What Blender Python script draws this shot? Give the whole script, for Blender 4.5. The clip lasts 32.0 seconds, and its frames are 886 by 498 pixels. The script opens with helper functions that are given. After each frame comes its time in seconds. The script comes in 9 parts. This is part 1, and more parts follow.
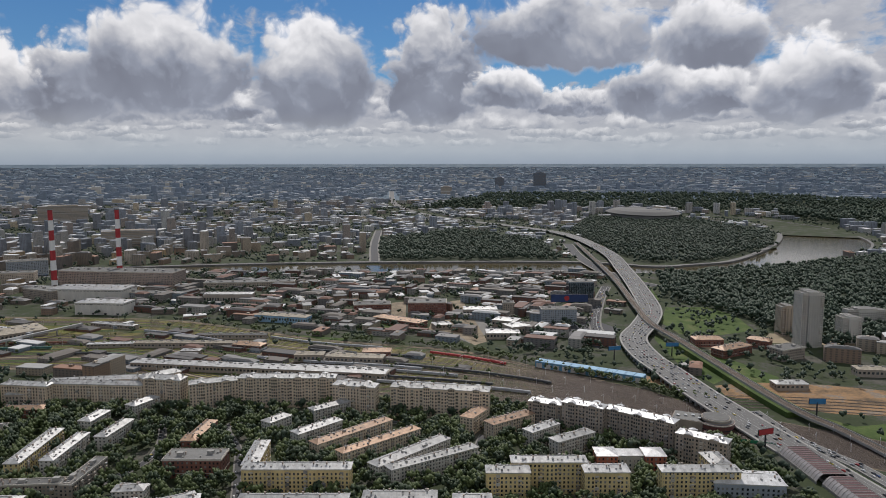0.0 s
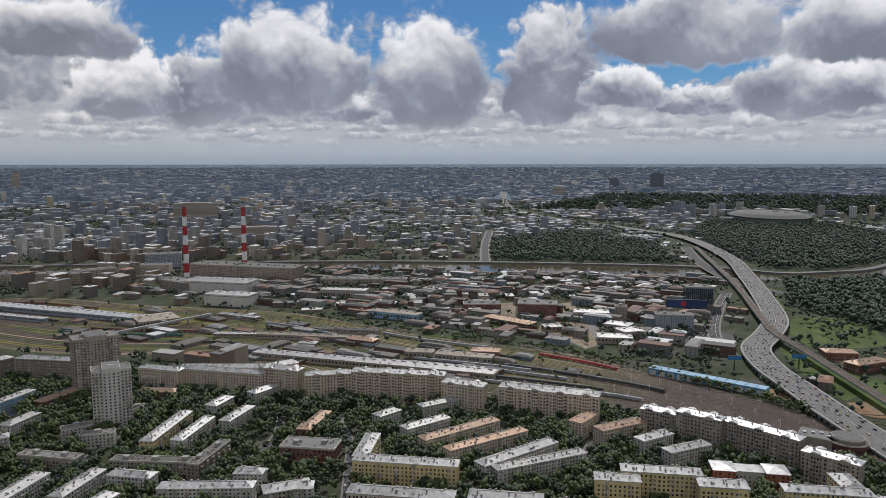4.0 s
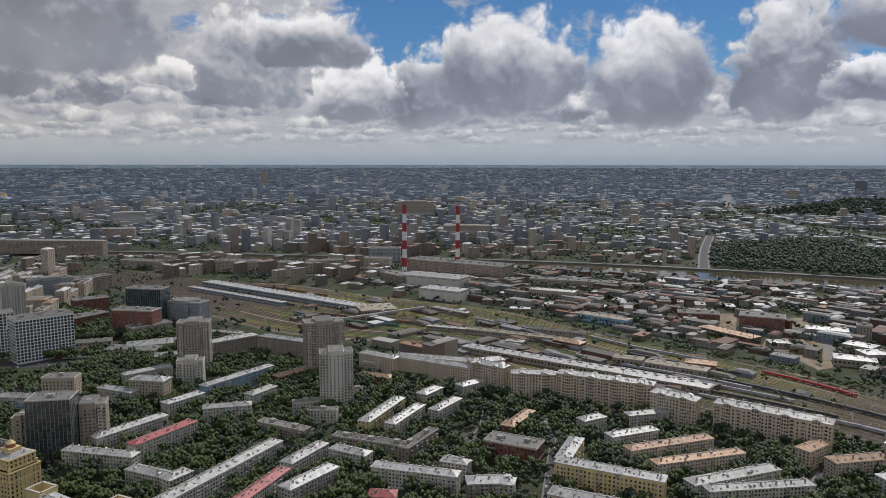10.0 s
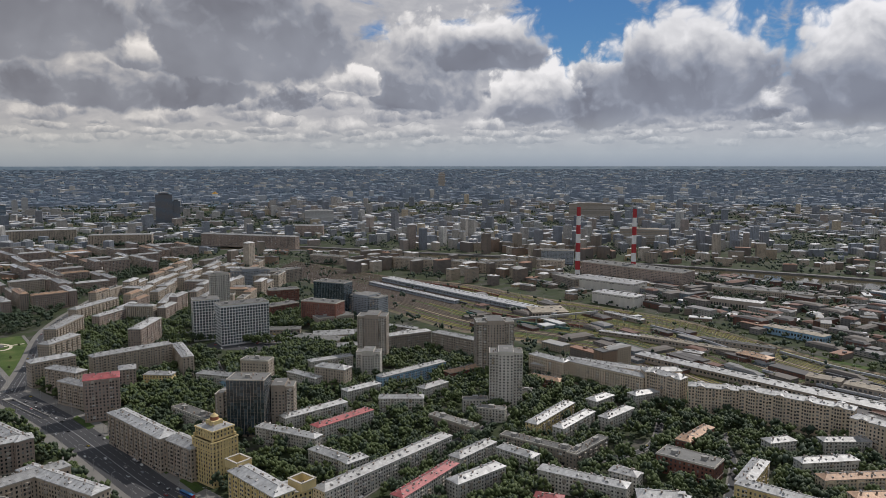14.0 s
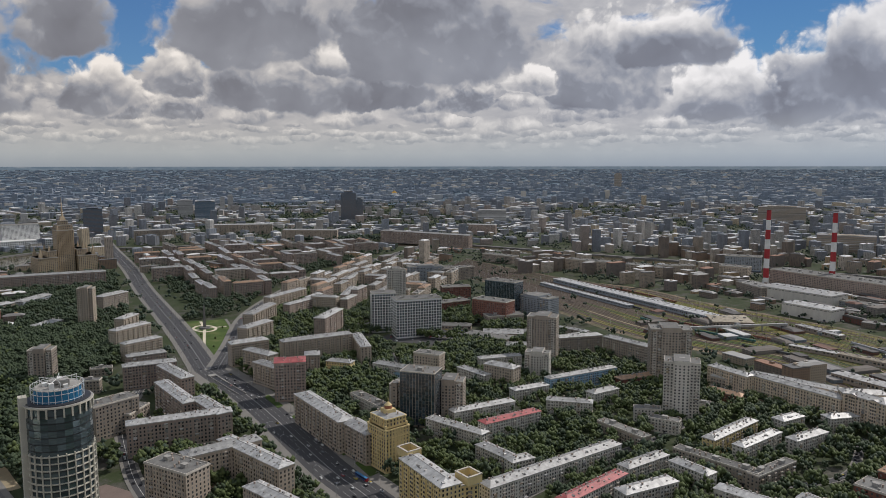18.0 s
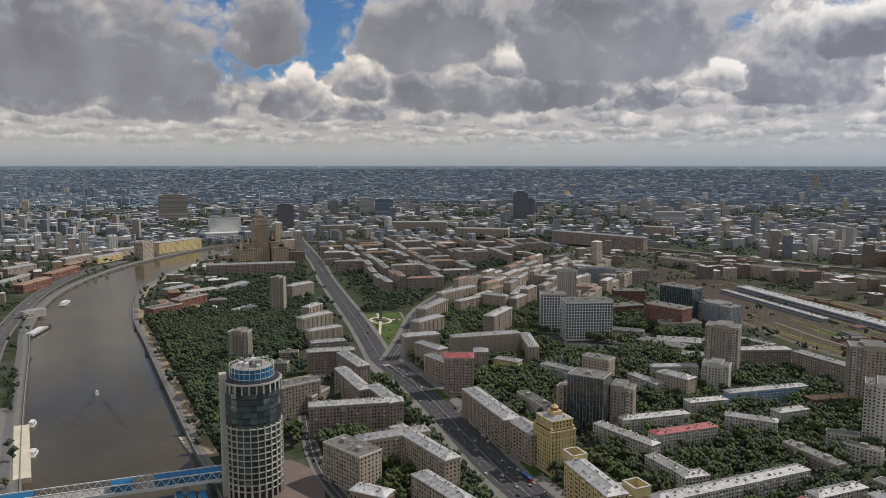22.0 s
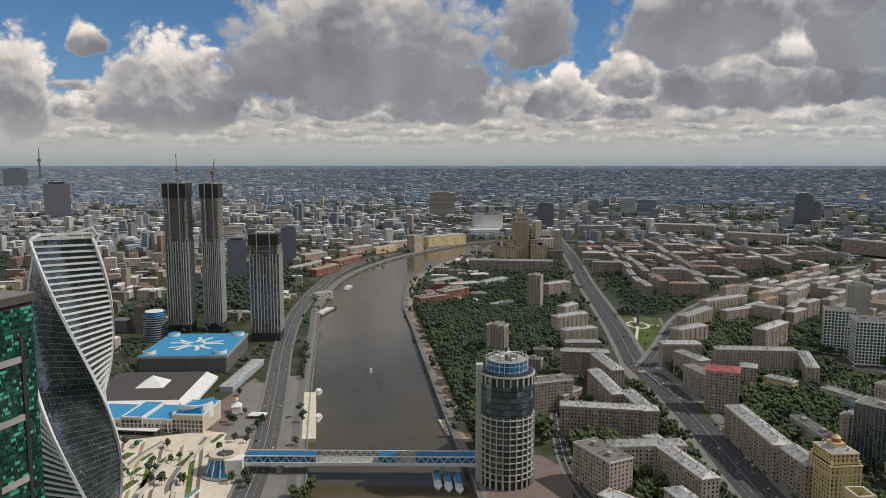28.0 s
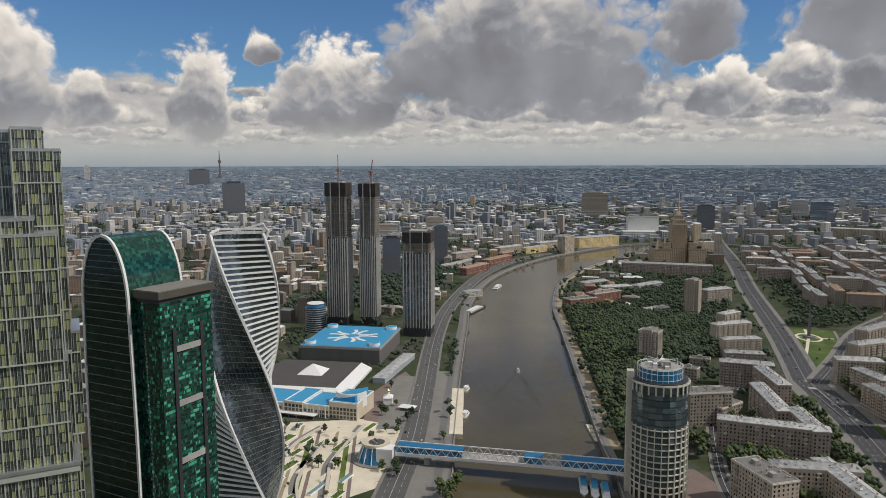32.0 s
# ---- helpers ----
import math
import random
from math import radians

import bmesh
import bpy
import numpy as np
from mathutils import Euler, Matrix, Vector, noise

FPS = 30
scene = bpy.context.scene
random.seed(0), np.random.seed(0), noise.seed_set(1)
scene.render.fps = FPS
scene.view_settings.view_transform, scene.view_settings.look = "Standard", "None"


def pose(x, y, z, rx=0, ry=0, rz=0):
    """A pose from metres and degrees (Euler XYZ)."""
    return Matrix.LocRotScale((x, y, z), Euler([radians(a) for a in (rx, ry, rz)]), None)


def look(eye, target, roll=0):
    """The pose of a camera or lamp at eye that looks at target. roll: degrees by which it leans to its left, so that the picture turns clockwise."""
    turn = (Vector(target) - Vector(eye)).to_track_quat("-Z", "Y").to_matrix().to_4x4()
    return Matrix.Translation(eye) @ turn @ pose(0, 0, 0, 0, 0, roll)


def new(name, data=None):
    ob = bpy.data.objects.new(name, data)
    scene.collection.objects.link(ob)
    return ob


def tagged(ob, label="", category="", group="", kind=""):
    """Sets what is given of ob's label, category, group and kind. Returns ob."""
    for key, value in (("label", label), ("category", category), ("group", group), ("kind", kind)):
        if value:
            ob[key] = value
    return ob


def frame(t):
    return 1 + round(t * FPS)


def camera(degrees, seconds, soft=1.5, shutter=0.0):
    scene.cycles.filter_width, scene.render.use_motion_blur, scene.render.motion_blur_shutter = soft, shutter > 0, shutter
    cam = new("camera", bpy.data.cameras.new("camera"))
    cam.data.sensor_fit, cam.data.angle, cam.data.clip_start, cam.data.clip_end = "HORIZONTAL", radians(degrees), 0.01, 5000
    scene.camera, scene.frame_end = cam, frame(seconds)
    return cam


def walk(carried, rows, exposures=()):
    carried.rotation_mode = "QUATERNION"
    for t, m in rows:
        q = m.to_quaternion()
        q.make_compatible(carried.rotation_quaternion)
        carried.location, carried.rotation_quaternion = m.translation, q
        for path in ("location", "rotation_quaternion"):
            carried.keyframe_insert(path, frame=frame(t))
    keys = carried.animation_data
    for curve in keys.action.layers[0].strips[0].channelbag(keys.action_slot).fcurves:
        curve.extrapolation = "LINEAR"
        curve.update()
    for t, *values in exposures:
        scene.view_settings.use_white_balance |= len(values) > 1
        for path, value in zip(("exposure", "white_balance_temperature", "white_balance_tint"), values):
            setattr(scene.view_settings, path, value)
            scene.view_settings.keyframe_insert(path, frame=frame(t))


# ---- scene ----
# The drone hovers and pans from the ring road to the river bend. North of the pan is -y, the sun stands near +y.
cam = camera(63.4, 32.0, soft=0.9)
EYE = 270.0
PAN = [
    (0.0, -0.012, -6.804, 0.075),
    (0.5, 1.073, -6.795, 0.075),
    (1.0, 2.162, -6.787, 0.076),
    (1.5, 3.260, -6.784, 0.075),
    (2.0, 4.367, -6.784, 0.072),
    (2.5, 5.477, -6.784, 0.067),
    (3.0, 6.595, -6.785, 0.061),
    (3.5, 7.726, -6.785, 0.056),
    (4.5, 10.033, -6.774, 0.047),
    (5.5, 12.340, -6.763, 0.039),
    (6.0, 13.544, -6.752, 0.034),
    (6.5, 14.813, -6.744, 0.028),
    (7.0, 16.163, -6.744, 0.018),
    (7.5, 17.564, -6.747, 0.005),
    (8.0, 19.011, -6.747, -0.009),
    (8.5, 20.544, -6.746, -0.023),
    (9.0, 22.195, -6.746, -0.036),
    (9.5, 23.917, -6.745, -0.048),
    (10.0, 25.658, -6.736, -0.056),
    (11.0, 29.145, -6.716, -0.061),
    (12.0, 32.622, -6.695, -0.047),
    (13.0, 36.051, -6.659, -0.017),
    (14.0, 39.465, -6.628, 0.016),
    (14.5, 41.175, -6.617, 0.029),
    (15.5, 44.606, -6.612, 0.044),
    (16.5, 48.037, -6.606, 0.059),
    (17.0, 49.766, -6.609, 0.055),
    (18.0, 53.205, -6.614, 0.040),
    (19.0, 56.616, -6.625, 0.031),
    (20.0, 60.048, -6.628, 0.040),
    (21.0, 63.470, -6.625, 0.028),
    (22.0, 66.874, -6.633, -0.013),
    (23.0, 70.278, -6.644, -0.057),
    (24.0, 73.722, -6.655, -0.085),
    (25.0, 77.168, -6.678, -0.099),
    (25.5, 78.897, -6.679, -0.090),
    (26.5, 82.319, -6.675, -0.053),
    (27.5, 85.742, -6.670, -0.016),
    (28.0, 87.409, -6.674, 0.004),
    (28.5, 89.052, -6.680, 0.025),
    (29.0, 90.698, -6.683, 0.045),
    (29.5, 92.330, -6.686, 0.059),
    (30.0, 93.909, -6.683, 0.072),
    (30.5, 95.421, -6.674, 0.089),
    (31.0, 96.842, -6.666, 0.108),
    (31.5, 98.169, -6.662, 0.127),
    (32.0, 99.410, -6.665, 0.148),
]
EXPOSURES = [(0.0, -0.13, 6350, 12), (6.0, -0.17, 6250, 12), (13.0, -0.17, 6350, 12), (19.0, -0.15, 6400, 12), (25.0, -0.13, 6600, 11), (32.0, -0.07, 6550, 10)]
walk(cam, [(t, pose(0, 0, EYE, 90 + pitch, roll, yaw)) for t, yaw, pitch, roll in PAN], EXPOSURES)


# ---- world: broken cumulus under a summer sky ----
SUN_AZ, SUN_EL = -3.0, 46.0   # degrees to the left of +y, degrees above the horizon


class Nodes:
    """A small writer of node trees: every call adds one node and returns its first output."""

    def __init__(self, tree):
        self.tree = tree
        tree.nodes.clear()

    def add(self, kind, ins=(), **props):
        n = self.tree.nodes.new(kind)
        for k, v in props.items():
            setattr(n, k, v)
        for k, v in (ins.items() if isinstance(ins, dict) else enumerate(ins)):
            if v is None:
                continue
            if isinstance(v, bpy.types.NodeSocket):
                self.tree.links.new(v, n.inputs[k])
            else:
                n.inputs[k].default_value = v
        return n

    def m(self, op, a, b=None, c=None, clamp=False):
        return self.add("ShaderNodeMath", [a, b, c], operation=op, use_clamp=clamp).outputs[0]

    def v(self, op, a, b=None):
        n = self.add("ShaderNodeVectorMath", [a[:3] if isinstance(a, tuple) else a, b], operation=op)
        return n.outputs["Value"] if op in ("LENGTH", "DOT_PRODUCT") else n.outputs[0]

    def smooth(self, x, lo, hi, a=0.0, b=1.0):
        return self.add("ShaderNodeMapRange", [x, lo, hi, a, b], interpolation_type="SMOOTHSTEP").outputs[0]

    def noise(self, vec, scale, detail=4.0, rough=0.55, distortion=0.0):
        return self.add("ShaderNodeTexNoise", {"Vector": vec, "Scale": scale, "Detail": detail, "Roughness": rough,
                                               "Distortion": distortion}).outputs[0]

    def mix(self, f, a, b, blend="MIX"):
        n = self.add("ShaderNodeMix", data_type="RGBA", blend_type=blend)
        for s, v in (("Factor_Float", f), ("A_Color", a), ("B_Color", b)):
            sock = [i for i in n.inputs if i.identifier == s][0]
            if isinstance(v, bpy.types.NodeSocket):
                self.tree.links.new(v, sock)
            else:
                sock.default_value = v
        return [o for o in n.outputs if o.identifier == "Result_Color"][0]

    def ramp(self, f, stops, constant=False):
        n = self.add("ShaderNodeValToRGB", [f])
        r = n.color_ramp
        r.interpolation = "CONSTANT" if constant else "LINEAR"
        while len(r.elements) < len(stops):
            r.elements.new(0.5)
        for e, (p, c) in zip(r.elements, stops):
            e.position, e.color = p, (*c, 1)
        return n.outputs[0]


def build_world():
    w = bpy.data.worlds.new("summer_sky")
    scene.world = w
    w.use_nodes = True
    n = Nodes(w.node_tree)
    d = n.add("ShaderNodeTexCoord").outputs["Generated"]
    sep = n.add("ShaderNodeSeparateXYZ", [d])
    x, y, z = sep.outputs
    el = n.m("MULTIPLY", n.m("ARCSINE", z), 57.2958)
    az = n.m("MULTIPLY", n.m("ARCTAN2", n.m("MULTIPLY", x, -1.0), y), 57.2958)
    sky = n.add("ShaderNodeTexSky", sky_type="NISHITA", sun_disc=False, sun_elevation=radians(SUN_EL),
                sun_rotation=radians(-SUN_AZ), air_density=1.0, dust_density=0.1, ozone_density=4.0).outputs[0]
    sky = n.mix(1.0, sky, (0.52, 0.80, 1.0, 1), "MULTIPLY")
    sky = n.mix(1.0, sky, n.mix(n.smooth(az, 20.0, 70.0), (1.0, 1.0, 1.0, 1), (1.5, 1.42, 1.55, 1)), "MULTIPLY")
    blue = n.v("SCALE", sky)
    blue.node.inputs["Scale"].default_value = SKY_STRENGTH

    flat = n.add("ShaderNodeCombineXYZ", [az, el, 0.0]).outputs[0]

    def drift(vec, scale, amount, detail=4.0, rough=0.5):
        """The angles pushed about by a soft noise, so that outlines run ragged."""
        w = n.add("ShaderNodeTexNoise", {"Vector": vec, "Scale": scale, "Detail": detail, "Roughness": rough}).outputs[1]
        return n.v("ADD", vec, n.v("MULTIPLY", n.v("SUBTRACT", w, (0.5, 0.5, 0.5)), (amount, amount * 0.8, 0.0)))

    # a thin grey-white layer behind all; blue shows through where it breaks
    soft = drift(n.v("MULTIPLY", flat, (0.55, 1.0, 1.0)), 0.35, 2.4)
    layer = n.noise(soft, 0.42, 5.0, 0.55)
    ragged = n.add("ShaderNodeSeparateXYZ", [drift(flat, 0.5, 5.0)])
    az_r, el_r = ragged.outputs[0], ragged.outputs[1]
    thin = n.smooth(el, 4.6, 7.6, 0.55, -0.10)
    thin = n.m("ADD", thin, n.m("MULTIPLY", n.smooth(n.m("ABSOLUTE", n.m("SUBTRACT", az, 53.0)), 14.0, 26.0, 1.0, 0.0), 0.5))
    thin = n.m("ADD", thin, n.m("MULTIPLY", n.smooth(az, -4.0, -14.0), 0.35))
    for a, e, wa, we in ((-9.8, 6.8, 4.6, 1.1), (29.6, 9.4, 2.0, 1.8), (77.0, 9.4, 3.6, 1.8), (99.8, 5.9, 3.0, 0.7), (113.8, 6.9, 2.2, 1.9), (116.0, 10.8, 9.0, 1.6)):
        r = n.m("ADD", n.m("POWER", n.m("DIVIDE", n.m("SUBTRACT", az_r, a), wa), 2.0), n.m("POWER", n.m("DIVIDE", n.m("SUBTRACT", el_r, e), we), 2.0))
        thin = n.m("SUBTRACT", thin, n.m("MULTIPLY", n.m("EXPONENT", n.m("MULTIPLY", r, -1.0)), 0.9))
    cover = n.smooth(n.m("ADD", thin, n.m("MULTIPLY", n.m("SUBTRACT", layer, 0.5), 1.6)), 0.0, 0.30)
    light = n.m("ADD", 0.30, n.m("MULTIPLY", n.noise(soft, 0.8, 5.0, 0.55), 0.42))

    def scatter(wide, high, lo, hi, seed, fill):
        """Countless small heaps of the same kind towards the horizon."""
        nonlocal cover, light
        q = n.v("ADD", drift(flat, 1.3 / high, high * 0.8, 4.0), (seed * 5.3, seed * 3.1, 0.0))
        p = n.v("MULTIPLY", q, (1.0 / wide, 1.0 / high, 0.0))
        cell = n.add("ShaderNodeTexVoronoi", {"Vector": p, "Scale": 1.0, "Randomness": 0.95, "Smoothness": 0.25}, voronoi_dimensions="2D", feature="SMOOTH_F1")
        up = n.m("SUBTRACT", n.add("ShaderNodeSeparateXYZ", [p]).outputs[1], n.add("ShaderNodeSeparateXYZ", [cell.outputs["Position"]]).outputs[1])
        dens = n.m("SUBTRACT", fill, n.m("ADD", cell.outputs["Distance"], n.m("MAXIMUM", n.m("MULTIPLY", up, -0.9), 0.0)))
        dens = n.m("SUBTRACT", dens, n.m("ADD", n.smooth(el, lo - 0.8, lo + 0.8, 0.8, 0.0), n.smooth(el, hi - 0.8, hi + 0.8, 0.0, 0.8)))
        mask = n.smooth(dens, 0.0, 0.30)
        tone = n.m("ADD", n.smooth(up, -0.35, 0.40, 0.26, 0.68), n.m("MULTIPLY", n.m("SUBTRACT", n.noise(q, 1.1 / high, 4.0, 0.55), 0.48), 1.1))
        light = n.m("ADD", light, n.m("MULTIPLY", mask, n.m("SUBTRACT", n.m("MAXIMUM", tone, 0.0), light)))
        cover = n.m("MAXIMUM", cover, mask)

    def bank(rows, high, gloom, edge):
        """A row of cumulus (azimuth, height of the base, half width, depth, gloom): flat grey bases, knobbly lit heads, laid over what is behind."""
        nonlocal cover, light
        q = drift(drift(flat, 0.55 / high, high * 0.75, 2.0), 2.4 / high, high * 0.30, 4.0, 0.55)
        knob = n.add("ShaderNodeTexVoronoi", {"Vector": q, "Scale": 2.3 / high, "Detail": 2.6, "Roughness": 0.5, "Smoothness": 0.6, "Lacunarity": 2.2}, feature="SMOOTH_F1", normalize=True, voronoi_dimensions="2D").outputs["Distance"]
        above = n.add("ShaderNodeTexVoronoi", {"Vector": n.v("ADD", q, (-0.04 * high, high * 0.13, 0.0)), "Scale": 2.3 / high, "Detail": 1.6, "Roughness": 0.45, "Smoothness": 0.7, "Lacunarity": 2.2}, feature="SMOOTH_F1", normalize=True, voronoi_dimensions="2D").outputs["Distance"]
        bulge = n.m("MULTIPLY", n.m("SUBTRACT", 0.36, knob), 0.85)
        broad = n.noise(q, 0.85 / high, 3.0, 0.45)
        relief = n.m("ADD", n.m("MULTIPLY", n.m("SUBTRACT", above, knob), 0.55), n.m("MULTIPLY", n.m("SUBTRACT", broad, 0.48), 1.15))
        for a, e, w, h, dark in rows:
            v = n.add("ShaderNodeVectorMath", [q, (1.0 / w, 1.0 / h, 0.0), (-a / w, -e / h, 0.0)], operation="MULTIPLY_ADD").outputs[0]
            sep = n.add("ShaderNodeSeparateXYZ", [v])
            up = n.m("MAXIMUM", sep.outputs[1], n.m("MULTIPLY", sep.outputs[1], -3.2))
            r = n.v("LENGTH", n.add("ShaderNodeCombineXYZ", [sep.outputs[0], up, 0.0]).outputs[0])
            dens = n.m("ADD", n.m("SUBTRACT", 1.0, r), bulge)
            mask = n.smooth(dens, 0.0, edge)
            tone = n.m("ADD", n.m("ADD", n.smooth(sep.outputs[1], -0.05, 0.80, 0.20 - gloom * dark, 0.80 - dark * 0.95), relief), n.smooth(dens, 0.05, 0.40, 0.24, 0.0))
            light = n.m("ADD", light, n.m("MULTIPLY", mask, n.m("SUBTRACT", n.m("MAXIMUM", tone, n.m("ADD", -0.05, n.m("MULTIPLY", broad, 0.55))), light)))
            cover = n.m("MAXIMUM", cover, mask)

    scatter(2.4, 0.75, 1.3, 3.2, 1.7, 0.78)
    scatter(3.6, 1.5, 2.6, 6.0, 4.9, 0.74)
    # low and far, then the middle heaps, then the great near ones
    bank(((-9.9, 4.1, 3.9, 1.9, 0.0), (51.4, 4.9, 2.7, 3.4, 0.0), (114.3, 3.6, 1.7, 1.6, -0.1), (75.8, 4.0, 5.6, 2.5, -0.05), (25.3, 3.8, 4.9, 2.6, 0.15), (17.9, 3.8, 4.8, 2.3, -0.03)), 1.8, 0.3, 0.35)
    bank(((27.2, 4.0, 3.9, 5.2, 0.25), (0.5, 5.2, 4.2, 7.3, 0.22), (-4.9, 4.9, 3.5, 2.5, -0.1), (-18.1, 4.5, 6.1, 3.6, 0.05), (32.1, 4.6, 2.7, 4.3, 0.05), (59.4, 5.2, 6.9, 2.9, 0.35),
          (55.0, 7.5, 2.6, 2.9, -0.02), (40.7, 5.7, 4.7, 5.8, 0.15), (46.3, 6.0, 2.5, 2.0, -0.1), (32.4, 4.3, 4.0, 4.1, 0.02), (78.4, 4.5, 2.9, 3.3, -0.02), (73.5, 5.9, 2.4, 3.8, 0.0)), 3.2, 0.3, 0.26)
    bank(((65.5, 5.1, 6.9, 4.4, 0.18), (87.6, 4.2, 5.5, 3.9, 0.2), (107.6, 3.8, 5.6, 6.0, 0.1), (117.7, 3.6, 2.9, 5.7, 0.08), (95.5, 4.3, 4.1, 2.7, -0.08), (125.6, 3.7, 2.3, 3.1, 0.0)), 3.2, 0.3, 0.26)
    bank(((20.7, 5.7, 7.4, 6.0, 0.08), (9.8, 4.9, 4.9, 7.5, 0.05), (-9.0, 8.4, 8.0, 4.8, 0.22), (-19.8, 8.0, 4.7, 3.7, 0.0), (-26.8, 4.2, 4.2, 5.2, 0.05), (54.9, 8.4, 9.4, 6.4, 0.45), (62.1, 7.5, 2.4, 2.2, -0.05),
          (35.7, 8.1, 5.0, 4.1, 0.0), (80.8, 8.9, 3.6, 5.0, 0.45), (68.1, 9.1, 6.8, 6.0, 0.45), (93.8, 6.5, 11.8, 8.7, 0.42), (113.4, 8.1, 1.5, 1.7, -0.1), (130.1, 3.7, 3.3, 7.8, 0.05)), 4.4, 0.3, 0.30)
    cloud = n.ramp(light, [(0.0, (0.17, 0.175, 0.20)), (0.15, (0.235, 0.25, 0.295)), (0.32, (0.33, 0.355, 0.41)), (0.5, (0.50, 0.51, 0.535)), (0.7, (0.75, 0.745, 0.735)), (0.92, (1.0, 0.98, 0.95))])
    body = n.mix(cover, blue, cloud)
    warm = n.mix(n.smooth(az, 15.0, 80.0), (0.97, 0.98, 1.01, 1), (0.97, 0.92, 0.86, 1))
    veil = n.ramp(n.m("DIVIDE", el, 10.0), [(0.0, (0.33, 0.39, 0.45)), (0.10, (0.45, 0.50, 0.53)), (0.3, (0.52, 0.54, 0.54)), (1.0, (0.47, 0.48, 0.5))])
    body = n.mix(n.smooth(el, 0.4, 4.4, 0.90, 0.0), body, veil)
    body = n.mix(1.0, body, warm, "MULTIPLY")
    # overhead the same broken cloud goes on as an even pale sky; away from the sun its heaps are lit full in the face
    lit_side = n.smooth(y, 0.25, -0.55)
    even = n.m("MAXIMUM", n.smooth(el, 22.0, 34.0), n.m("MULTIPLY", n.smooth(y, -0.78, -0.92), n.smooth(el, 2.0, 9.0)))
    body = n.mix(even, body, n.mix(lit_side, (*HIGH_SKY, 1), (*LIT_SKY, 1)))
    body = n.mix(n.smooth(el, -1.5, 0.0, 1.0, 0.0), body, (0.12, 0.15, 0.18, 1))
    bg = n.add("ShaderNodeBackground", {"Color": body, "Strength": 1.0}).outputs[0]
    n.add("ShaderNodeOutputWorld", [bg])


SKY_STRENGTH = 0.06
HIGH_SKY = (0.29, 0.325, 0.38)
LIT_SKY = (0.545, 0.555, 0.565)
build_world()
sun = new("sun", bpy.data.lights.new("sun", "SUN"))
sun.data.energy, sun.data.angle, sun.data.color = 3.0, radians(0.6), (1.0, 0.94, 0.86)
sun_from = Vector((-math.sin(radians(SUN_AZ)) * math.cos(radians(SUN_EL)), math.cos(radians(SUN_AZ)) * math.cos(radians(SUN_EL)), math.sin(radians(SUN_EL))))
sun.matrix_world = look(sun_from * 900, (0, 0, 0))


# ---- materials ----
def surface(name, colour, rough=0.8, metal=0.0, vary=0.25, scale=0.12, fine=1.5, bump=0.15, random=0.0, island=None, spec=0.4, streak=False):
    """A weathered surface: broad stains, fine grain, an optional tint for each object or each loose piece."""
    m = bpy.data.materials.new(name)
    m.use_nodes = True
    n = Nodes(m.node_tree)
    geo = n.add("ShaderNodeNewGeometry")
    p = geo.outputs["Position"]
    if streak:
        p = n.add("ShaderNodeMapping", {"Vector": p, "Scale": (1.0, 1.0, 0.25)}).outputs[0]
    a, b = n.noise(p, scale, 4.0, 0.6), n.noise(p, fine, 3.0, 0.6)
    base = (*colour, 1)
    if island:
        base = n.ramp(geo.outputs["Random Per Island"], island, constant=True)
    f = n.m("ADD", n.m("MULTIPLY", n.m("SUBTRACT", a, 0.5), 2.2 * vary), n.m("MULTIPLY", n.m("SUBTRACT", b, 0.5), 1.3 * vary))
    if random:
        oi = n.add("ShaderNodeObjectInfo").outputs["Random"]
        f = n.m("ADD", f, n.m("MULTIPLY", n.m("SUBTRACT", oi, 0.5), random))
    k = n.m("ADD", f, 1.0)
    col = n.v("SCALE", base)
    m.node_tree.links.new(k, col.node.inputs["Scale"])
    ins = {"Base Color": col, "Roughness": n.m("ADD", n.m("MULTIPLY", n.m("SUBTRACT", a, 0.5), 0.3), rough, clamp=True), "Metallic": metal,
           "Specular IOR Level": spec}
    if bump:
        h = n.add("ShaderNodeBump", {"Height": b, "Strength": bump, "Distance": 0.3}).outputs[0]
        ins["Normal"] = h
    s = n.add("ShaderNodeBsdfPrincipled", ins).outputs[0]
    n.add("ShaderNodeOutputMaterial", [s])
    return m


def glass(name, colour, rough=0.08, metal=0.0, vary=0.5, lit=None, spec=0.8, share=0.21):
    """Window glass: dark and glossy, every pane a little different."""
    m = bpy.data.materials.new(name)
    m.use_nodes = True
    n = Nodes(m.node_tree)
    geo = n.add("ShaderNodeNewGeometry")
    r = geo.outputs["Random Per Island"]
    k = n.m("ADD", n.m("MULTIPLY", n.m("POWER", r, 2.5), vary * 3), 1.0 - vary * 0.6)
    col = n.v("SCALE", (*colour, 1)[:3])
    m.node_tree.links.new(k, col.node.inputs["Scale"])
    if lit:
        col = n.mix(n.m("GREATER_THAN", n.m("FRACT", n.m("MULTIPLY", r, 17.3)), 1.0 - share), col, (*lit, 1))
    wob = n.noise(geo.outputs["Position"], 0.25, 2.0)
    h = n.add("ShaderNodeBump", {"Height": wob, "Strength": 0.12, "Distance": 1.0}).outputs[0]
    s = n.add("ShaderNodeBsdfPrincipled", {"Base Color": col, "Roughness": rough, "Metallic": metal, "Specular IOR Level": spec, "Normal": h}).outputs[0]
    n.add("ShaderNodeOutputMaterial", [s])
    return m


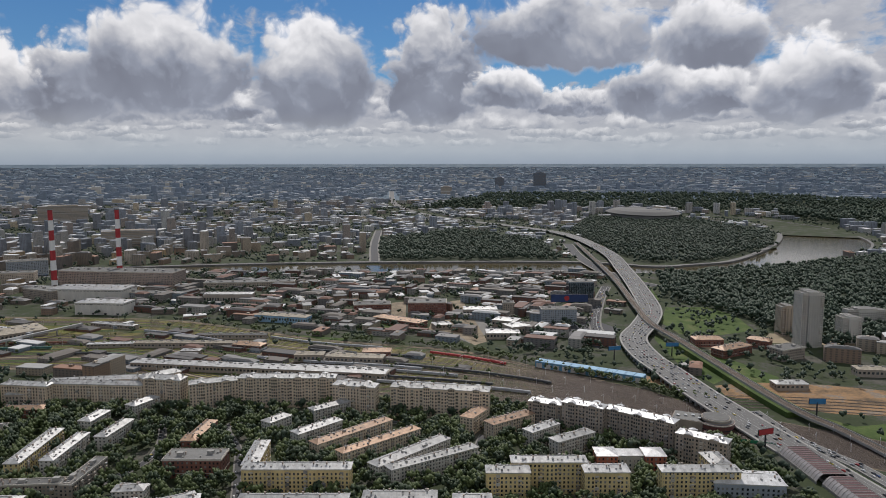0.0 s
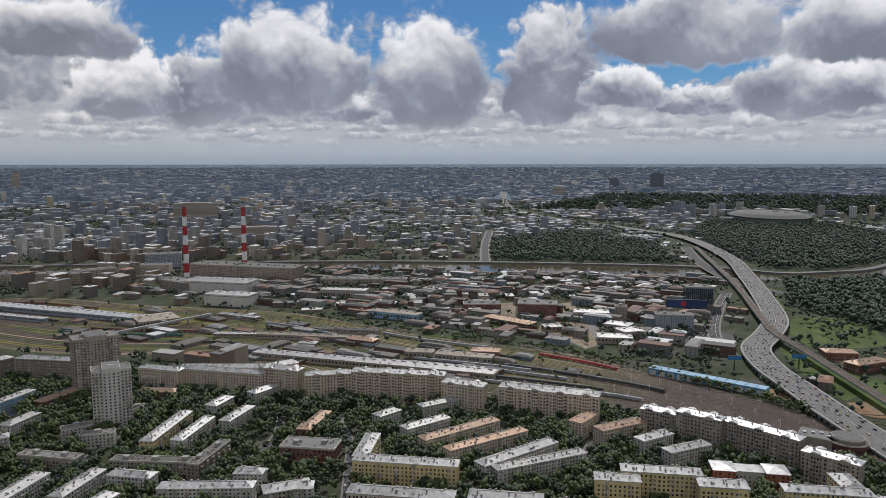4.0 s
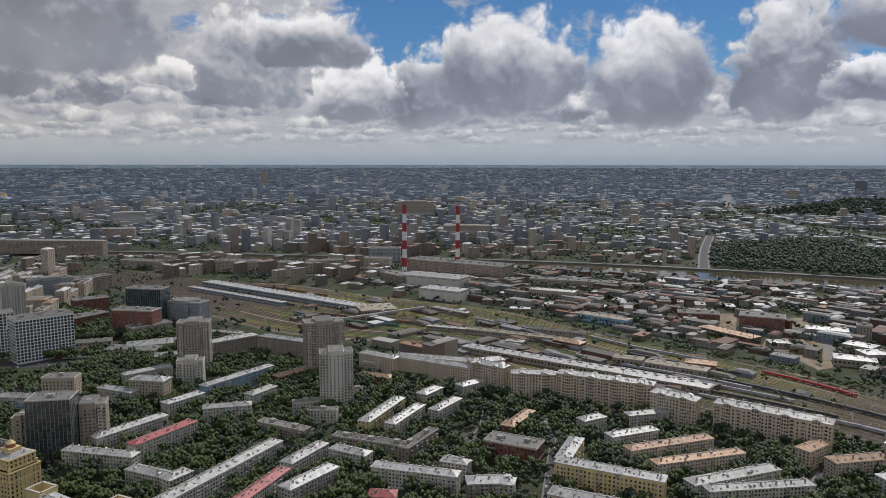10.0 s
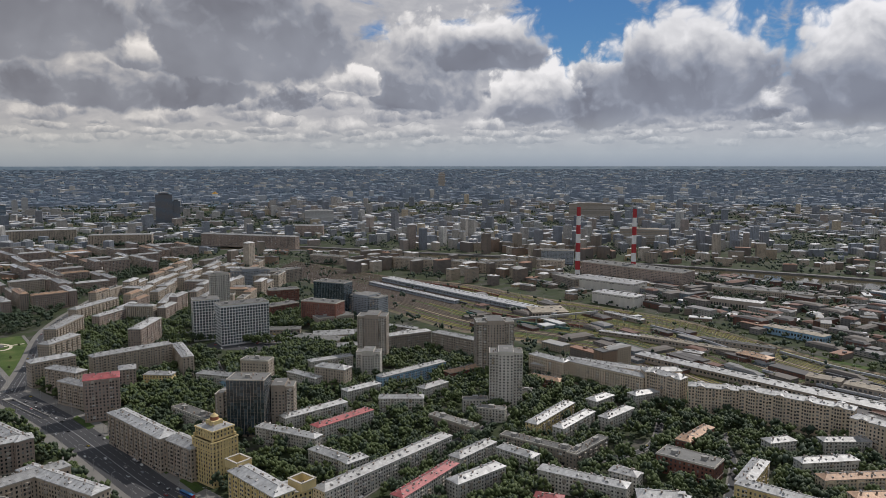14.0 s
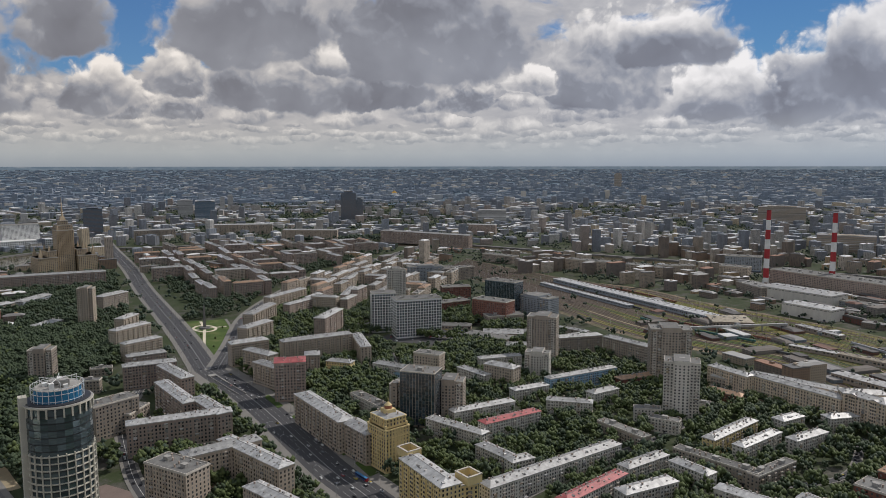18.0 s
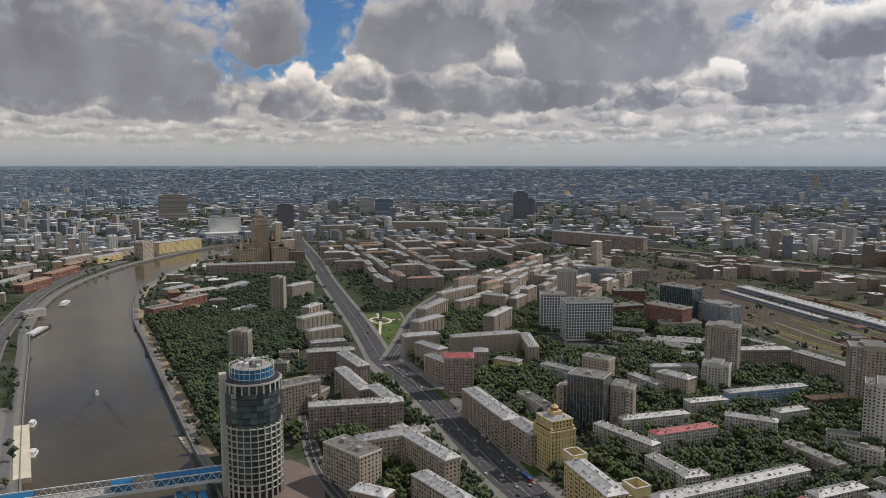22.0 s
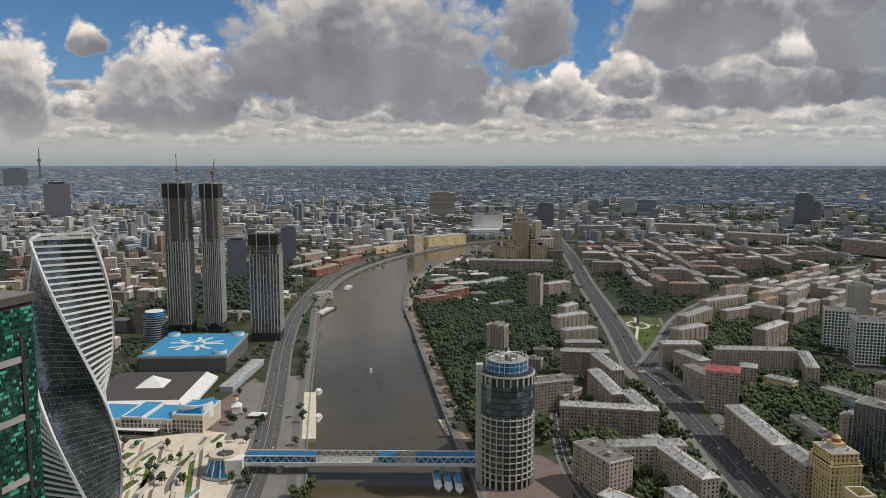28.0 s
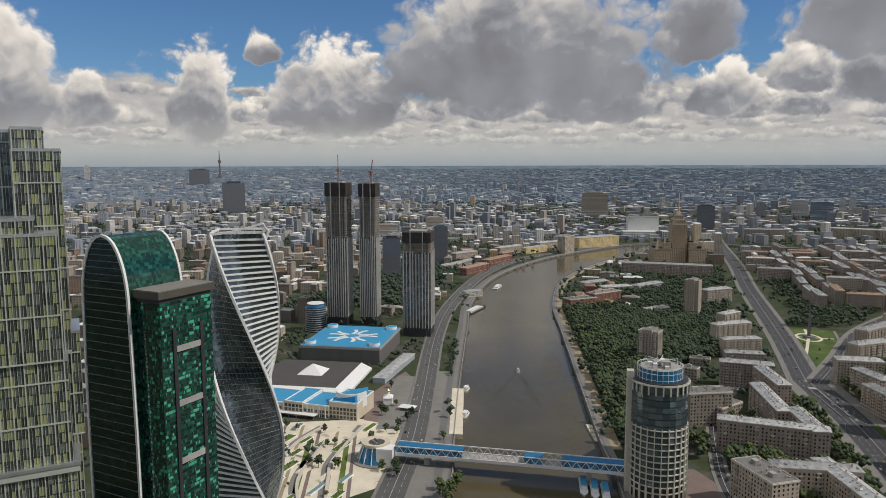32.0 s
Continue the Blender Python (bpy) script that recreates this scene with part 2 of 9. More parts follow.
def seamed_roof(name, colour, rough=0.42, metal=0.35, random=0.3):
    """Standing-seam sheet metal with stains and patches of rust."""
    m = bpy.data.materials.new(name)
    m.use_nodes = True
    n = Nodes(m.node_tree)
    co = n.add("ShaderNodeTexCoord").outputs["Object"]
    sep = n.add("ShaderNodeSeparateXYZ", [co])
    a, b = n.noise(co, 0.16, 5.0, 0.65), n.noise(co, 0.9, 3.0)
    seam = n.m("PINGPONG", sep.outputs[0], 0.6)
    line = n.smooth(seam, 0.0, 0.1, 0.82, 1.0)
    panel = n.add("ShaderNodeTexWhiteNoise", [n.add("ShaderNodeCombineXYZ", [n.m("FLOOR", n.m("DIVIDE", sep.outputs[0], 2.4)), n.m("FLOOR", n.m("DIVIDE", sep.outputs[1], 4.5)), 0.0]).outputs[0]], noise_dimensions="3D").outputs[0]
    k = n.m("ADD", n.m("MULTIPLY", n.m("SUBTRACT", a, 0.5), 1.3), n.m("ADD", 0.85, n.m("MULTIPLY", panel, 0.3)))
    oi = n.add("ShaderNodeObjectInfo").outputs["Random"]
    k = n.m("MULTIPLY", n.m("MULTIPLY", k, line), n.m("ADD", 1.0 - random / 2, n.m("MULTIPLY", oi, random)))
    col = n.v("SCALE", colour)
    m.node_tree.links.new(k, col.node.inputs["Scale"])
    col = n.mix(n.smooth(n.noise(co, 0.35, 4.0, 0.7), 0.6, 0.72, 0.0, 0.55), col, (0.20, 0.12, 0.08, 1))
    h = n.add("ShaderNodeBump", {"Height": n.m("ADD", b, line), "Strength": 0.25, "Distance": 0.2}).outputs[0]
    s = n.add("ShaderNodeBsdfPrincipled", {"Base Color": col, "Roughness": n.m("ADD", n.m("MULTIPLY", b, 0.25), rough - 0.1), "Metallic": metal, "Normal": h}).outputs[0]
    n.add("ShaderNodeOutputMaterial", [s])
    return m


def mingled(name, stops, scale, fine, rough=0.9, bump=0.3, detail=6.0):
    """Ground cover: several earths and greens mingled by two noises."""
    m = bpy.data.materials.new(name)
    m.use_nodes = True
    n = Nodes(m.node_tree)
    p = n.add("ShaderNodeNewGeometry").outputs["Position"]
    a, b = n.noise(p, scale, detail, 0.65), n.noise(p, fine, 4.0, 0.6)
    f = n.m("ADD", n.m("MULTIPLY", a, 0.75), n.m("MULTIPLY", b, 0.25))
    col = n.ramp(n.smooth(f, 0.3, 0.7), stops)
    h = n.add("ShaderNodeBump", {"Height": b, "Strength": bump, "Distance": 0.5}).outputs[0]
    s = n.add("ShaderNodeBsdfPrincipled", {"Base Color": col, "Roughness": rough, "Specular IOR Level": 0.2, "Normal": h}).outputs[0]
    n.add("ShaderNodeOutputMaterial", [s])
    return m


def far_facade(name, tones, rough=0.85, depth=0.8):
    """Walls of the distant city: rows of openings by storey and bay, one tone a house."""
    m = bpy.data.materials.new(name)
    m.use_nodes = True
    n = Nodes(m.node_tree)
    geo = n.add("ShaderNodeNewGeometry")
    sep = n.add("ShaderNodeSeparateXYZ", [geo.outputs["Position"]])
    along = n.m("ADD", n.m("MULTIPLY", sep.outputs[0], 0.83), n.m("MULTIPLY", sep.outputs[1], 0.77))
    u, v = n.m("FRACT", n.m("DIVIDE", along, 3.3)), n.m("FRACT", n.m("DIVIDE", sep.outputs[2], 3.2))
    hole = n.m("MULTIPLY", n.m("MULTIPLY", n.m("GREATER_THAN", u, 0.35), n.m("LESS_THAN", u, 0.78)),
               n.m("MULTIPLY", n.m("GREATER_THAN", v, 0.32), n.m("LESS_THAN", v, 0.8)))
    base = n.ramp(geo.outputs["Random Per Island"], tones, constant=True)
    st = n.noise(geo.outputs["Position"], 0.06, 4.0)
    col = n.v("SCALE", base)
    m.node_tree.links.new(n.m("ADD", 0.72, n.m("MULTIPLY", st, 0.56)), col.node.inputs["Scale"])
    col = n.mix(n.m("MULTIPLY", hole, depth), col, (0.05, 0.055, 0.06, 1))
    s = n.add("ShaderNodeBsdfPrincipled", {"Base Color": col, "Roughness": n.m("SUBTRACT", rough, n.m("MULTIPLY", hole, 0.5))}).outputs[0]
    n.add("ShaderNodeOutputMaterial", [s])
    return m


def river_water():
    m = bpy.data.materials.new("river_water")
    m.use_nodes = True
    n = Nodes(m.node_tree)
    p = n.add("ShaderNodeNewGeometry").outputs["Position"]
    broad = n.noise(p, 0.006, 4.0, 0.6, 0.6)
    weed = n.smooth(n.noise(p, 0.02, 5.0, 0.65, 1.0), 0.62, 0.75)
    col = n.ramp(broad, [(0.3, (0.075, 0.062, 0.034)), (0.7, (0.110, 0.092, 0.052))])
    col = n.mix(n.m("MULTIPLY", weed, 0.5), col, (0.11, 0.085, 0.025, 1))
    wave = n.m("ADD", n.noise(n.add("ShaderNodeMapping", {"Vector": p, "Scale": (1.0, 0.5, 1.0)}).outputs[0], 0.35, 5.0, 0.6), n.m("MULTIPLY", n.noise(p, 0.05, 3.0), 0.8))
    h = n.add("ShaderNodeBump", {"Height": wave, "Strength": 0.10, "Distance": 0.5}).outputs[0]
    s = n.add("ShaderNodeBsdfPrincipled", {"Base Color": col, "Roughness": 0.11, "IOR": 1.33, "Normal": h}).outputs[0]
    n.add("ShaderNodeOutputMaterial", [s])
    return m


def leaves(name, dark, light):
    """Foliage: each clump its own green, a second hue for each tree."""
    m = bpy.data.materials.new(name)
    m.use_nodes = True
    n = Nodes(m.node_tree)
    geo = n.add("ShaderNodeNewGeometry")
    oi = n.add("ShaderNodeObjectInfo").outputs["Random"]
    stand, tree = n.noise(geo.outputs["Position"], 0.02, 3.0), n.noise(geo.outputs["Position"], 0.11, 2.0)
    f = n.m("ADD", n.m("MULTIPLY", geo.outputs["Random Per Island"], 0.26), n.m("ADD", n.m("MULTIPLY", oi, 0.18), n.m("ADD", n.m("MULTIPLY", n.m("SUBTRACT", stand, 0.3), 0.5), n.m("MULTIPLY", n.m("SUBTRACT", tree, 0.35), 1.0))), clamp=True)
    col = n.mix(f, (*dark, 1), (*light, 1))
    s = n.add("ShaderNodeBsdfPrincipled", {"Base Color": col, "Roughness": 0.65, "Specular IOR Level": 0.25}).outputs[0]
    n.add("ShaderNodeOutputMaterial", [s])
    return m


MAT = {}
# plaster and stone of the walls, by tone
MAT["wall"] = [surface("pale_panel_wall", (0.57, 0.54, 0.485), streak=True, random=0.25), surface("beige_stone_wall", (0.44, 0.37, 0.295), streak=True, random=0.2),
               surface("ochre_plaster_wall", (0.68, 0.54, 0.27), streak=True, random=0.15), surface("brown_grey_wall", (0.34, 0.29, 0.24), streak=True, random=0.25),
               surface("dusty_pink_wall", (0.36, 0.285, 0.24), streak=True, random=0.25), surface("pale_blue_wall", (0.30, 0.46, 0.60), streak=True, random=0.1),
               surface("cool_grey_wall", (0.30, 0.33, 0.36), streak=True, random=0.2),
               surface("cream_stone_wall", (0.64, 0.53, 0.40), streak=True, random=0.2)]
MAT["red_brick"] = surface("red_brick_wall", (0.22, 0.095, 0.07), streak=True, random=0.3)
MAT["trim"] = surface("light_stone_trim", (0.52, 0.48, 0.42), vary=0.2)
MAT["roof"] = [seamed_roof("grey_sheet_roof", (0.39, 0.39, 0.385), 0.55, 0.28, 0.45), seamed_roof("bright_zinc_roof", (0.62, 0.62, 0.62), 0.4, 0.2), seamed_roof("rusty_sheet_roof", (0.36, 0.235, 0.155), 0.55, 0.25),
               seamed_roof("red_painted_roof", (0.32, 0.085, 0.085), 0.5, 0.1), seamed_roof("tan_sheet_roof", (0.30, 0.26, 0.20), 0.7, 0.0)]
MAT["felt"] = surface("bitumen_roof", (0.17, 0.168, 0.16), 0.85, vary=0.45, scale=0.2, random=0.5)
MAT["chimney"] = surface("brick_chimney", (0.40, 0.33, 0.28), random=0.3)
MAT["pane"] = glass("window_glass", (0.042, 0.046, 0.05), 0.12, vary=0.7, lit=(0.26, 0.25, 0.235))
MAT["dark_pane"] = glass("office_glass", (0.035, 0.05, 0.06), 0.06)
MAT["ground"] = mingled("city_ground", [(0.0, (0.032, 0.046, 0.02)), (0.5, (0.048, 0.062, 0.028)), (0.72, (0.072, 0.074, 0.058)), (1.0, (0.125, 0.115, 0.10))], 0.02, 0.3)
MAT["asphalt"] = surface("asphalt", (0.058, 0.058, 0.062), 0.82, vary=0.3, scale=0.05, fine=0.8)
MAT["paving"] = surface("concrete_paving", (0.20, 0.19, 0.175), 0.85, vary=0.3, scale=0.06)
MAT["plaza"] = surface("light_plaza_paving", (0.64, 0.575, 0.455), 0.8, vary=0.25, scale=0.07)
MAT["paint"] = surface("road_paint", (0.40, 0.40, 0.39), 0.7, vary=0.4)
MAT["ballast"] = mingled("railway_ballast", [(0.0, (0.077, 0.105, 0.039)), (0.3, (0.133, 0.129, 0.070)), (0.5, (0.140, 0.115, 0.087)), (0.75, (0.238, 0.189, 0.126)), (1.0, (0.350, 0.273, 0.175))], 0.02, 0.25)
MAT["grass"] = mingled("mown_grass", [(0.0, (0.045, 0.075, 0.02)), (0.6, (0.075, 0.115, 0.03)), (1.0, (0.14, 0.15, 0.06))], 0.03, 0.5)
MAT["lush"] = mingled("watered_lawn", [(0.0, (0.075, 0.115, 0.022)), (0.6, (0.11, 0.155, 0.032)), (1.0, (0.17, 0.19, 0.06))], 0.06, 0.6)
MAT["rail"] = surface("steel_rail", (0.24, 0.19, 0.155), 0.45, 0.3)
MAT["concrete"] = surface("stained_concrete", (0.33, 0.32, 0.30), 0.85, vary=0.35)
MAT["granite"] = surface("granite_quay", (0.15, 0.145, 0.14), 0.75, vary=0.3)
MAT["water"] = river_water()
MAT["leaf"] = [leaves("dark_foliage", (0.032, 0.050, 0.031), (0.068, 0.093, 0.046)), leaves("light_foliage", (0.050, 0.075, 0.030), (0.120, 0.148, 0.052))]
MAT["bark"] = surface("bark", (0.10, 0.075, 0.055), 0.9)
MAT["white"] = surface("white_enamel", (0.75, 0.75, 0.73), 0.4, vary=0.1)
MAT["steel"] = surface("brushed_steel", (0.55, 0.56, 0.57), 0.35, 0.8, vary=0.15)
MAT["dark_metal"] = surface("dark_metal", (0.05, 0.05, 0.055), 0.5, 0.3)
MAT["blue_roof"] = surface("blue_membrane_roof", (0.045, 0.28, 0.50), 0.5, vary=0.15, scale=0.08)
MAT["navy_print"] = surface("navy_print", (0.022, 0.045, 0.13), 0.5, vary=0.25)
MAT["blue_paint"] = surface("blue_paint", (0.05, 0.20, 0.40), 0.45, vary=0.2)
MAT["red_paint"] = surface("red_paint", (0.38, 0.035, 0.04), 0.55, vary=0.2)
MAT["far_wall"] = far_facade("distant_walls", [(0.0, (0.329, 0.277, 0.218)), (0.16, (0.213, 0.173, 0.140)), (0.34, (0.406, 0.337, 0.257)), (0.5, (0.270, 0.190, 0.136)),
                                               (0.64, (0.483, 0.415, 0.339)), (0.78, (0.194, 0.164, 0.143)), (0.9, (0.444, 0.319, 0.181))])
MAT["far_roof"] = surface("distant_roofs", (0.390, 0.390, 0.390), 0.75, 0.0, island=[(0.0, (0.208, 0.202, 0.195)), (0.3, (0.351, 0.345, 0.332)), (0.5, (0.130, 0.130, 0.130)),
                                                                                     (0.62, (0.660, 0.660, 0.650)), (0.8, (0.286, 0.163, 0.111)), (0.88, (0.48, 0.47, 0.455))])
# grey-blue haze is put into these far colours; ochre last tone: sunlit specks
MAT["haze_wall"] = far_facade("hazed_horizon_walls", [(0.0, (0.283, 0.307, 0.343)), (0.2, (0.210, 0.230, 0.262)), (0.35, (0.403, 0.380, 0.347)), (0.55, (0.242, 0.247, 0.266)), (0.7, (0.354, 0.299, 0.262)), (0.82, (0.516, 0.501, 0.472)), (0.93, (0.516, 0.430, 0.310))])
MAT["haze_roof"] = surface("hazed_horizon_roofs", (0.257, 0.263, 0.271), 0.75, 0.0, island=[(0.0, (0.230, 0.255, 0.290)), (0.28, (0.340, 0.355, 0.375)), (0.50, (0.180, 0.200, 0.225)), (0.66, (0.580, 0.585, 0.590)), (0.84, (0.720, 0.720, 0.715))])
MAT["far_leaf"] = leaves("distant_foliage", (0.036, 0.056, 0.042), (0.066, 0.092, 0.058))
MAT["works_wall"] = far_facade("works_walls", [(0.0, (0.166, 0.083, 0.062)), (0.28, (0.248, 0.223, 0.199)), (0.5, (0.182, 0.174, 0.166)), (0.68, (0.348, 0.331, 0.298)), (0.86, (0.215, 0.256, 0.289))])
MAT["worn_asphalt"] = surface("worn_asphalt", (0.095, 0.094, 0.092), 0.82, vary=0.3, scale=0.05, fine=0.8)
MAT["light_asphalt"] = surface("worn_light_asphalt", (0.15, 0.147, 0.142), 0.8, vary=0.25, scale=0.05, fine=0.8)
MAT["works_roof"] = surface("works_roofs", (0.173, 0.173, 0.173), 0.75, 0.0, island=[(0.0, (0.098, 0.092, 0.089)), (0.35, (0.150, 0.132, 0.115)), (0.6, (0.161, 0.086, 0.063)), (0.8, (0.230, 0.224, 0.218)), (0.94, (0.574, 0.574, 0.562))])
# distant land with the haze mixed into its own colours
MAT["plain"] = mingled("hazed_distant_plain", [(0.0, (0.105, 0.150, 0.190)), (0.45, (0.125, 0.172, 0.215)), (0.8, (0.160, 0.205, 0.245)), (1.0, (0.250, 0.280, 0.300))], 0.012, 0.05, bump=0.0)
MAT["sandy"] = mingled("sandy_yard", [(0.0, (0.16, 0.13, 0.095)), (0.5, (0.27, 0.22, 0.155)), (1.0, (0.36, 0.30, 0.215))], 0.05, 0.4)
MAT["tan"] = surface("sandy_earth", (0.30, 0.245, 0.16), 0.9, vary=0.35, scale=0.04)
MAT["orange_earth"] = mingled("orange_earth", [(0.0, (0.10, 0.075, 0.05)), (0.35, (0.23, 0.15, 0.085)), (0.6, (0.33, 0.20, 0.10)), (0.8, (0.20, 0.17, 0.14)), (1.0, (0.36, 0.27, 0.18))], 0.03, 0.3)
# leaf litter, with the shade between the crowns put into its colour
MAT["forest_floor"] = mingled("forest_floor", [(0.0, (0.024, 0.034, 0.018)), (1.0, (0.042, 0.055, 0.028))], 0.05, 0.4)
MAT["brown_paving"] = surface("brown_block_paving", (0.19, 0.145, 0.125), 0.85, vary=0.3, scale=0.08)
MAT["dry_grass"] = mingled("dry_grass", [(0.0, (0.085, 0.105, 0.026)), (0.5, (0.165, 0.165, 0.042)), (1.0, (0.28, 0.225, 0.085))], 0.03, 0.4)
MAT["cinder"] = surface("oily_ballast", (0.095, 0.072, 0.054), 0.9, vary=0.35, scale=0.04)
# skyline colours carry blue haze; the cream last wall tone stands for sunlit specks
MAT["skyline_wall"] = far_facade("hazed_skyline_walls", [(0.0, (0.215, 0.262, 0.320)), (0.3, (0.200, 0.242, 0.298)), (0.5, (0.250, 0.290, 0.335)), (0.72, (0.290, 0.330, 0.370)), (0.86, (0.400, 0.410, 0.415)), (0.95, (0.560, 0.520, 0.460))], depth=0.2)
MAT["skyline_roof"] = surface("hazed_skyline_roofs", (0.18, 0.22, 0.27), 0.75, 0.0, island=[(0.0, (0.205, 0.250, 0.308)), (0.50, (0.245, 0.285, 0.335)), (0.76, (0.360, 0.390, 0.420)), (0.90, (0.660, 0.665, 0.670))])
MAT["skyline_leaf"] = leaves("hazed_skyline_foliage", (0.085, 0.130, 0.175), (0.105, 0.150, 0.190))
MAT["dark_felt"] = surface("dark_flat_roof", (0.075, 0.07, 0.066), 0.85, vary=0.3, scale=0.1)


# ---- building tools ----
class Geo:
    """Collects faces of one mesh."""

    def __init__(self):
        self.v, self.f = [], []

    def add(self, vs, fs):
        k = len(self.v)
        self.v += [tuple(p) for p in vs]
        self.f += [tuple(i + k for i in f) for f in fs]
        return self

    def box(self, x0, x1, y0, y1, z0, z1, taper=0.0):
        t = taper
        return self.add([(x0, y0, z0), (x1, y0, z0), (x1, y1, z0), (x0, y1, z0), (x0 + t, y0 + t, z1), (x1 - t, y0 + t, z1), (x1 - t, y1 - t, z1), (x0 + t, y1 - t, z1)],
                        [(0, 3, 2, 1), (4, 5, 6, 7), (0, 1, 5, 4), (1, 2, 6, 5), (2, 3, 7, 6), (3, 0, 4, 7)])

    def prism(self, pts, z0, z1, pts2=None):
        k = len(pts)
        q = pts2 or pts
        return self.add([(x, y, z0) for x, y in pts] + [(x, y, z1) for x, y in q],
                        [tuple(range(k - 1, -1, -1)), tuple(range(k, 2 * k))] + [(i, (i + 1) % k, k + (i + 1) % k, k + i) for i in range(k)])

    def cyl(self, x, y, r0, r1, z0, z1, k=16, a0=0.0):
        ring = [(math.cos(a0 + 2 * math.pi * i / k), math.sin(a0 + 2 * math.pi * i / k)) for i in range(k)]
        return self.prism([(x + r0 * c, y + r0 * s) for c, s in ring], z0, z1, [(x + r1 * c, y + r1 * s) for c, s in ring])

    def beam(self, a, b, w, h=None):
        """A square bar from a to b."""
        a, b = Vector(a), Vector(b)
        d = (b - a).normalized()
        s = d.cross(Vector((0, 0, 1)))
        s = (s if s.length > 1e-4 else Vector((1, 0, 0))).normalized()
        u = s.cross(d)
        s, u = s * w / 2, u * (h or w) / 2
        return self.add([a - s - u, a + s - u, a + s + u, a - s + u, b - s - u, b + s - u, b + s + u, b - s + u],
                        [(3, 2, 1, 0), (4, 5, 6, 7), (0, 1, 5, 4), (1, 2, 6, 5), (2, 3, 7, 6), (3, 0, 4, 7)])

    def quad(self, a, b, c, d):
        return self.add([a, b, c, d], [(0, 1, 2, 3)])

    def mesh(self, name, material, smooth=False):
        me = bpy.data.meshes.new(name)
        me.from_pydata(self.v, [], self.f)
        me.materials.append(material)
        if smooth:
            me.polygons.foreach_set("use_smooth", [True] * len(me.polygons))
        return me


def part(name, g, material, parent=None, label="", kind="", smooth=False):
    """Links a Geo (or a ready mesh) as one mesh object under a thing or a part."""
    ob = new(name, g.mesh(name, material, smooth) if isinstance(g, Geo) else g)
    ob.parent = parent
    return tagged(ob, label, kind=kind)


def thing(name, label, category, x=0, y=0, z=0, ang=0, group="", kind=""):
    ob = new(name)
    ob.empty_display_size = 1
    ob.matrix_world = pose(x, y, z, 0, 0, ang)
    return tagged(ob, label, category, group, kind)


def structure(name, g, material, label="", category="", smooth=False):
    return tagged(part(name, g, material, smooth=smooth), label, category, kind="structure")


def np_mesh(name, verts, quads, material, smooth=False):
    me = bpy.data.meshes.new(name)
    quads = np.asarray(quads, dtype=np.int32)
    me.vertices.add(len(verts))
    me.vertices.foreach_set("co", np.asarray(verts, dtype=np.float32).ravel())
    k = quads.shape[1]
    me.loops.add(quads.size)
    me.loops.foreach_set("vertex_index", quads.ravel())
    me.polygons.add(len(quads))
    me.polygons.foreach_set("loop_start", np.arange(0, quads.size, k, dtype=np.int32))
    me.polygons.foreach_set("loop_total", np.full(len(quads), k, dtype=np.int32))
    me.polygons.foreach_set("use_smooth", np.full(len(quads), smooth, dtype=bool))
    me.materials.append(material)
    me.update(calc_edges=True)
    return me


NEAR_R, FAR_R = 3200.0, 4880.0


def distant(p):
    """Draws the country beyond three kilometres together towards the eye, each point along its own line of sight, up to the horizon."""
    p = np.asarray(p, dtype=float)
    e = np.array([0.0, 0.0, EYE])
    r = np.hypot(p[:, 0], p[:, 1])
    rr = np.where(r > NEAR_R, NEAR_R + (FAR_R - NEAR_R) * (1 - NEAR_R / np.maximum(r, 1.0)), r)
    s = rr / np.maximum(r, 1e-6)
    return np.where((r > NEAR_R)[:, None], e + (p - e) * s[:, None], p)


def in_poly(x, y, poly):
    inside = np.zeros(np.shape(x), dtype=bool)
    for (ax, ay), (bx, by) in zip(poly, poly[1:] + poly[:1]):
        cross = ((ay > y) != (by > y)) & (x < (bx - ax) * (y - ay) / ((by - ay) or 1e-9) + ax)
        inside ^= cross
    return inside


# a map of what is taken, in cells of 6 m, so that trees and small houses keep off roads, rails and walls
CELL, MX, MY = 6.0, -2800.0, -700.0
TAKEN = np.zeros((800, 800), dtype=np.uint8)


def mark(x, y, L, W, ang, margin=1.5, value=1):
    r = math.hypot(L, W) / 2 + margin + CELL
    i0, i1 = int((x - r - MX) / CELL), int((x + r - MX) / CELL) + 1
    j0, j1 = int((y - r - MY) / CELL), int((y + r - MY) / CELL) + 1
    i0, j0, i1, j1 = max(i0, 0), max(j0, 0), min(i1, 800), min(j1, 800)
    if i0 >= i1 or j0 >= j1:
        return
    gx, gy = np.meshgrid(MX + (np.arange(i0, i1) + 0.5) * CELL - x, MY + (np.arange(j0, j1) + 0.5) * CELL - y, indexing="ij")
    c, s = math.cos(radians(ang)), math.sin(radians(ang))
    inside = (np.abs(gx * c + gy * s) < L / 2 + margin) & (np.abs(-gx * s + gy * c) < W / 2 + margin)
    TAKEN[i0:i1, j0:j1][inside] = value


def mark_line(pts, width, value=2):
    for (ax, ay), (bx, by) in zip(pts, pts[1:]):
        d = math.hypot(bx - ax, by - ay)
        mark((ax + bx) / 2, (ay + by) / 2, d + width * 0.5, width, math.degrees(math.atan2(by - ay, bx - ax)), 0.0, value)


def taken(x, y):
    i, j = int((x - MX) / CELL), int((y - MY) / CELL)
    return int(TAKEN[i, j]) if 0 <= i < 800 and 0 <= j < 800 else 0


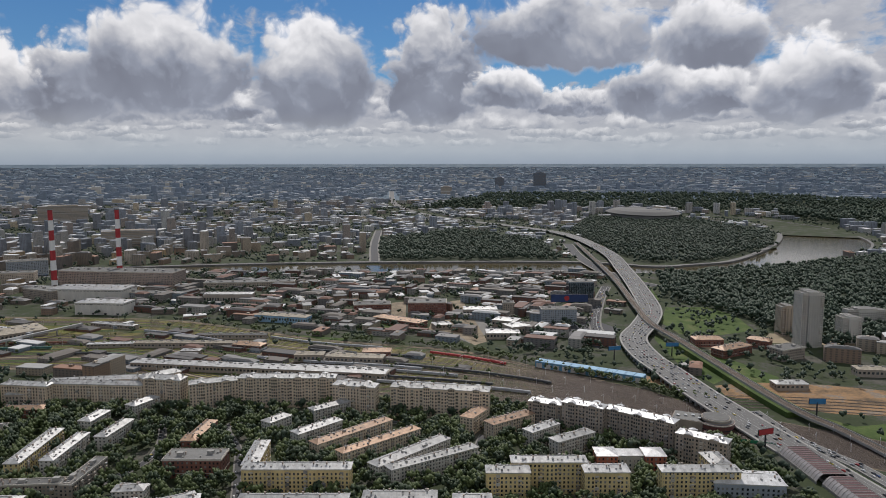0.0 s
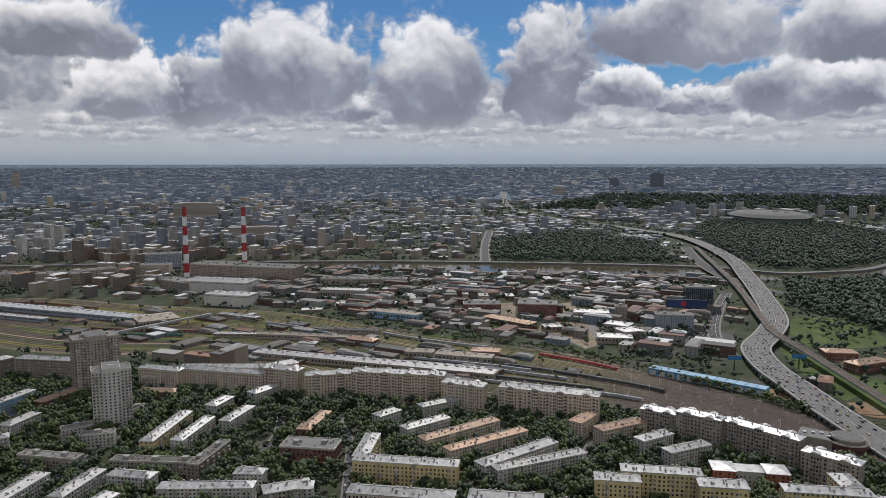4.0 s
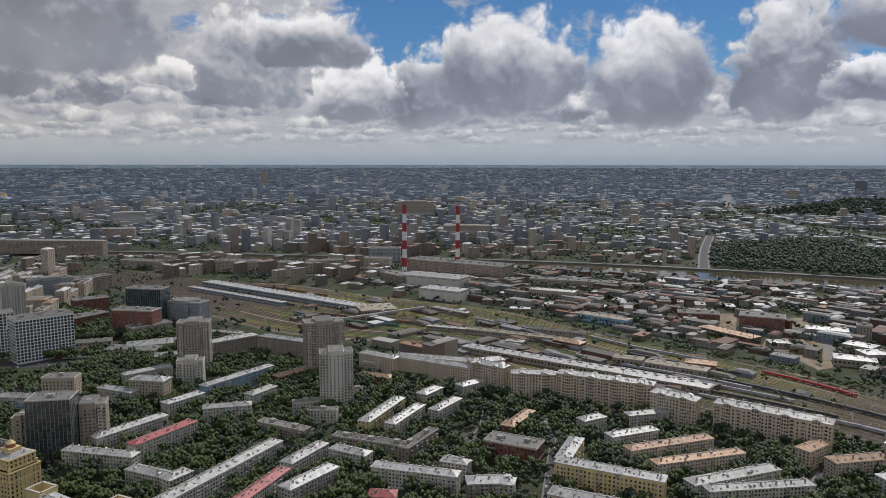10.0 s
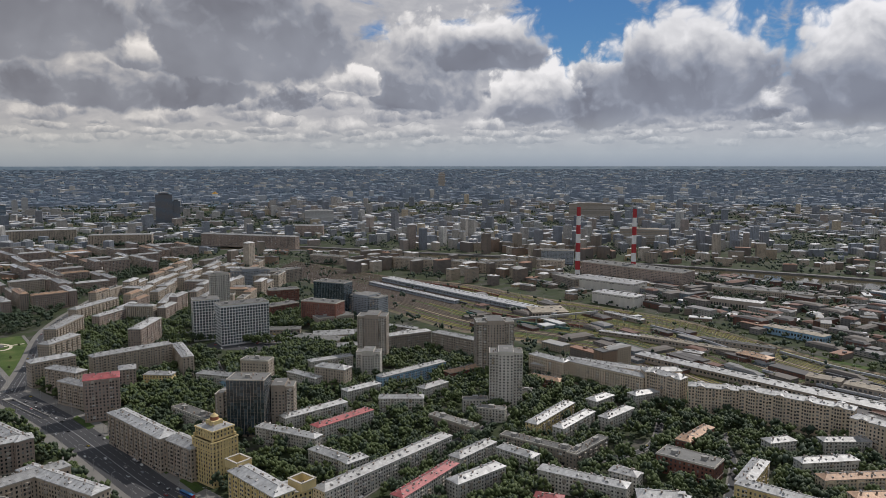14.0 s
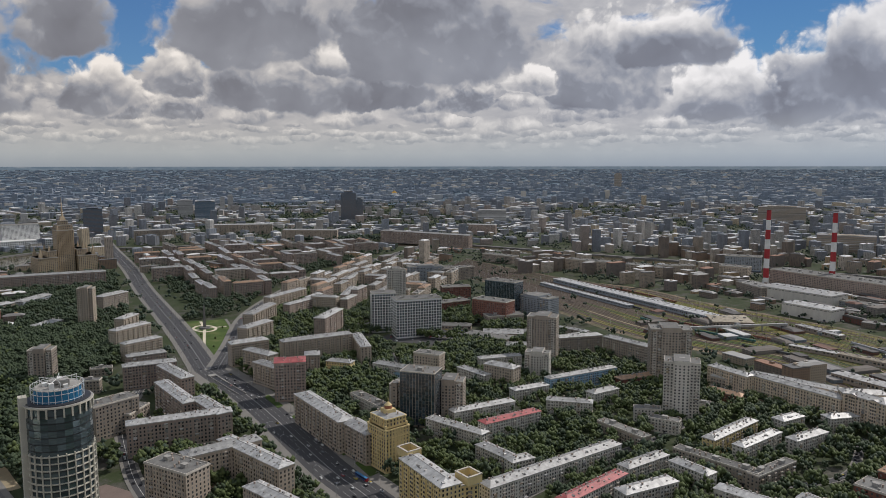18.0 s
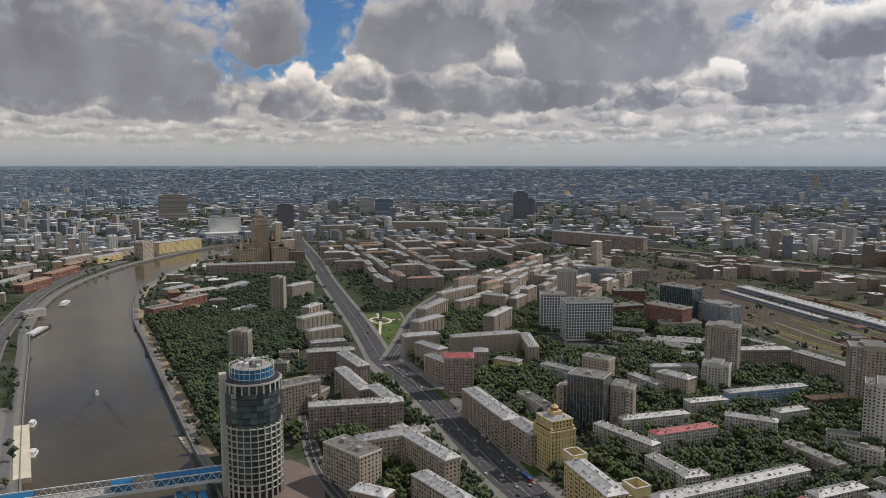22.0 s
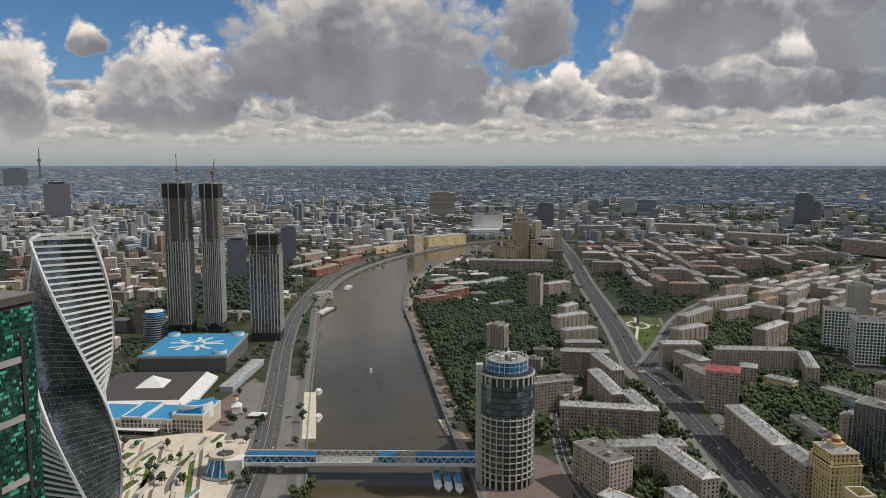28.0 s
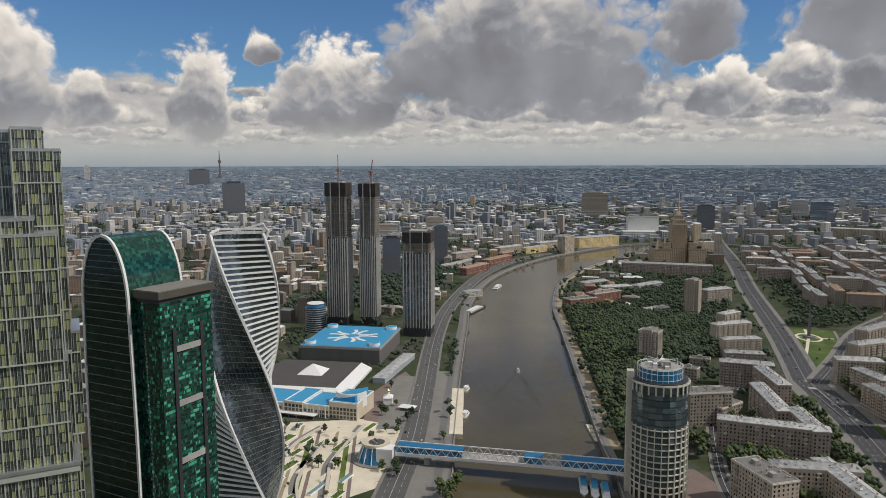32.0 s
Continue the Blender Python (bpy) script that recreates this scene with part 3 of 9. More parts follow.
def rounded(pts, steps=6):
    """A Catmull-Rom line through points (x, y, ...)."""
    out = []
    P = [np.array(p, dtype=float) for p in pts]
    P = [2 * P[0] - P[1]] + P + [2 * P[-1] - P[-2]]
    for i in range(1, len(P) - 2):
        for k in range(steps):
            t = k / steps
            out.append(0.5 * (2 * P[i] + (P[i + 1] - P[i - 1]) * t + (2 * P[i - 1] - 5 * P[i] + 4 * P[i + 1] - P[i + 2]) * t * t + (3 * P[i] - P[i - 1] - 3 * P[i + 1] + P[i + 2]) * t ** 3))
    out.append(P[-2])
    return [tuple(p) for p in out]


def offsets(pts, off):
    """The line moved to its left by off (a number or one a point)."""
    P = np.array([p[:2] for p in pts], dtype=float)
    d = np.gradient(P, axis=0)
    d /= np.maximum(np.linalg.norm(d, axis=1), 1e-6)[:, None]
    return P + np.stack([-d[:, 1], d[:, 0]], 1) * np.broadcast_to(np.asarray(off, dtype=float), (len(P),))[:, None]


def ribbon(pts, left, right, z0, z1):
    """A strip with thickness between two offsets of a line; z1 its top (a number or one a point)."""
    a, b = offsets(pts, left), offsets(pts, right)
    top = np.broadcast_to(np.asarray(z1, dtype=float), (len(a),))
    low = np.broadcast_to(np.asarray(z0, dtype=float), (len(a),))
    g = Geo()
    vs = []
    for p, q, t, l in zip(a, b, top, low):
        vs += [(p[0], p[1], t), (q[0], q[1], t), (q[0], q[1], l), (p[0], p[1], l)]
    fs = []
    for i in range(len(a) - 1):
        k = 4 * i
        fs += [(k + 1, k + 5, k + 4, k), (k + 2, k + 6, k + 5, k + 1), (k, k + 4, k + 7, k + 3)]
    n = 4 * (len(a) - 1)
    fs += [(0, 3, 2, 1), (n, n + 1, n + 2, n + 3)]
    return g.add(vs, fs)


def dashes(pts, off, z, length, gap, width):
    """Painted dashes along an offset of a line."""
    L = [Vector((x, y)) for x, y in offsets(pts, off)]
    g, s, on = Geo(), 0.0, True
    for a, b in zip(L, L[1:]):
        d = (b - a).length
        u = (b - a) / max(d, 1e-6)
        nrm = Vector((-u.y, u.x)) * width / 2
        s = 0.0
        while s < d:
            e = min(s + length, d)
            p, q = a + u * s, a + u * e
            g.quad((*(p - nrm), z), (*(q - nrm), z), (*(q + nrm), z), (*(p + nrm), z))
            s += length + gap
    return g


# ---- ground, river, roads ----
RIVER = [(150, 10, 140), (-300, -10, 140), (-572, -18, 141), (-691, -31, 142), (-864, -48, 147), (-1164, -75, 152), (-1405, -94, 156), (-1720, -74, 160), (-2050, 31, 166),
         (-2350, 205, 150), (-2500, 360, 130), (-2470, 560, 110), (-2370, 850, 100), (-2250, 1120, 100), (-2090, 1345, 100), (-1860, 1500, 100), (-1480, 1620, 100),
         (-1080, 1740, 110), (-660, 1835, 130), (-260, 1868, 170), (320, 1868, 185), (545, 1815, 110), (690, 1845, 120), (895, 1955, 150), (1270, 2375, 270),
         (1460, 2845, 230), (1490, 3270, 165), (1330, 3780, 120)]
STREAM = rounded(RIVER, 5)
SP = np.array(STREAM)


def river_gap(x, y):
    """Metres from the water's edge, negative on the water."""
    return float((np.hypot(SP[:, 0] - x, SP[:, 1] - y) - SP[:, 2] / 2).min())


def build_ground():
    near_x = np.arange(-2640, 1800, 15.0)
    near_y = np.arange(-320, 3990, 15.0)
    out = np.array([200, 450, 800, 1300.0])
    xs = np.concatenate([-2640 - out[::-1], near_x, 1800 + out])
    ys = np.concatenate([-320 - out[::-1], near_y, 3990 + out])
    X, Y = np.meshgrid(xs, ys, indexing="ij")
    P = np.stack([X.ravel(), Y.ravel()], 1)
    gap = np.full(len(P), 1e9)
    for x, y, w in STREAM:
        gap = np.minimum(gap, np.hypot(P[:, 0] - x, P[:, 1] - y) - w / 2)
    for (x, y, w), (x2, y2, w2) in zip(STREAM, STREAM[1:]):
        gap = np.minimum(gap, np.hypot(P[:, 0] - (x + x2) / 2, P[:, 1] - (y + y2) / 2) - (w + w2) / 4)
    z = np.where(gap < 4, -8.0, 0.0)
    V = distant(np.column_stack([P, z]))
    nx, ny = len(xs), len(ys)
    i, j = np.meshgrid(np.arange(nx - 1), np.arange(ny - 1), indexing="ij")
    a = (i * ny + j).ravel()
    Q = np.stack([a, a + ny, a + ny + 1, a + 1], 1)
    # outer rings to the horizon
    radii = np.array([3000, 3400, 4000, 5000, 6500, 9000, 13000, 20000, 34000, 70000, 300000.0])
    turn = np.radians(np.arange(240) * 1.5)
    RX, RA = np.meshgrid(radii, turn, indexing="ij")
    V2 = distant(np.column_stack([(RX * np.cos(RA)).ravel(), (RX * np.sin(RA)).ravel(), np.full(RX.size, -1.2)]))
    i, j = np.meshgrid(np.arange(len(radii) - 1), np.arange(240), indexing="ij")
    b, c = (i * 240 + j).ravel(), (i * 240 + (j + 1) % 240).ravel()
    Q2 = np.stack([b, b + 240, c + 240, c], 1) + len(V)
    me = np_mesh("ground", np.concatenate([V, V2]), np.concatenate([Q, Q2]), MAT["ground"])
    # from five kilometres out the land takes the haze-coloured material
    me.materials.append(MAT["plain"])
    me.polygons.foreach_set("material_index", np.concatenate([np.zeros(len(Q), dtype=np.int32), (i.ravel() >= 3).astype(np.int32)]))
    tagged(new("ground", me), "wide flat city ground of grass, earth and asphalt", "ground", kind="structure")


build_ground()


def far_ribbon(name, pts, left, right, z0, z1, material, label, category):
    g = ribbon(pts, left, right, z0, z1)
    g.v = [tuple(p) for p in distant(np.array(g.v))]
    return structure(name, g, material, label, category)


half = [w / 2 for _, _, w in STREAM]
far_ribbon("river_water", STREAM, [h + 3 for h in half], [-h - 3 for h in half], -9, -4.5, MAT["water"], "wide brown-green river with faint ripples", "river")
far_ribbon("quay_wall", STREAM, [h + 17 for h in half], half, -7, 0.25, MAT["granite"], "granite quay wall along the river", "quay")
far_ribbon("quay_wall", STREAM, [-h for h in half], [-h - 9 for h in half], -7, 0.25, MAT["granite"], "granite quay wall along the river", "quay")
for side in (1, -1):
    g = ribbon(STREAM[:46], [side * (h + 1.4) for h in half[:46]], [side * (h + 0.8) for h in half[:46]], 0.2, 1.4)
    structure("quay_parapet", g, MAT["concrete"], "low stone parapet on the quay", "parapet")
    g = ribbon(STREAM[:46], [side * (h + 7) + 2.5 for h in half[:46]], [side * (h + 7) - 2.5 for h in half[:46]], 0, 0.31)
    structure("promenade", g, MAT["paving"], "paved promenade along the river", "promenade")
for x, y, w in STREAM:
    mark(x, y, w * 0.8 + 30, w * 0.8 + 30, 0, 0, 3)
mark_line([p[:2] for p in STREAM], 156, 3)

CAR_LANES = []


def road(name, pts, width, lanes, z=0.35, label="grey asphalt road", pave=6.0, cars=0.4, steps=6, deck=0.0, verge=True):
    """An asphalt road with kerbs, pavements and lane paint. deck: thickness where it runs over supports."""
    line = rounded(pts, steps)
    zs = np.array([p[2] if len(p) > 2 else z for p in line])
    w = width / 2
    if pave and verge:
        g = ribbon(line, w + pave, -w - pave, zs - 0.35 - deck, zs + 0.12)
        g.v = [tuple(p) for p in distant(np.array(g.v))]
        structure("pavement" if not deck else "bridge_deck", g, MAT["paving"] if not deck else MAT["concrete"], "concrete pavement beside the road" if not deck else "concrete deck of a road bridge", "pavement")
    g = ribbon(line, w, -w, zs - 0.2, zs + (0.16 if (pave and verge) else 0.02))
    g.v = [tuple(p) for p in distant(np.array(g.v))]
    structure(name, g, MAT["light_asphalt"] if deck else (MAT["worn_asphalt"] if name == "embankment_road" else MAT["asphalt"]), label, "road")
    top = float(zs.mean()) + 0.2
    if lanes:
        g = Geo()
        for k in range(1, lanes):
            off = -w + width * k / lanes
            dg = dashes(line, off, 0.0, 400 if k == lanes // 2 else 6.0, 0 if k == lanes // 2 else 7.0, 0.5 if k == lanes // 2 else 0.28)
            g.add(dg.v, dg.f)
        P = np.array([p[:2] for p in line])
        g.v = [(x, y, float(zs[np.argmin(np.hypot(P[:, 0] - x, P[:, 1] - y))]) + 0.22) for x, y, _ in g.v]
        tagged(structure("lane_marking", g, MAT["paint"], "white painted lane lines", "road marking"))
    mark_line([p[:2] for p in line], width + 2 * pave + 2, 2)
    if cars:
        CAR_LANES.append((line, zs, width, lanes, cars))
    return line


AVENUE = [(-250, 277), (-480, 286), (-560, 288), (-765, 306), (-940, 308)]
road("avenue", AVENUE, 36, 6, pave=13, label="broad dark asphalt avenue with many lanes", cars=0.22)
road("avenue", [(-930, 304), (-1075, 328), (-1225, 350), (-1640, 405), (-1930, 452), (-2190, 487), (-2540, 530), (-2950, 590), (-3150, 640)], 30, 4, z=0.42, pave=7, label="broad asphalt avenue running to the river bridge", cars=0.25)
road("side_avenue", [(-925, 316), (-1042, 380), (-1238, 484), (-1422, 634), (-1573, 785), (-1690, 960), (-1830, 1180), (-2040, 1480), (-2190, 1680)], 20, 4, z=0.49, pave=7, cars=0.25)
road("embankment_road", [(-380, -128), (-564, -136), (-660, -141), (-829, -161), (-1108, -196), (-1382, -210), (-1737, -193), (-2025, -128), (-2249, -13), (-2420, 130)], 24, 4, pave=3, z=0.5, cars=0.12, label="embankment road beside the river")
road("park_road", [(-480, 150), (-600, 140), (-700, 150), (-800, 170), (-905, 215)], 9, 2, pave=3, cars=0.6)
road("station_road", [(-1075, 610), (-1010, 640), (-930, 660), (-850, 690)], 12, 2, pave=4, cars=0.5)
for pts in ([(-400, 330), (-420, 480), (-430, 640), (-480, 720)], [(-300, 560), (-270, 640), (-300, 745)], [(-150, 480), (-190, 640), (-210, 730), (20, 720)], [(-30, 560), (20, 620), (40, 690)],
            [(-560, 420), (-650, 500), (-740, 640)], [(-640, 360), (-720, 470), (-880, 560)], [(60, 600), (140, 630), (250, 590)]):
    road("court_lane", pts, 5.5, 0, pave=1.5, cars=0.9, label="narrow asphalt lane between houses")

# ring road: a ramp rises, crosses the railway on a viaduct and runs to the river
RING = [(352, 470, 0.8), (349, 545, 0.8), (343, 587, 0.8), (335, 634, 1.0), (324, 677, 3.0), (309, 735, 6.0), (295, 800, 8.6), (286, 880, 9.0), (278, 960, 9.0), (287, 1058, 9.0), (329, 1150, 9.0), (371, 1261, 9.0), (402, 1430, 9.0),
        (445, 1737, 9.0), (486, 2136, 9.0), (455, 2664, 8.0), (300, 3040, 5.0), (-60, 3720, 1.0), (-320, 4800, 1.0), (-500, 7000, 1.0)]
RING_LINE = road("ring_road", RING, 36, 8, pave=2.5, deck=1.4, cars=0.55, label="ring road viaduct crowded with cars")
road("queue_lane", [(334, 747, 4.5), (345, 687, 1.4), (360, 640, 1.2), (371, 612, 1.2), (380, 550, 1.2), (384, 480, 1.2)], 13, 3, pave=1.0, deck=0.8, cars=1.6, label="slip road filled with queueing cars")
# ring railway on its bank and bridge
RAIL_BANK = rounded([(442, 2368, 9), (394, 1664, 9.5), (352, 1290, 11.5), (338, 1150, 11.5), (349, 1050, 10), (358, 955, 8.5), (365, 870, 8), (371, 792, 8), (381, 730, 7), (398, 690, 5), (415, 611, 3), (425, 500, 3)], 5)
bz = np.array([p[2] for p in RAIL_BANK])
structure("railway_bridge", ribbon(RAIL_BANK, 6.0, -6.0, bz - 1.6, bz), MAT["concrete"], "concrete bridge of a two-track ring railway", "railway bridge")
structure("bridge_ballast", ribbon(RAIL_BANK, 5.0, -5.0, bz - 0.2, bz + 0.1), MAT["cinder"], "dark ballast of the ring railway", "ballast")
for off in (-3.1, -1.6, 1.6, 3.1):
    structure("bridge_rail", ribbon(RAIL_BANK, off + 0.16, off - 0.16, bz, bz + 0.3), MAT["rail"], "steel rail on the ring railway", "rail")
for off in (-5.8, 5.8):
    structure("bridge_parapet", ribbon(RAIL_BANK, off + 0.2, off - 0.2, bz, bz + 1.2), MAT["concrete"], "concrete parapet of the railway bridge", "parapet")
g = ribbon(RAIL_BANK[21:40], 12.0, -12.0, -0.3, bz[21:40] - 1.5)
structure("railway_bank", g, MAT["grass"], "grassy railway bank", "bank")
mark_line([p[:2] for p in RAIL_BANK], 20, 2)
road("bank_road", [(470, 1560, 0.5), (410, 1720, 0.5), (395, 2050, 0.5), (420, 2400, 0.5)], 26, 0, pave=4, cars=0.2)
road("slip_road", [(250, 1040), (255, 1180), (310, 1400), (360, 1560)], 16, 3, pave=3, cars=0.6)
road("far_street", [(-190, 1975), (-230, 2400), (-260, 2900)], 20, 0, pave=6, cars=0.0, label="light street running away from the river")
pier = Geo().box(-1.2, 1.2, -1.6, 1.6, 0, 1).mesh("pier", MAT["concrete"])
viaduct = thing("viaduct_piers", "concrete piers under the ring road viaduct", "bridge pier", kind="structure")
for i in range(26, 78, 1):
    p = np.array(RING_LINE[i])
    if p[2] > 4:
        for off in (-16, 0, 16):
            o = part("pier", pier, None, viaduct)
            o.matrix_world = pose(p[0] + off, p[1], 0) @ Matrix.Diagonal((1, 1, p[2] - 1.5, 1))

# grass wedges by the ring road and the lit court of the memorial
def lawn(pts, z=0.06, label="mown grass", mat="grass", name="lawn"):
    structure(name, Geo().prism(pts, -0.3, z), MAT[mat], label, name)


lawn([(338, 1120), (340, 1060), (350, 960), (362, 883), (333, 856), (318, 930), (326, 1080)])
lawn([(368, 1010), (400, 961), (426, 883), (398, 837), (378, 895)])
lawn([(372, 1200), (420, 1330), (498, 1331), (521, 1256), (505, 1140), (440, 1110), (376, 1115)])
lawn([(384, 1100), (395, 1050), (420, 1030), (400, 1000), (372, 1050)], 0.1, "sandy strip", "tan", "yard")
lawn([(405, 741), (425, 712), (530, 735), (520, 650), (430, 650), (420, 690)])
lawn([(331, 850), (388, 862), (466, 852), (540, 825), (660, 740), (620, 700), (480, 742), (419, 752), (385, 780), (330, 810)], 0.15, "orange-brown earth of a track building site", "orange_earth", "yard")
mark_line([(360, 800), (466, 800), (650, 720)], 110, 2)
lawn([(300, 800), (250, 860), (200, 905), (215, 920), (262, 890), (300, 850)], 0.15, "orange-brown earth beside the tracks", "orange_earth", "yard")
lawn([(395, 1400), (445, 1640), (470, 1640), (430, 1400)])
lawn([(435, 560), (490, 560), (560, 640), (440, 630)])
lawn([(-985, 334), (-1107, 344), (-1255, 361), (-1232, 440), (-1141, 416), (-1050, 368)], z=0.2, label="memorial garden lawn with gravel paths")
mark_line([(-985, 334), (-1240, 400)], 70, 2)
lawn([(-680, 66), (-800, 52), (-800, 70), (-690, 92)])
lawn([(-470, 1120), (-300, 1130), (-150, 1090), (-160, 1060), (-330, 1085), (-480, 1090)], label="rough grass beside the tracks")
lawn([(-980, 1262), (-700, 1180), (-560, 1150), (-580, 1120), (-760, 1150), (-990, 1235)], z=0.24, label="dry yellow grass beside the tracks", mat="dry_grass")

# ---- railway ----
YARD_TOP = [(-1620, 1300), (-1220, 1262), (-985, 1290), (-785, 1255), (-476, 1227), (-196, 1090), (14, 1022), (126, 935), (242, 836), (300, 770), (480, 640), (700, 520)]
YARD_LOW = [(-1500, 1130), (-1240, 1060), (-940, 960), (-705, 905), (-461, 930), (-308, 834), (-148, 816), (53, 794), (180, 740), (260, 690), (440, 570), (640, 440)]


def build_yard():
    a, b = rounded([(*p, 0) for p in YARD_TOP], 5), rounded([(*p, 0) for p in YARD_LOW], 5)
    g = Geo()
    k = len(a)
    g.add([(x, y, 0.12) for x, y, _ in a] + [(x, y, 0.12) for x, y, _ in b] + [(x, y, -0.5) for x, y, _ in b] + [(x, y, -0.5) for x, y, _ in a],
          [(i, k + i, k + i + 1, i + 1) for i in range(k - 1)] + [(k + i, 2 * k + i, 2 * k + i + 1, k + i + 1) for i in range(k - 1)] + [(3 * k + i, i, i + 1, 3 * k + i + 1) for i in range(k - 1)])
    structure("rail_yard", g, MAT["ballast"], "brown ballast of a wide railway yard", "rail yard")
    mids = [((p[0] + q[0]) / 2, (p[1] + q[1]) / 2) for p, q in zip(a, b)]
    for p, q in zip(a, b):
        mark_line([p[:2], q[:2]], 34, 4)
    tracks = []
    for i in range(40):
        f = 0.04 + 0.92 * i / 39
        tracks.append([(p[0] + (q[0] - p[0]) * f, p[1] + (q[1] - p[1]) * f) for p, q in zip(a, b)])
    r = random.Random(4)
    for i, (p, q) in enumerate(zip(tracks, tracks[1:])):
        k = 0
        while k < len(p) - 2:
            e = min(len(p) - 1, k + r.randrange(5, 14))
            g = Geo()
            n = e - k + 1
            g.add([(p[j][0], p[j][1], 0.17) for j in range(k, e + 1)] + [(q[j][0], q[j][1], 0.17) for j in range(k, e + 1)], [(j, n + j, n + j + 1, j + 1) for j in range(n - 1)])
            m = r.choice(("grass", "grass", "dry_grass", "dry_grass", "dry_grass", "dry_grass", "tan", "ballast", "cinder") if k > 10 else ("grass", "cinder", "cinder", "cinder", "cinder", "ballast", "cinder", "cinder"))
            structure("track_verge", g, MAT[m], {"grass": "weedy green strip between tracks", "tan": "bare sandy strip between tracks", "dry_grass": "dry yellow-green strip between tracks", "ballast": "brown ballast strip", "cinder": "dark oily ballast strip"}[m], "verge")
            k = e
    for t in tracks:
        bed = ribbon(t, 1.5, -1.5, 0.05, 0.22)
        o = structure("track", bed, SLEEPER, "railway track on dark sleepers", "railway track")
        for off in (0.76, -0.76):
            part("rail", ribbon(t, off + 0.09, off - 0.09, 0.2, 0.4), MAT["rail"], o)
    return tracks


YARDS = [[(14, 1394), (38, 1406), (68, 1072), (47, 1047), (24, 1107), (-26, 1124), (-20, 1203), (9, 1225)], [(-100, 1377), (-73, 1391), (-64, 1215), (-89, 1203)]]
SLEEPER = surface("oily_sleepers", (0.06, 0.046, 0.037), 0.9, vary=0.4, random=1.2)
TRACKS = build_yard()

for k in range(5):
    line = rounded([(300, 812 - 9 * k, 0), (400, 806 - 11 * k, 0), (520, 778 - 12 * k, 0), (680, 690 - 12 * k, 0)], 6)
    o = structure("site_track", ribbon(line, 1.5, -1.5, 0.1, 0.26), SLEEPER, "new railway track on brown earth", "railway track")
    for off in (0.76, -0.76):
        part("rail", ribbon(line, off + 0.09, off - 0.09, 0.24, 0.44), MAT["rail"], o)

# open sandy yards among the works
for pts in YARDS:
    lawn(pts, 0.14, "sandy yard among the works with tracks of lorries", "sandy", "yard")
    mark_line(pts + pts[:1], 22, 2)

# parking field by the office blocks and the station square
lawn([(-948, 568), (-854, 630), (-899, 734), (-987, 727), (-967, 634)], 0.14, "asphalt parking field full of cars", "asphalt", "parking_field")
for ax, ay, bx, by in ((-948, 568, -854, 630), (-967, 634, -899, 734)):
    mark_line([(ax, ay), (bx, by)], 60, 2)
lawn([(-700, 640), (-560, 640), (-560, 668), (-700, 668)], 0.14, "asphalt yard", "asphalt", "parking_field")
mark_line([(-700, 654), (-560, 654)], 30, 2)

for pts, m, label in (([(480, 1060), (520, 1120), (600, 1110), (620, 1040)], "tan", "sandy building site"),
                      ([(230, 1020), (170, 1150), (250, 1250), (290, 1150)], "asphalt", "asphalt yard with parked cars"), ([(40, 1060), (0, 1140), (60, 1250), (110, 1200)], "paving", "pale concrete yard"),
                      ([(-120, 1130), (-180, 1180), (-140, 1240), (-60, 1200)], "grass", "small green field"), ([(-420, 1330), (-340, 1330), (-330, 1400), (-420, 1400)], "grass", "small green field")):
    lawn(pts, 0.1, label, m, "yard")

n_quay = slice(4, 22)
structure("quay_paving", ribbon(STREAM[n_quay], [h + 50 for h in half[n_quay]], [h + 15 for h in half[n_quay]], -0.2, 0.1), MAT["paving"], "grey paved strip between road and river", "paving")
mark_line([tuple(p) for p in offsets(STREAM[n_quay], [h + 38 for h in half[n_quay]])], 40, 2)

# brick-brown square between the halls and the embankment road, and the tan path along the park bank
lawn([(-705, -163), (-760, -172), (-870, -182), (-900, -200), (-800, -222), (-715, -205)], 0.13, "reddish-brown block paving of a square", "brown_paving", "square")
mark_line([(-720, -185), (-880, -195)], 40, 2)
structure("bank_path", ribbon(STREAM[14:46], [-h - 9 for h in half[14:46]], [-h - 19 for h in half[14:46]], -0.2, 0.12), MAT["tan"], "sandy path along the park bank", "path")


# ---- houses ----
VENT = Geo().box(-0.6, 0.6, -0.45, 0.45, 0, 2.2).box(-0.75, 0.75, -0.6, 0.6, 2.2, 2.4).mesh("chimney", MAT["chimney"])
DORMER = Geo().add([(-0.9, -1.2, 0), (0.9, -1.2, 0), (0.9, 1.2, 0), (-0.9, 1.2, 0), (-0.9, -1.2, 1.2), (0.9, -1.2, 1.2), (0.9, 1.2, 1.2), (-0.9, 1.2, 1.2), (0, -1.3, 1.9), (0, 1.2, 1.9)],
                   [(0, 1, 5, 8, 4), (1, 2, 6, 5), (2, 3, 7, 9, 6), (3, 0, 4, 7), (4, 8, 9, 7), (5, 6, 9, 8)]).mesh("dormer", MAT["roof"][0])
DOOR = Geo().box(-1.0, 1.0, -0.12, 0.1, 0, 2.6).box(-1.7, 1.7, -1.6, 0.1, 2.9, 3.1).mesh("entrance", MAT["dark_metal"])
HUT = Geo().box(-2.6, 2.6, -2.0, 2.0, 0, 2.9).box(-2.8, 2.8, -2.2, 2.2, 2.9, 3.1).mesh("roof_hut", MAT["concrete"])
rnd = random.Random(11)
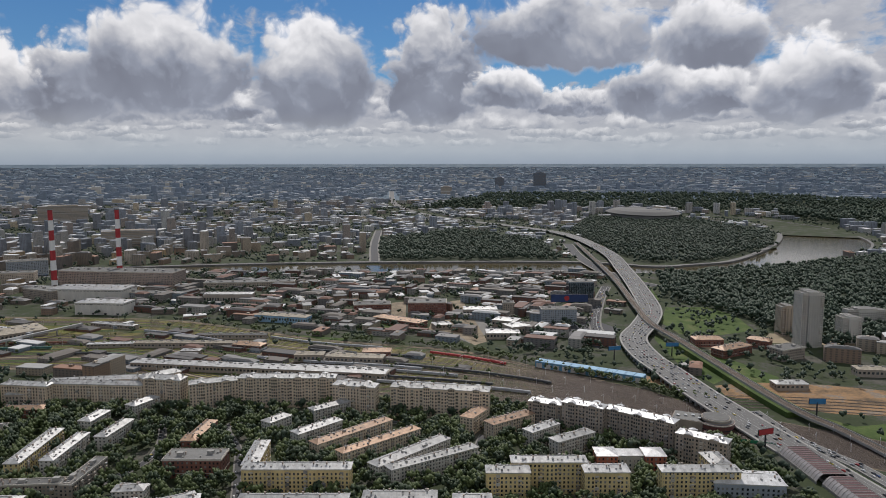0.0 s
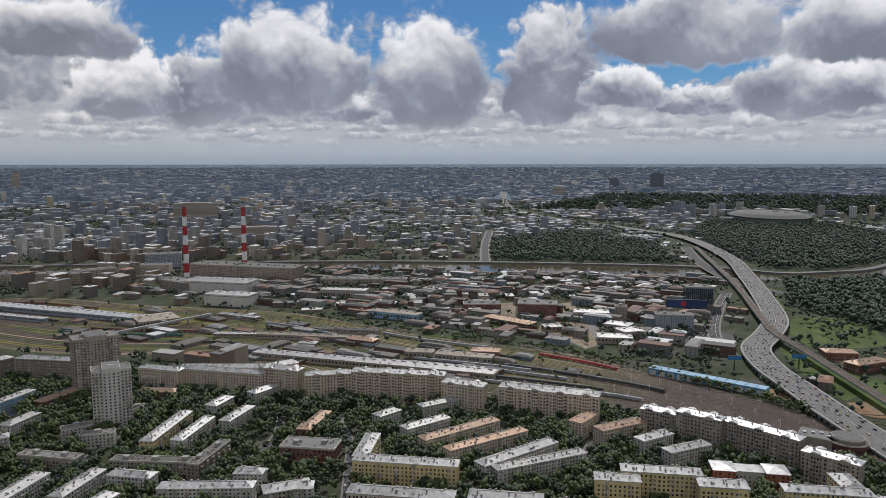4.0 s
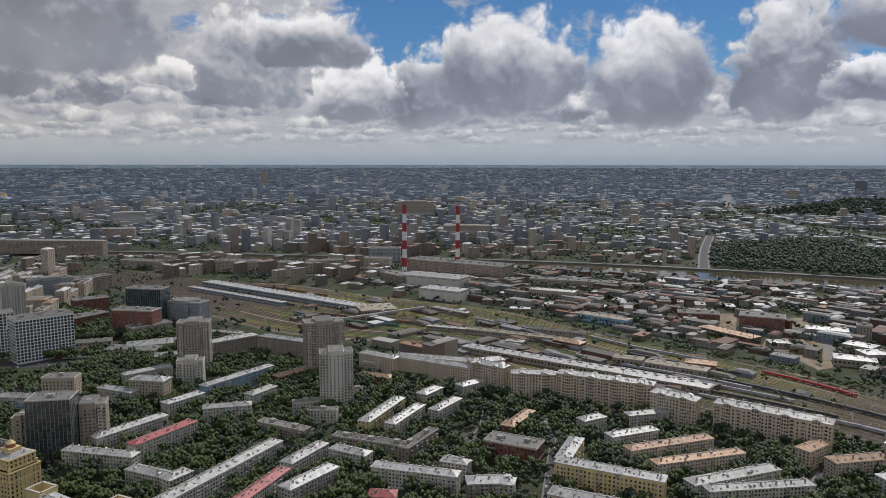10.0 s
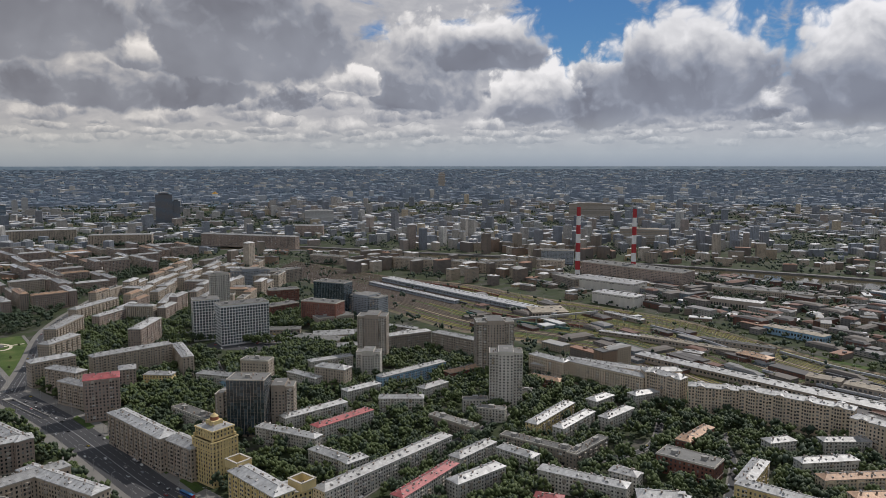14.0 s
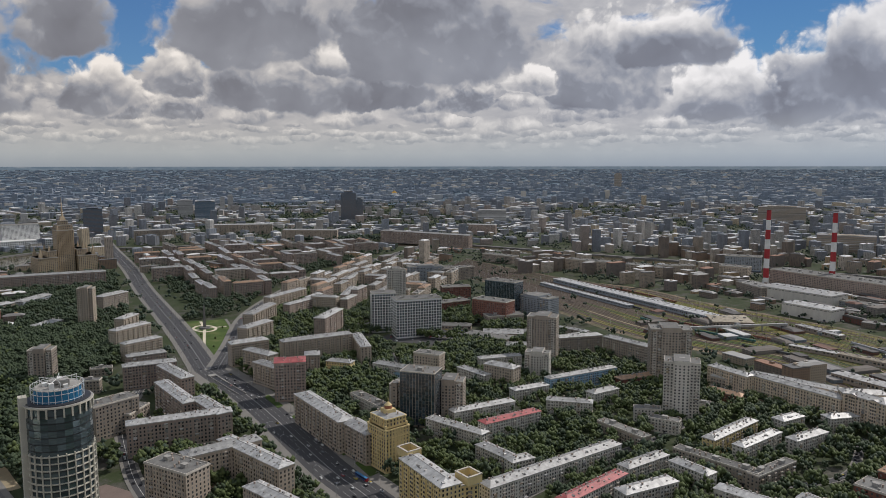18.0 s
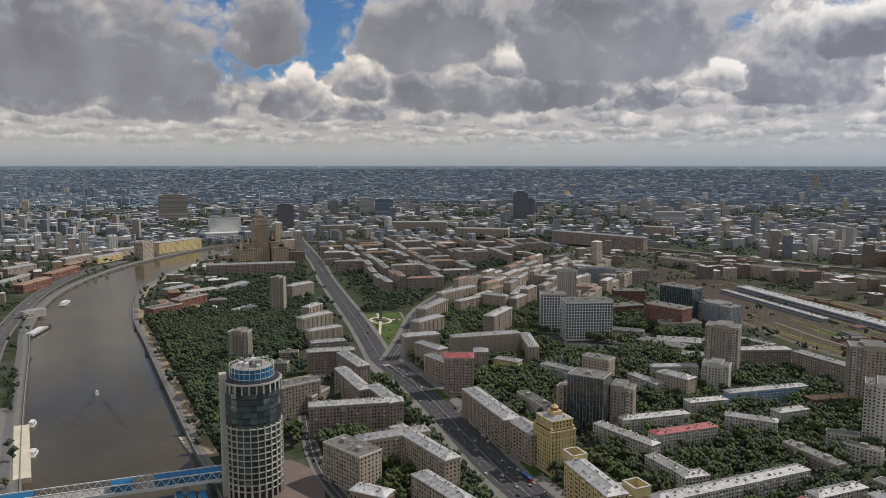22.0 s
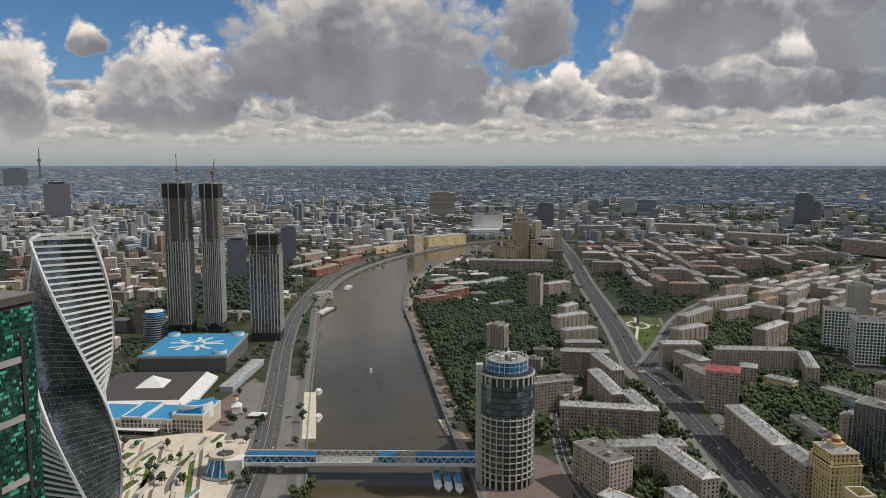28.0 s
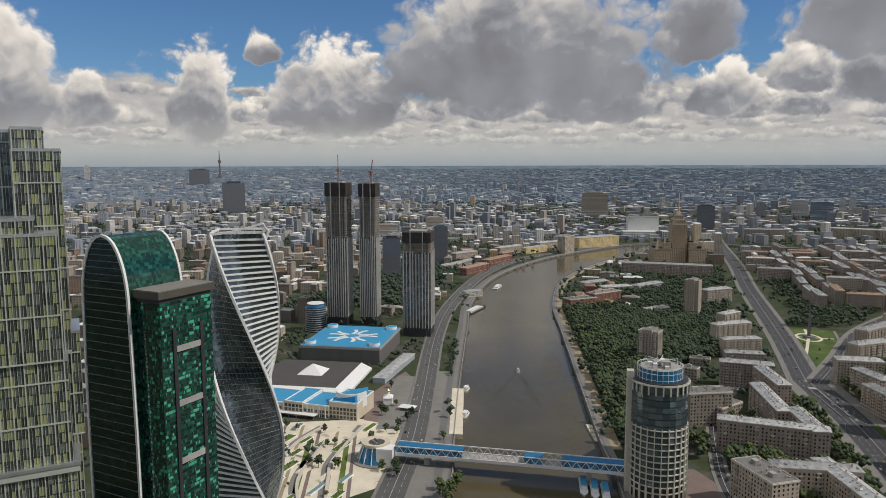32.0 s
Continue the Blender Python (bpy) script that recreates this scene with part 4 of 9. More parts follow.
BALCONY = surface("balcony_panels", (0.45, 0.42, 0.37), 0.75, vary=0.25, island=[(0.0, (0.46, 0.42, 0.36)), (0.35, (0.34, 0.30, 0.26)), (0.55, (0.52, 0.51, 0.49)), (0.78, (0.24, 0.23, 0.22)), (0.9, (0.33, 0.27, 0.20))])
BAY_HALF = 3.6


def openings(g, L, W, h, floor, bay, ww, wh, z0, inset=0.07, skip=()):
    """Window panes on the four sides of a block, in rows by storey."""
    n = max(1, int((h - z0) / floor))
    for side, (span, off) in enumerate(((L, W / 2), (W, L / 2), (L, W / 2), (W, L / 2))):
        k = max(1, int((span - 1.2) / bay))
        step = span / k
        c, s = ((1, 0), (0, 1), (-1, 0), (0, -1))[side]
        for f in range(n):
            z = z0 + f * floor + 0.95
            for i in range(k):
                u = -span / 2 + step * (i + 0.5)
                if (i + side) % 5 in skip:
                    continue
                o = off + inset
                a, b = u - ww / 2, u + ww / 2
                # outward normal of side: (s, -c)
                g.quad((a * c + o * s, a * s - o * c, z), (b * c + o * s, b * s - o * c, z), (b * c + o * s, b * s - o * c, z + wh), (a * c + o * s, a * s - o * c, z + wh))


def pitched(L, W, h, rise, over=0.7):
    x, y, r = L / 2 + over, W / 2 + over, max(L / 2 - W * 0.45, 0.3)
    return Geo().add([(-x, -y, h), (x, -y, h), (x, y, h), (-x, y, h), (-r, 0, h + rise), (r, 0, h + rise), (-x, -y, h - 0.35), (x, -y, h - 0.35), (x, y, h - 0.35), (-x, y, h - 0.35)],
                     [(0, 1, 5, 4), (1, 2, 5), (2, 3, 4, 5), (3, 0, 4), (6, 7, 1, 0), (7, 8, 2, 1), (8, 9, 3, 2), (9, 6, 0, 3), (9, 8, 7, 6)])


def house(name, label, x, y, L, W, h, ang, wall, roof, roofmat, floor=3.3, bay=3.1, ww=1.45, wh=1.75, trim=True, balcony=0, group="", pane="pane", chimneys=True, strips=False, fins=False, cross=False, strip_mat=None, bays=False):
    h += rnd.uniform(-0.35, 0.35)
    t = thing(name, label, "building", x, y, 0, ang, group)
    mark(x, y, L, W, ang)
    far = math.hypot(x, y) > 820
    shell, g = Geo(), Geo()
    openings(g, L, W, h, floor, bay, ww, wh, 1.0 if h < 22 else 1.4)
    if trim and not strips and not bays and L > 34:
        # shallow bays stand half a metre proud of the long fronts, the end ones always
        k = max(2, round(L / 22))
        for i in range(k):
            u = -L / 2 + 4.6 + (L - 9.2) * i / (k - 1)
            for s in (-1, 1):
                yy = s * (W / 2 + 0.5)
                shell.box(u - 3.4, u + 3.4, min(yy, s * W / 2), max(yy, s * W / 2), -0.5, h - 0.5)
                for f in range(max(1, int((h - 1.4) / floor))):
                    z = (1.0 if h < 22 else 1.4) + f * floor + 0.95
                    for v in (-1.7, 1.7):
                        c, e = u + v - s * -ww / 2, u + v + s * -ww / 2
                        g.quad((c, yy + s * 0.06, z), (e, yy + s * 0.06, z), (e, yy + s * 0.06, z + wh), (c, yy + s * 0.06, z + wh))
    part("wall", Geo().box(-L / 2, L / 2, -W / 2, W / 2, -0.5, h), wall, t)
    if shell.v:
        part("front_bay", shell, wall, t, kind="stuff")
    part("glazing", g, MAT[pane], t, "rows of dark window panes", kind="stuff")
    if trim:
        for nm, z, o, hh in (("cornice", h - 0.9, 0.55, 0.9), ("string_course", 4.2, 0.22, 0.35)):
            g = Geo()
            for x0, x1, y0, y1 in ((-L / 2 - o, L / 2 + o, -W / 2 - o, -W / 2 + 0.1), (-L / 2 - o, L / 2 + o, W / 2 - 0.1, W / 2 + o), (-L / 2 - o, -L / 2 + 0.1, -W / 2, W / 2), (L / 2 - 0.1, L / 2 + o, -W / 2, W / 2)):
                g.box(x0, x1, y0, y1, z, z + hh)
            part(nm, g, MAT["trim"], t)
    n = max(1, int(h / floor))
    if cross:
        a, b, hh = L * 0.46, W + 7.0, h + 2.6
        wing = part("wing", Geo().box(-a / 2, a / 2, -b / 2, b / 2, 0, hh), wall, t)
        g = Geo()
        openings(g, a, b, h, floor, bay, ww, wh, 1.4)
        part("glazing", g, MAT[pane], wing, kind="stuff")
        part("wing_roof", Geo().box(-a / 2 + 0.5, a / 2 - 0.5, -b / 2 + 0.5, b / 2 - 0.5, hh, hh + 0.3), MAT["felt"], wing)
    if fins:
        g = Geo()
        for f in range(n + 1):
            for yy in (-W / 2, W / 2):
                g.box(-L / 2 - 0.25, L / 2 + 0.25, yy - 0.25, yy + 0.25, f * floor + 0.1, f * floor + 0.9)
            for xx in (-L / 2, L / 2):
                g.box(xx - 0.25, xx + 0.25, -W / 2, W / 2, f * floor + 0.1, f * floor + 0.9)
        part("floor_band", g, MAT["white"], t, kind="stuff")
    if strips:
        g = Geo()
        k = max(2, int(L / 9))
        for i in range(k):
            u = -L / 2 + L * (i + 0.5) / k
            for yy in (-W / 2 - 0.5, W / 2 + 0.5):
                g.box(u - 1.9, u + 1.9, yy - 0.55, yy + 0.55, 5.0, h - 2.2)
        part("bay_window", g, strip_mat or wall, t, kind="stuff")
        g = Geo()
        for i in range(k):
            u = -L / 2 + L * (i + 0.5) / k
            for f in range(2, n):
                for yy, s in ((-W / 2 - 1.1, -1), (W / 2 + 1.1, 1)):
                    g.quad((u + s * 1.2, yy, f * floor), (u - s * 1.2, yy, f * floor), (u - s * 1.2, yy, f * floor + 1.7), (u + s * 1.2, yy, f * floor + 1.7))
        part("bay_glazing", g, MAT[pane], t, kind="stuff")
    if balcony:
        g = Geo()
        k = max(1, int(L / (bay * balcony)))
        for i in range(k):
            u = -L / 2 + L * (i + 0.5) / k + 0.3
            for f in range(1, n):
                for s in (-1, 1):
                    if rnd.random() < 0.18:
                        continue
                    y0, deep = s * W / 2, 1.15
                    top = 2.9 if rnd.random() < 0.3 else 1.6
                    g.box(u - 1.5, u + 1.5, min(y0, y0 + s * deep), max(y0, y0 + s * deep), f * floor + 0.5, f * floor + top)
        part("balcony", g, BALCONY, t, "small balconies, some glazed in", kind="stuff")
    if roof == "pitched":
        rise = min(3.4, W * 0.2)
        r = part("roof", pitched(L, W, h, rise), roofmat, t)
        if chimneys and not far:
            k = max(2, int(L / 12))
            for i in range(k):
                u = -L / 2 + L * (i + 0.5) / k
                o = part("chimney", VENT, None, r)
                o.location = (u + rnd.uniform(-1, 1), rnd.choice((-1, 1)) * W * 0.14, h + rise * 0.5)
                if i % 2 == 0 and L > 26:
                    o = part("dormer", DORMER, None, r)
                    s = rnd.choice((-1, 1))
                    o.matrix_basis = pose(u + 3, s * W * 0.27, h + rise * 0.22, 0, 0, 0 if s < 0 else 180)
    else:
        r = part("roof", Geo().box(-L / 2 + 0.35, L / 2 - 0.35, -W / 2 + 0.35, W / 2 - 0.35, h - 0.2, h + 0.12), roofmat, t)
        g = Geo()
        for x0, x1, y0, y1 in ((-L / 2 - 0.1, L / 2 + 0.1, -W / 2 - 0.1, -W / 2 + 0.35), (-L / 2 - 0.1, L / 2 + 0.1, W / 2 - 0.35, W / 2 + 0.1), (-L / 2 - 0.1, -L / 2 + 0.35, -W / 2 + 0.35, W / 2 - 0.35), (L / 2 - 0.35, L / 2 + 0.1, -W / 2 + 0.35, W / 2 - 0.35)):
            g.box(x0, x1, y0, y1, h - 0.4, h + 0.8)
        part("parapet", g, MAT["trim"], t)
        if chimneys:
            for i in range(max(1, int(L / 22))):
                o = part("roof_hut", HUT, None, r)
                o.location = (-L / 2 + L * (i + 0.5) / max(1, int(L / 22)), rnd.uniform(-0.12, 0.12) * W, h + 0.1)
            for i in range(0 if far else int(L / 8)):
                o = part("vent", VENT, None, r)
                o.location = (rnd.uniform(-0.45, 0.45) * L, rnd.uniform(-0.35, 0.35) * W, h + 0.1)
    if bays:
        k = max(2, round(L / 24))
        a = BAY_HALF
        for i in range(k):
            u = -L / 2 + L * (i + 0.5) / k
            for s in (-1, 1):
                y0, y1 = s * (W / 2 - 0.6), s * (W / 2 + 1.5)
                lo, hi = min(y0, y1), max(y0, y1)
                top = h + 0.9
                b = part("projecting_bay", Geo().box(u - a, u + a, lo, hi, 0, top), wall, t)
                g = Geo()
                yy = s * (W / 2 + 1.55)
                for f in range(n):
                    for v in (-2.3, 0, 2.3):
                        z = 1.4 + f * floor + 0.95
                        g.quad((u + v - s * -0.75, yy, z), (u + v + s * -0.75, yy, z), (u + v + s * -0.75, yy, z + wh), (u + v - s * -0.75, yy, z + wh))
                part("glazing", g, MAT[pane], b, kind="stuff")
                g = Geo()
                q0, q1 = s * (W / 2 + 1.9), s * W * 0.12
                g.add([(u - a - 0.4, q0, top), (u + a + 0.4, q0, top), (u, q0, top + 1.3), (u - a - 0.4, q1, top), (u + a + 0.4, q1, top), (u, q1, top + 1.3)], [(0, 1, 2), (3, 5, 4), (0, 2, 5, 3), (1, 4, 5, 2), (0, 3, 4, 1)])
                part("gable_roof", g, roofmat, b)
    g = Geo()
    zr = h + (0.4 if roof == "pitched" else 0.12)
    if roof == "pitched" and chimneys:
        # rows of small dormers and a ridge cap
        rise = min(3.4, W * 0.2)
        k = max(2, int(L / 6.5))
        g.box(-max(L / 2 - W * 0.45, 0.3), max(L / 2 - W * 0.45, 0.3), -0.22, 0.22, h + rise - 0.1, h + rise + 0.16)
        for i in range(k):
            u = -L / 2 + L * (i + 0.5) / k
            if abs(u) > L / 2 - 3:
                continue
            for s in (-1, 1):
                if rnd.random() < 0.55:
                    v = s * W * 0.3
                    zz = h + rise * 0.36
                    g.box(u - 0.55, u + 0.55, v - 0.7, v + 0.7, zz - 0.6, zz + 0.75)
            if far and rnd.random() < 0.5:
                v = rnd.choice((-1, 1)) * W * 0.13
                g.box(u + 1.2, u + 2.5, v - 0.5, v + 0.5, h + rise * 0.4, h + rise + 1.2)
    for i in range(int(L / (5 if not far else 3.5))):
        u, v = rnd.uniform(-0.46, 0.46) * L, rnd.uniform(-0.4, 0.4)
        zz = zr + (min(3.4, W * 0.2) * (1 - abs(v) * 2) * 0.8 if roof == "pitched" else 0)
        if rnd.random() < 0.5:
            g.box(u - 0.05, u + 0.05, v * W - 0.05, v * W + 0.05, zz, zz + rnd.uniform(2.0, 4.0))
        else:
            a, b = rnd.uniform(0.3, 1.1), rnd.uniform(0.3, 0.8)
            g.box(u - a, u + a, v * W - b, v * W + b, zz - 0.5, zz + rnd.uniform(0.6, 1.5))
    part("roof_fitting", g, MAT["concrete"], r, kind="stuff")
    k = max(1, int(L / 24))
    for i in range(0 if far else k):
        o = part("entrance", DOOR, None, t)
        o.location = (-L / 2 + L * (i + 0.5) / k + 1.4, -W / 2, 0)
    return t


TONE_WORDS = ["pale grey panel", "beige stone-faced", "yellow ochre plastered", "brown-grey", "dusty pink brick", "pale blue", "cool grey", "cream stone-faced"]
ROOF_WORDS = ["grey sheet-metal roof", "bright zinc roof", "rusty brown metal roof", "red painted metal roof"]


def stalin(x, y, L, W, h, ang, tone=1, roof=0, flat=0, bays=0, gables=0):
    house("apartment_building", "%s apartment building with cornices and %s" % (TONE_WORDS[tone], "flat felt roof" if flat else ROOF_WORDS[roof]), x, y, L, W, h, ang, MAT["wall"][tone],
          "flat" if flat else "pitched", MAT["felt"] if flat else MAT["roof"][roof], floor=3.5, bay=3.3, ww=1.5, wh=1.95, strips=bool(bays), balcony=4 if not bays else 0, group="apartment buildings", bays=bool(gables) and not flat)


def walkup(x, y, L, W, h, ang, tone=0, roof=0, flat=0):
    house("walkup_house", "%s five-storey house with %s among trees" % (TONE_WORDS[tone], "flat felt roof" if flat else ROOF_WORDS[roof]), x, y, L, W, h, ang, MAT["wall"][tone],
          "flat" if flat else "pitched", MAT["felt"] if flat else MAT["roof"][roof], floor=3.1, bay=3.0, ww=1.5, wh=1.6, trim=not flat, balcony=3, group="walk-up houses")


def brick_house(x, y, L, W, h, ang, tone=0, roof=0, flat=0):
    word = "dark red brick" if tone == 0 else TONE_WORDS[tone]
    house("low_house", "%s building with %s" % (word, "flat roof" if flat else ("rusty brown metal roof" if tone == 0 else ROOF_WORDS[roof])), x, y, L, W, h, ang, MAT["red_brick"] if tone == 0 else MAT["wall"][tone],
          "flat" if flat else "pitched", MAT["felt"] if flat else MAT["roof"][2 if tone == 0 else roof], floor=3.6, bay=3.6, ww=1.6, wh=1.9, group="low houses")


def tower_block(x, y, L, W, h, ang, tone=0, glass=0, grid=0):
    house("tower_block", "%s tower block with flat roof%s" % (TONE_WORDS[tone], " and glazed front" if glass else ""), x, y, L, W, h, ang, MAT["wall"][tone] if not grid else MAT["white"], "flat", MAT["felt"],
          floor=3.3 if not grid else 4.4, bay=3.2 if not grid else 4.2, ww=1.7 if not (glass or grid) else 3.1, wh=1.7 if not (glass or grid) else 3.2, trim=False, balcony=0 if (glass or grid) else 2, group="tower blocks",
          pane="dark_pane" if (glass or grid) else "pane", strips=bool(tone in (3, 4) and not glass), cross=not (glass or grid), strip_mat=MAT["trim"] if tone in (3, 4) else None)


def shed(x, y, L, W, h, ang, tone=0):
    word = {5: "pale blue", 7: "white", 8: "pale grey"}.get(tone, "brown-grey")
    t = thing("shed", "long low %s shed with sheet-metal roof" % word, "shed", x, y, 0, ang, "railway sheds")
    mark(x, y, L, W, ang)
    part("wall", Geo().box(-L / 2, L / 2, -W / 2, W / 2, -0.3, h), MAT["wall"][{5: 5, 7: 0, 8: 6}.get(tone, 3)], t)
    rise = min(2.2, W * 0.1)
    r = part("roof", pitched(L, W, h, rise, 0.5), {7: MAT["roof"][0], 8: MAT["roof"][1]}.get(tone) or rnd.choice((MAT["felt"], MAT["roof"][4], MAT["roof"][0], MAT["roof"][0])), t)
    g = Geo()
    if tone == 7:
        # nearly blank walls with a few doors and a high strip of glass
        openings(g, L, W, 4.6, 4.0, 19.0, 4.5, 3.4, -0.6)
        openings(g, L, W, h, 4.0, 7.0, 5.2, 1.1, h - 4.6)
    else:
        openings(g, L, W, h, max(3.0, h - 2.5), 5.0, 3.0, max(1.2, h * 0.3), max(0.6, h * 0.3))
    part("glazing", g, MAT["pane"], t, kind="stuff")
    g = Geo()
    k = max(1, int(L / 14))
    for i in range(k):
        u = -L / 2 + L * (i + 0.5) / k
        g.box(u - 2.4, u + 2.4, -0.9, 0.9, h + rise - 0.6, h + rise + 0.9)
    for i in range(int(L / 6)):
        u, v = rnd.uniform(-0.48, 0.48) * L, rnd.uniform(-0.4, 0.4) * W
        zz = h + rise * (1 - abs(v) * 2 / W)
        a = rnd.uniform(0.3, 1.2)
        g.box(u - a, u + a, v - 0.5, v + 0.5, zz - 0.4, zz + rnd.uniform(0.4, 1.3))
    part("roof_lantern", g, MAT["concrete"], r, kind="stuff")


# terrace along the railway
stalin(-462, 774, 56, 14, 28, -8, tone=7)
stalin(-386, 778, 108, 14, 28, -4, tone=7)
stalin(-310, 777, 45, 16, 34, -10, tone=7, gables=1)
stalin(-256, 777, 52, 15, 30, 19, tone=7, gables=1)
stalin(-174, 781, 108, 15, 34, 0, tone=7, bays=1, gables=1)
stalin(-95, 757, 48, 16, 32, -14, tone=7, gables=1)
stalin(-3, 746, 106, 16, 32, -10, tone=7, bays=1, gables=1)
stalin(106, 712, 34, 14, 28, -24, tone=3, roof=1, gables=1)
stalin(140, 688, 42, 14, 34, -30, tone=3, roof=1, gables=1)
stalin(189, 664, 70, 14, 32, -38, tone=3, roof=1, gables=1)
stalin(233, 618, 45, 14, 28, -36, tone=3, roof=1, gables=1)
# yellow houses and courtyard houses
stalin(-119, 561, 88, 14, 25, 0, tone=2)
stalin(-160, 589, 53, 13, 25, 92, tone=2)
stalin(52, 553, 35, 14, 26, 0, tone=2)
stalin(87, 568, 62, 14, 28, 0, tone=2)
stalin(131, 554, 36, 16, 26, 0, tone=2)
stalin(206, 553, 63, 14, 26, 0, tone=2)
stalin(226, 569, 30, 16, 27, -85, tone=2)
brick_house(244, 553, 55, 26, 18, -6, tone=6, roof=1)
brick_house(-217, 604, 51, 24, 17, 0, tone=0, flat=1)
brick_house(-238, 651, 14, 16, 14, 0, tone=0)
brick_house(-237, 677, 51, 12, 12, 85, tone=0)
walkup(-29, 613, 88, 14, 17, 46)
walkup(-9, 599, 89, 12, 17, 33)
walkup(-123, 674, 53, 13, 17, 47)
walkup(-167, 694, 28, 13, 17, 54)
walkup(-87, 662, 90, 13, 17, 45, roof=2, tone=7)
walkup(-59, 639, 89, 12, 17, 42, roof=2, tone=7)
walkup(32, 708, 35, 14, 18, 60, roof=2, tone=7)
walkup(67, 696, 55, 15, 17, 36, roof=2, tone=7)
walkup(95, 668, 38, 13, 18, 39)
walkup(121, 647, 46, 13, 17, 33)
walkup(-120, 734, 45, 12, 17, 40)
stalin(-113, 514, 83, 16, 20, 0, tone=7)
stalin(-33, 519, 56, 16, 20, 0, tone=7)
stalin(22, 514, 29, 16, 20, 0, tone=2)
walkup(-251, 551, 24, 12, 12, -5)
walkup(-194, 520, 16, 14, 17, 13)
# houses in the courts west of the railway
walkup(-370, 625, 82, 13, 17, 93, tone=2)
walkup(-342, 624, 65, 12, 17, 90)
walkup(-340, 554, 78, 12, 14, 5, tone=3, flat=1)
walkup(-302, 577, 56, 11, 14, 87, tone=3, flat=1)
walkup(-318, 669, 48, 12, 17, 83)
walkup(-324, 749, 34, 14, 17, 65)
walkup(-353, 701, 33, 14, 17, 82)
brick_house(-461, 774, 46, 14, 18, 2, tone=1)
brick_house(-451, 747, 45, 14, 10, 4, tone=0)
tower_block(-449, 657, 37, 24, 62, 36, tone=0)
walkup(-439, 685, 16, 14, 12, 36, flat=1)
walkup(-462, 617, 28, 12, 14, 44, flat=1)
walkup(-431, 605, 31, 12, 14, 23, flat=1)
walkup(-440, 551, 58, 12, 13, -1, tone=3, flat=1)
walkup(-374, 497, 52, 13, 17, 88)
walkup(-340, 518, 38, 13, 17, -1)
walkup(-340, 457, 54, 14, 18, 80)
walkup(-270, 509, 75, 13, 17, 10)
walkup(-206, 516, 37, 16, 17, 30, tone=3)
walkup(-415, 430, 155, 14, 18, 89)
walkup(-366, 423, 78, 12, 17, 95, roof=3)
walkup(-462, 409, 52, 13, 17, 2)
walkup(-441, 413, 23, 13, 17, 83)
walkup(-247, 539, 24, 12, 17, 5)
walkup(-277, 467, 22, 14, 12, 21, roof=3)
walkup(-538, 419, 71, 12, 17, 13)
walkup(-568, 477, 76, 13, 17, 82)
walkup(-525, 478, 71, 13, 17, 86, roof=3)
walkup(-523, 563, 49, 13, 17, 40)
walkup(-525, 619, 39, 13, 17, 86)
walkup(-585, 562, 47, 13, 17, 81)
walkup(-586, 651, 104, 12, 18, 82, tone=5)
tower_block(-645, 634, 31, 18, 34, 36, tone=0)
brick_house(-643, 571, 42, 18, 28, 16, tone=1)
walkup(-703, 620, 59, 12, 18, 70)
walkup(-674, 552, 51, 12, 17, 3)
brick_house(-726, 521, 36, 18, 34, 28, tone=1, flat=1)
walkup(-755, 487, 59, 14, 17, 23)
walkup(-665, 396, 62, 14, 14, 1, flat=1)
brick_house(-548, 713, 62, 14, 12, 77, tone=0)
# long nine storey house by the tracks
stalin(-692, 756, 76, 14, 28, 69, tone=3)
stalin(-621, 785, 81, 14, 30, 0, tone=3)
stalin(-393, 793, 102, 14, 28, 9, tone=7)
stalin(-321, 790, 43, 16, 34, 42, tone=7)
# brick towers
tower_block(-692, 689, 40, 26, 66, 36, tone=3)
tower_block(-533, 752, 49, 28, 70, 44, tone=3)
tower_block(-523, 757, 25, 16, 52, 36, tone=3)
# brown tower group
tower_block(-600, 420, 38, 26, 58, 36, tone=3, glass=1)
tower_block(-592, 452, 31, 20, 44, 43, tone=3)
tower_block(-630, 410, 14, 14, 38, 36, tone=3)
# avenue, far side
stalin(-437, 313, 65, 18, 34, -5, tone=2, bays=1)
stalin(-421, 327, 29, 22, 28, 71, tone=2)
stalin(-628, 320, 103, 18, 32, -2, tone=1, bays=1)
stalin(-560, 324, 43, 18, 30, 2, tone=1, bays=1)
stalin(-759, 345, 35, 26, 46, 64, tone=4, roof=3)
stalin(-827, 407, 19, 20, 30, 64, tone=4)
stalin(-815, 346, 58, 15, 27, 12, tone=1, bays=1)
stalin(-874, 356, 52, 16, 30, 16, tone=1, bays=1)
stalin(-932, 363, 52, 18, 32, 87, tone=1, bays=1)
stalin(-1026, 412, 61, 18, 32, 118, tone=1, bays=1)
stalin(-1136, 465, 97, 18, 32, 134, tone=1, bays=1)
stalin(-889, 445, 101, 16, 34, 83, tone=1, bays=1)
stalin(-858, 498, 80, 14, 28, -21, tone=1, bays=1)
stalin(-1274, 574, 112, 16, 28, 118, tone=1, bays=1)
stalin(-995, 520, 77, 18, 40, 130, tone=4)
stalin(-1191, 573, 102, 14, 26, 116, tone=4)
for k in range(4):
    stalin(-1352 - 62 * k, 706 + 62 * k, 78, 15, (28, 31, 26, 30)[k], 134 - 2 * k, tone=1, bays=1)
stalin(-1208, 675, 93, 14, 30, 140, tone=1, bays=1)
brick_house(-764, 486, 52, 14, 12, 10, tone=5)
brick_house(-816, 442, 35, 14, 16, 35, tone=2)
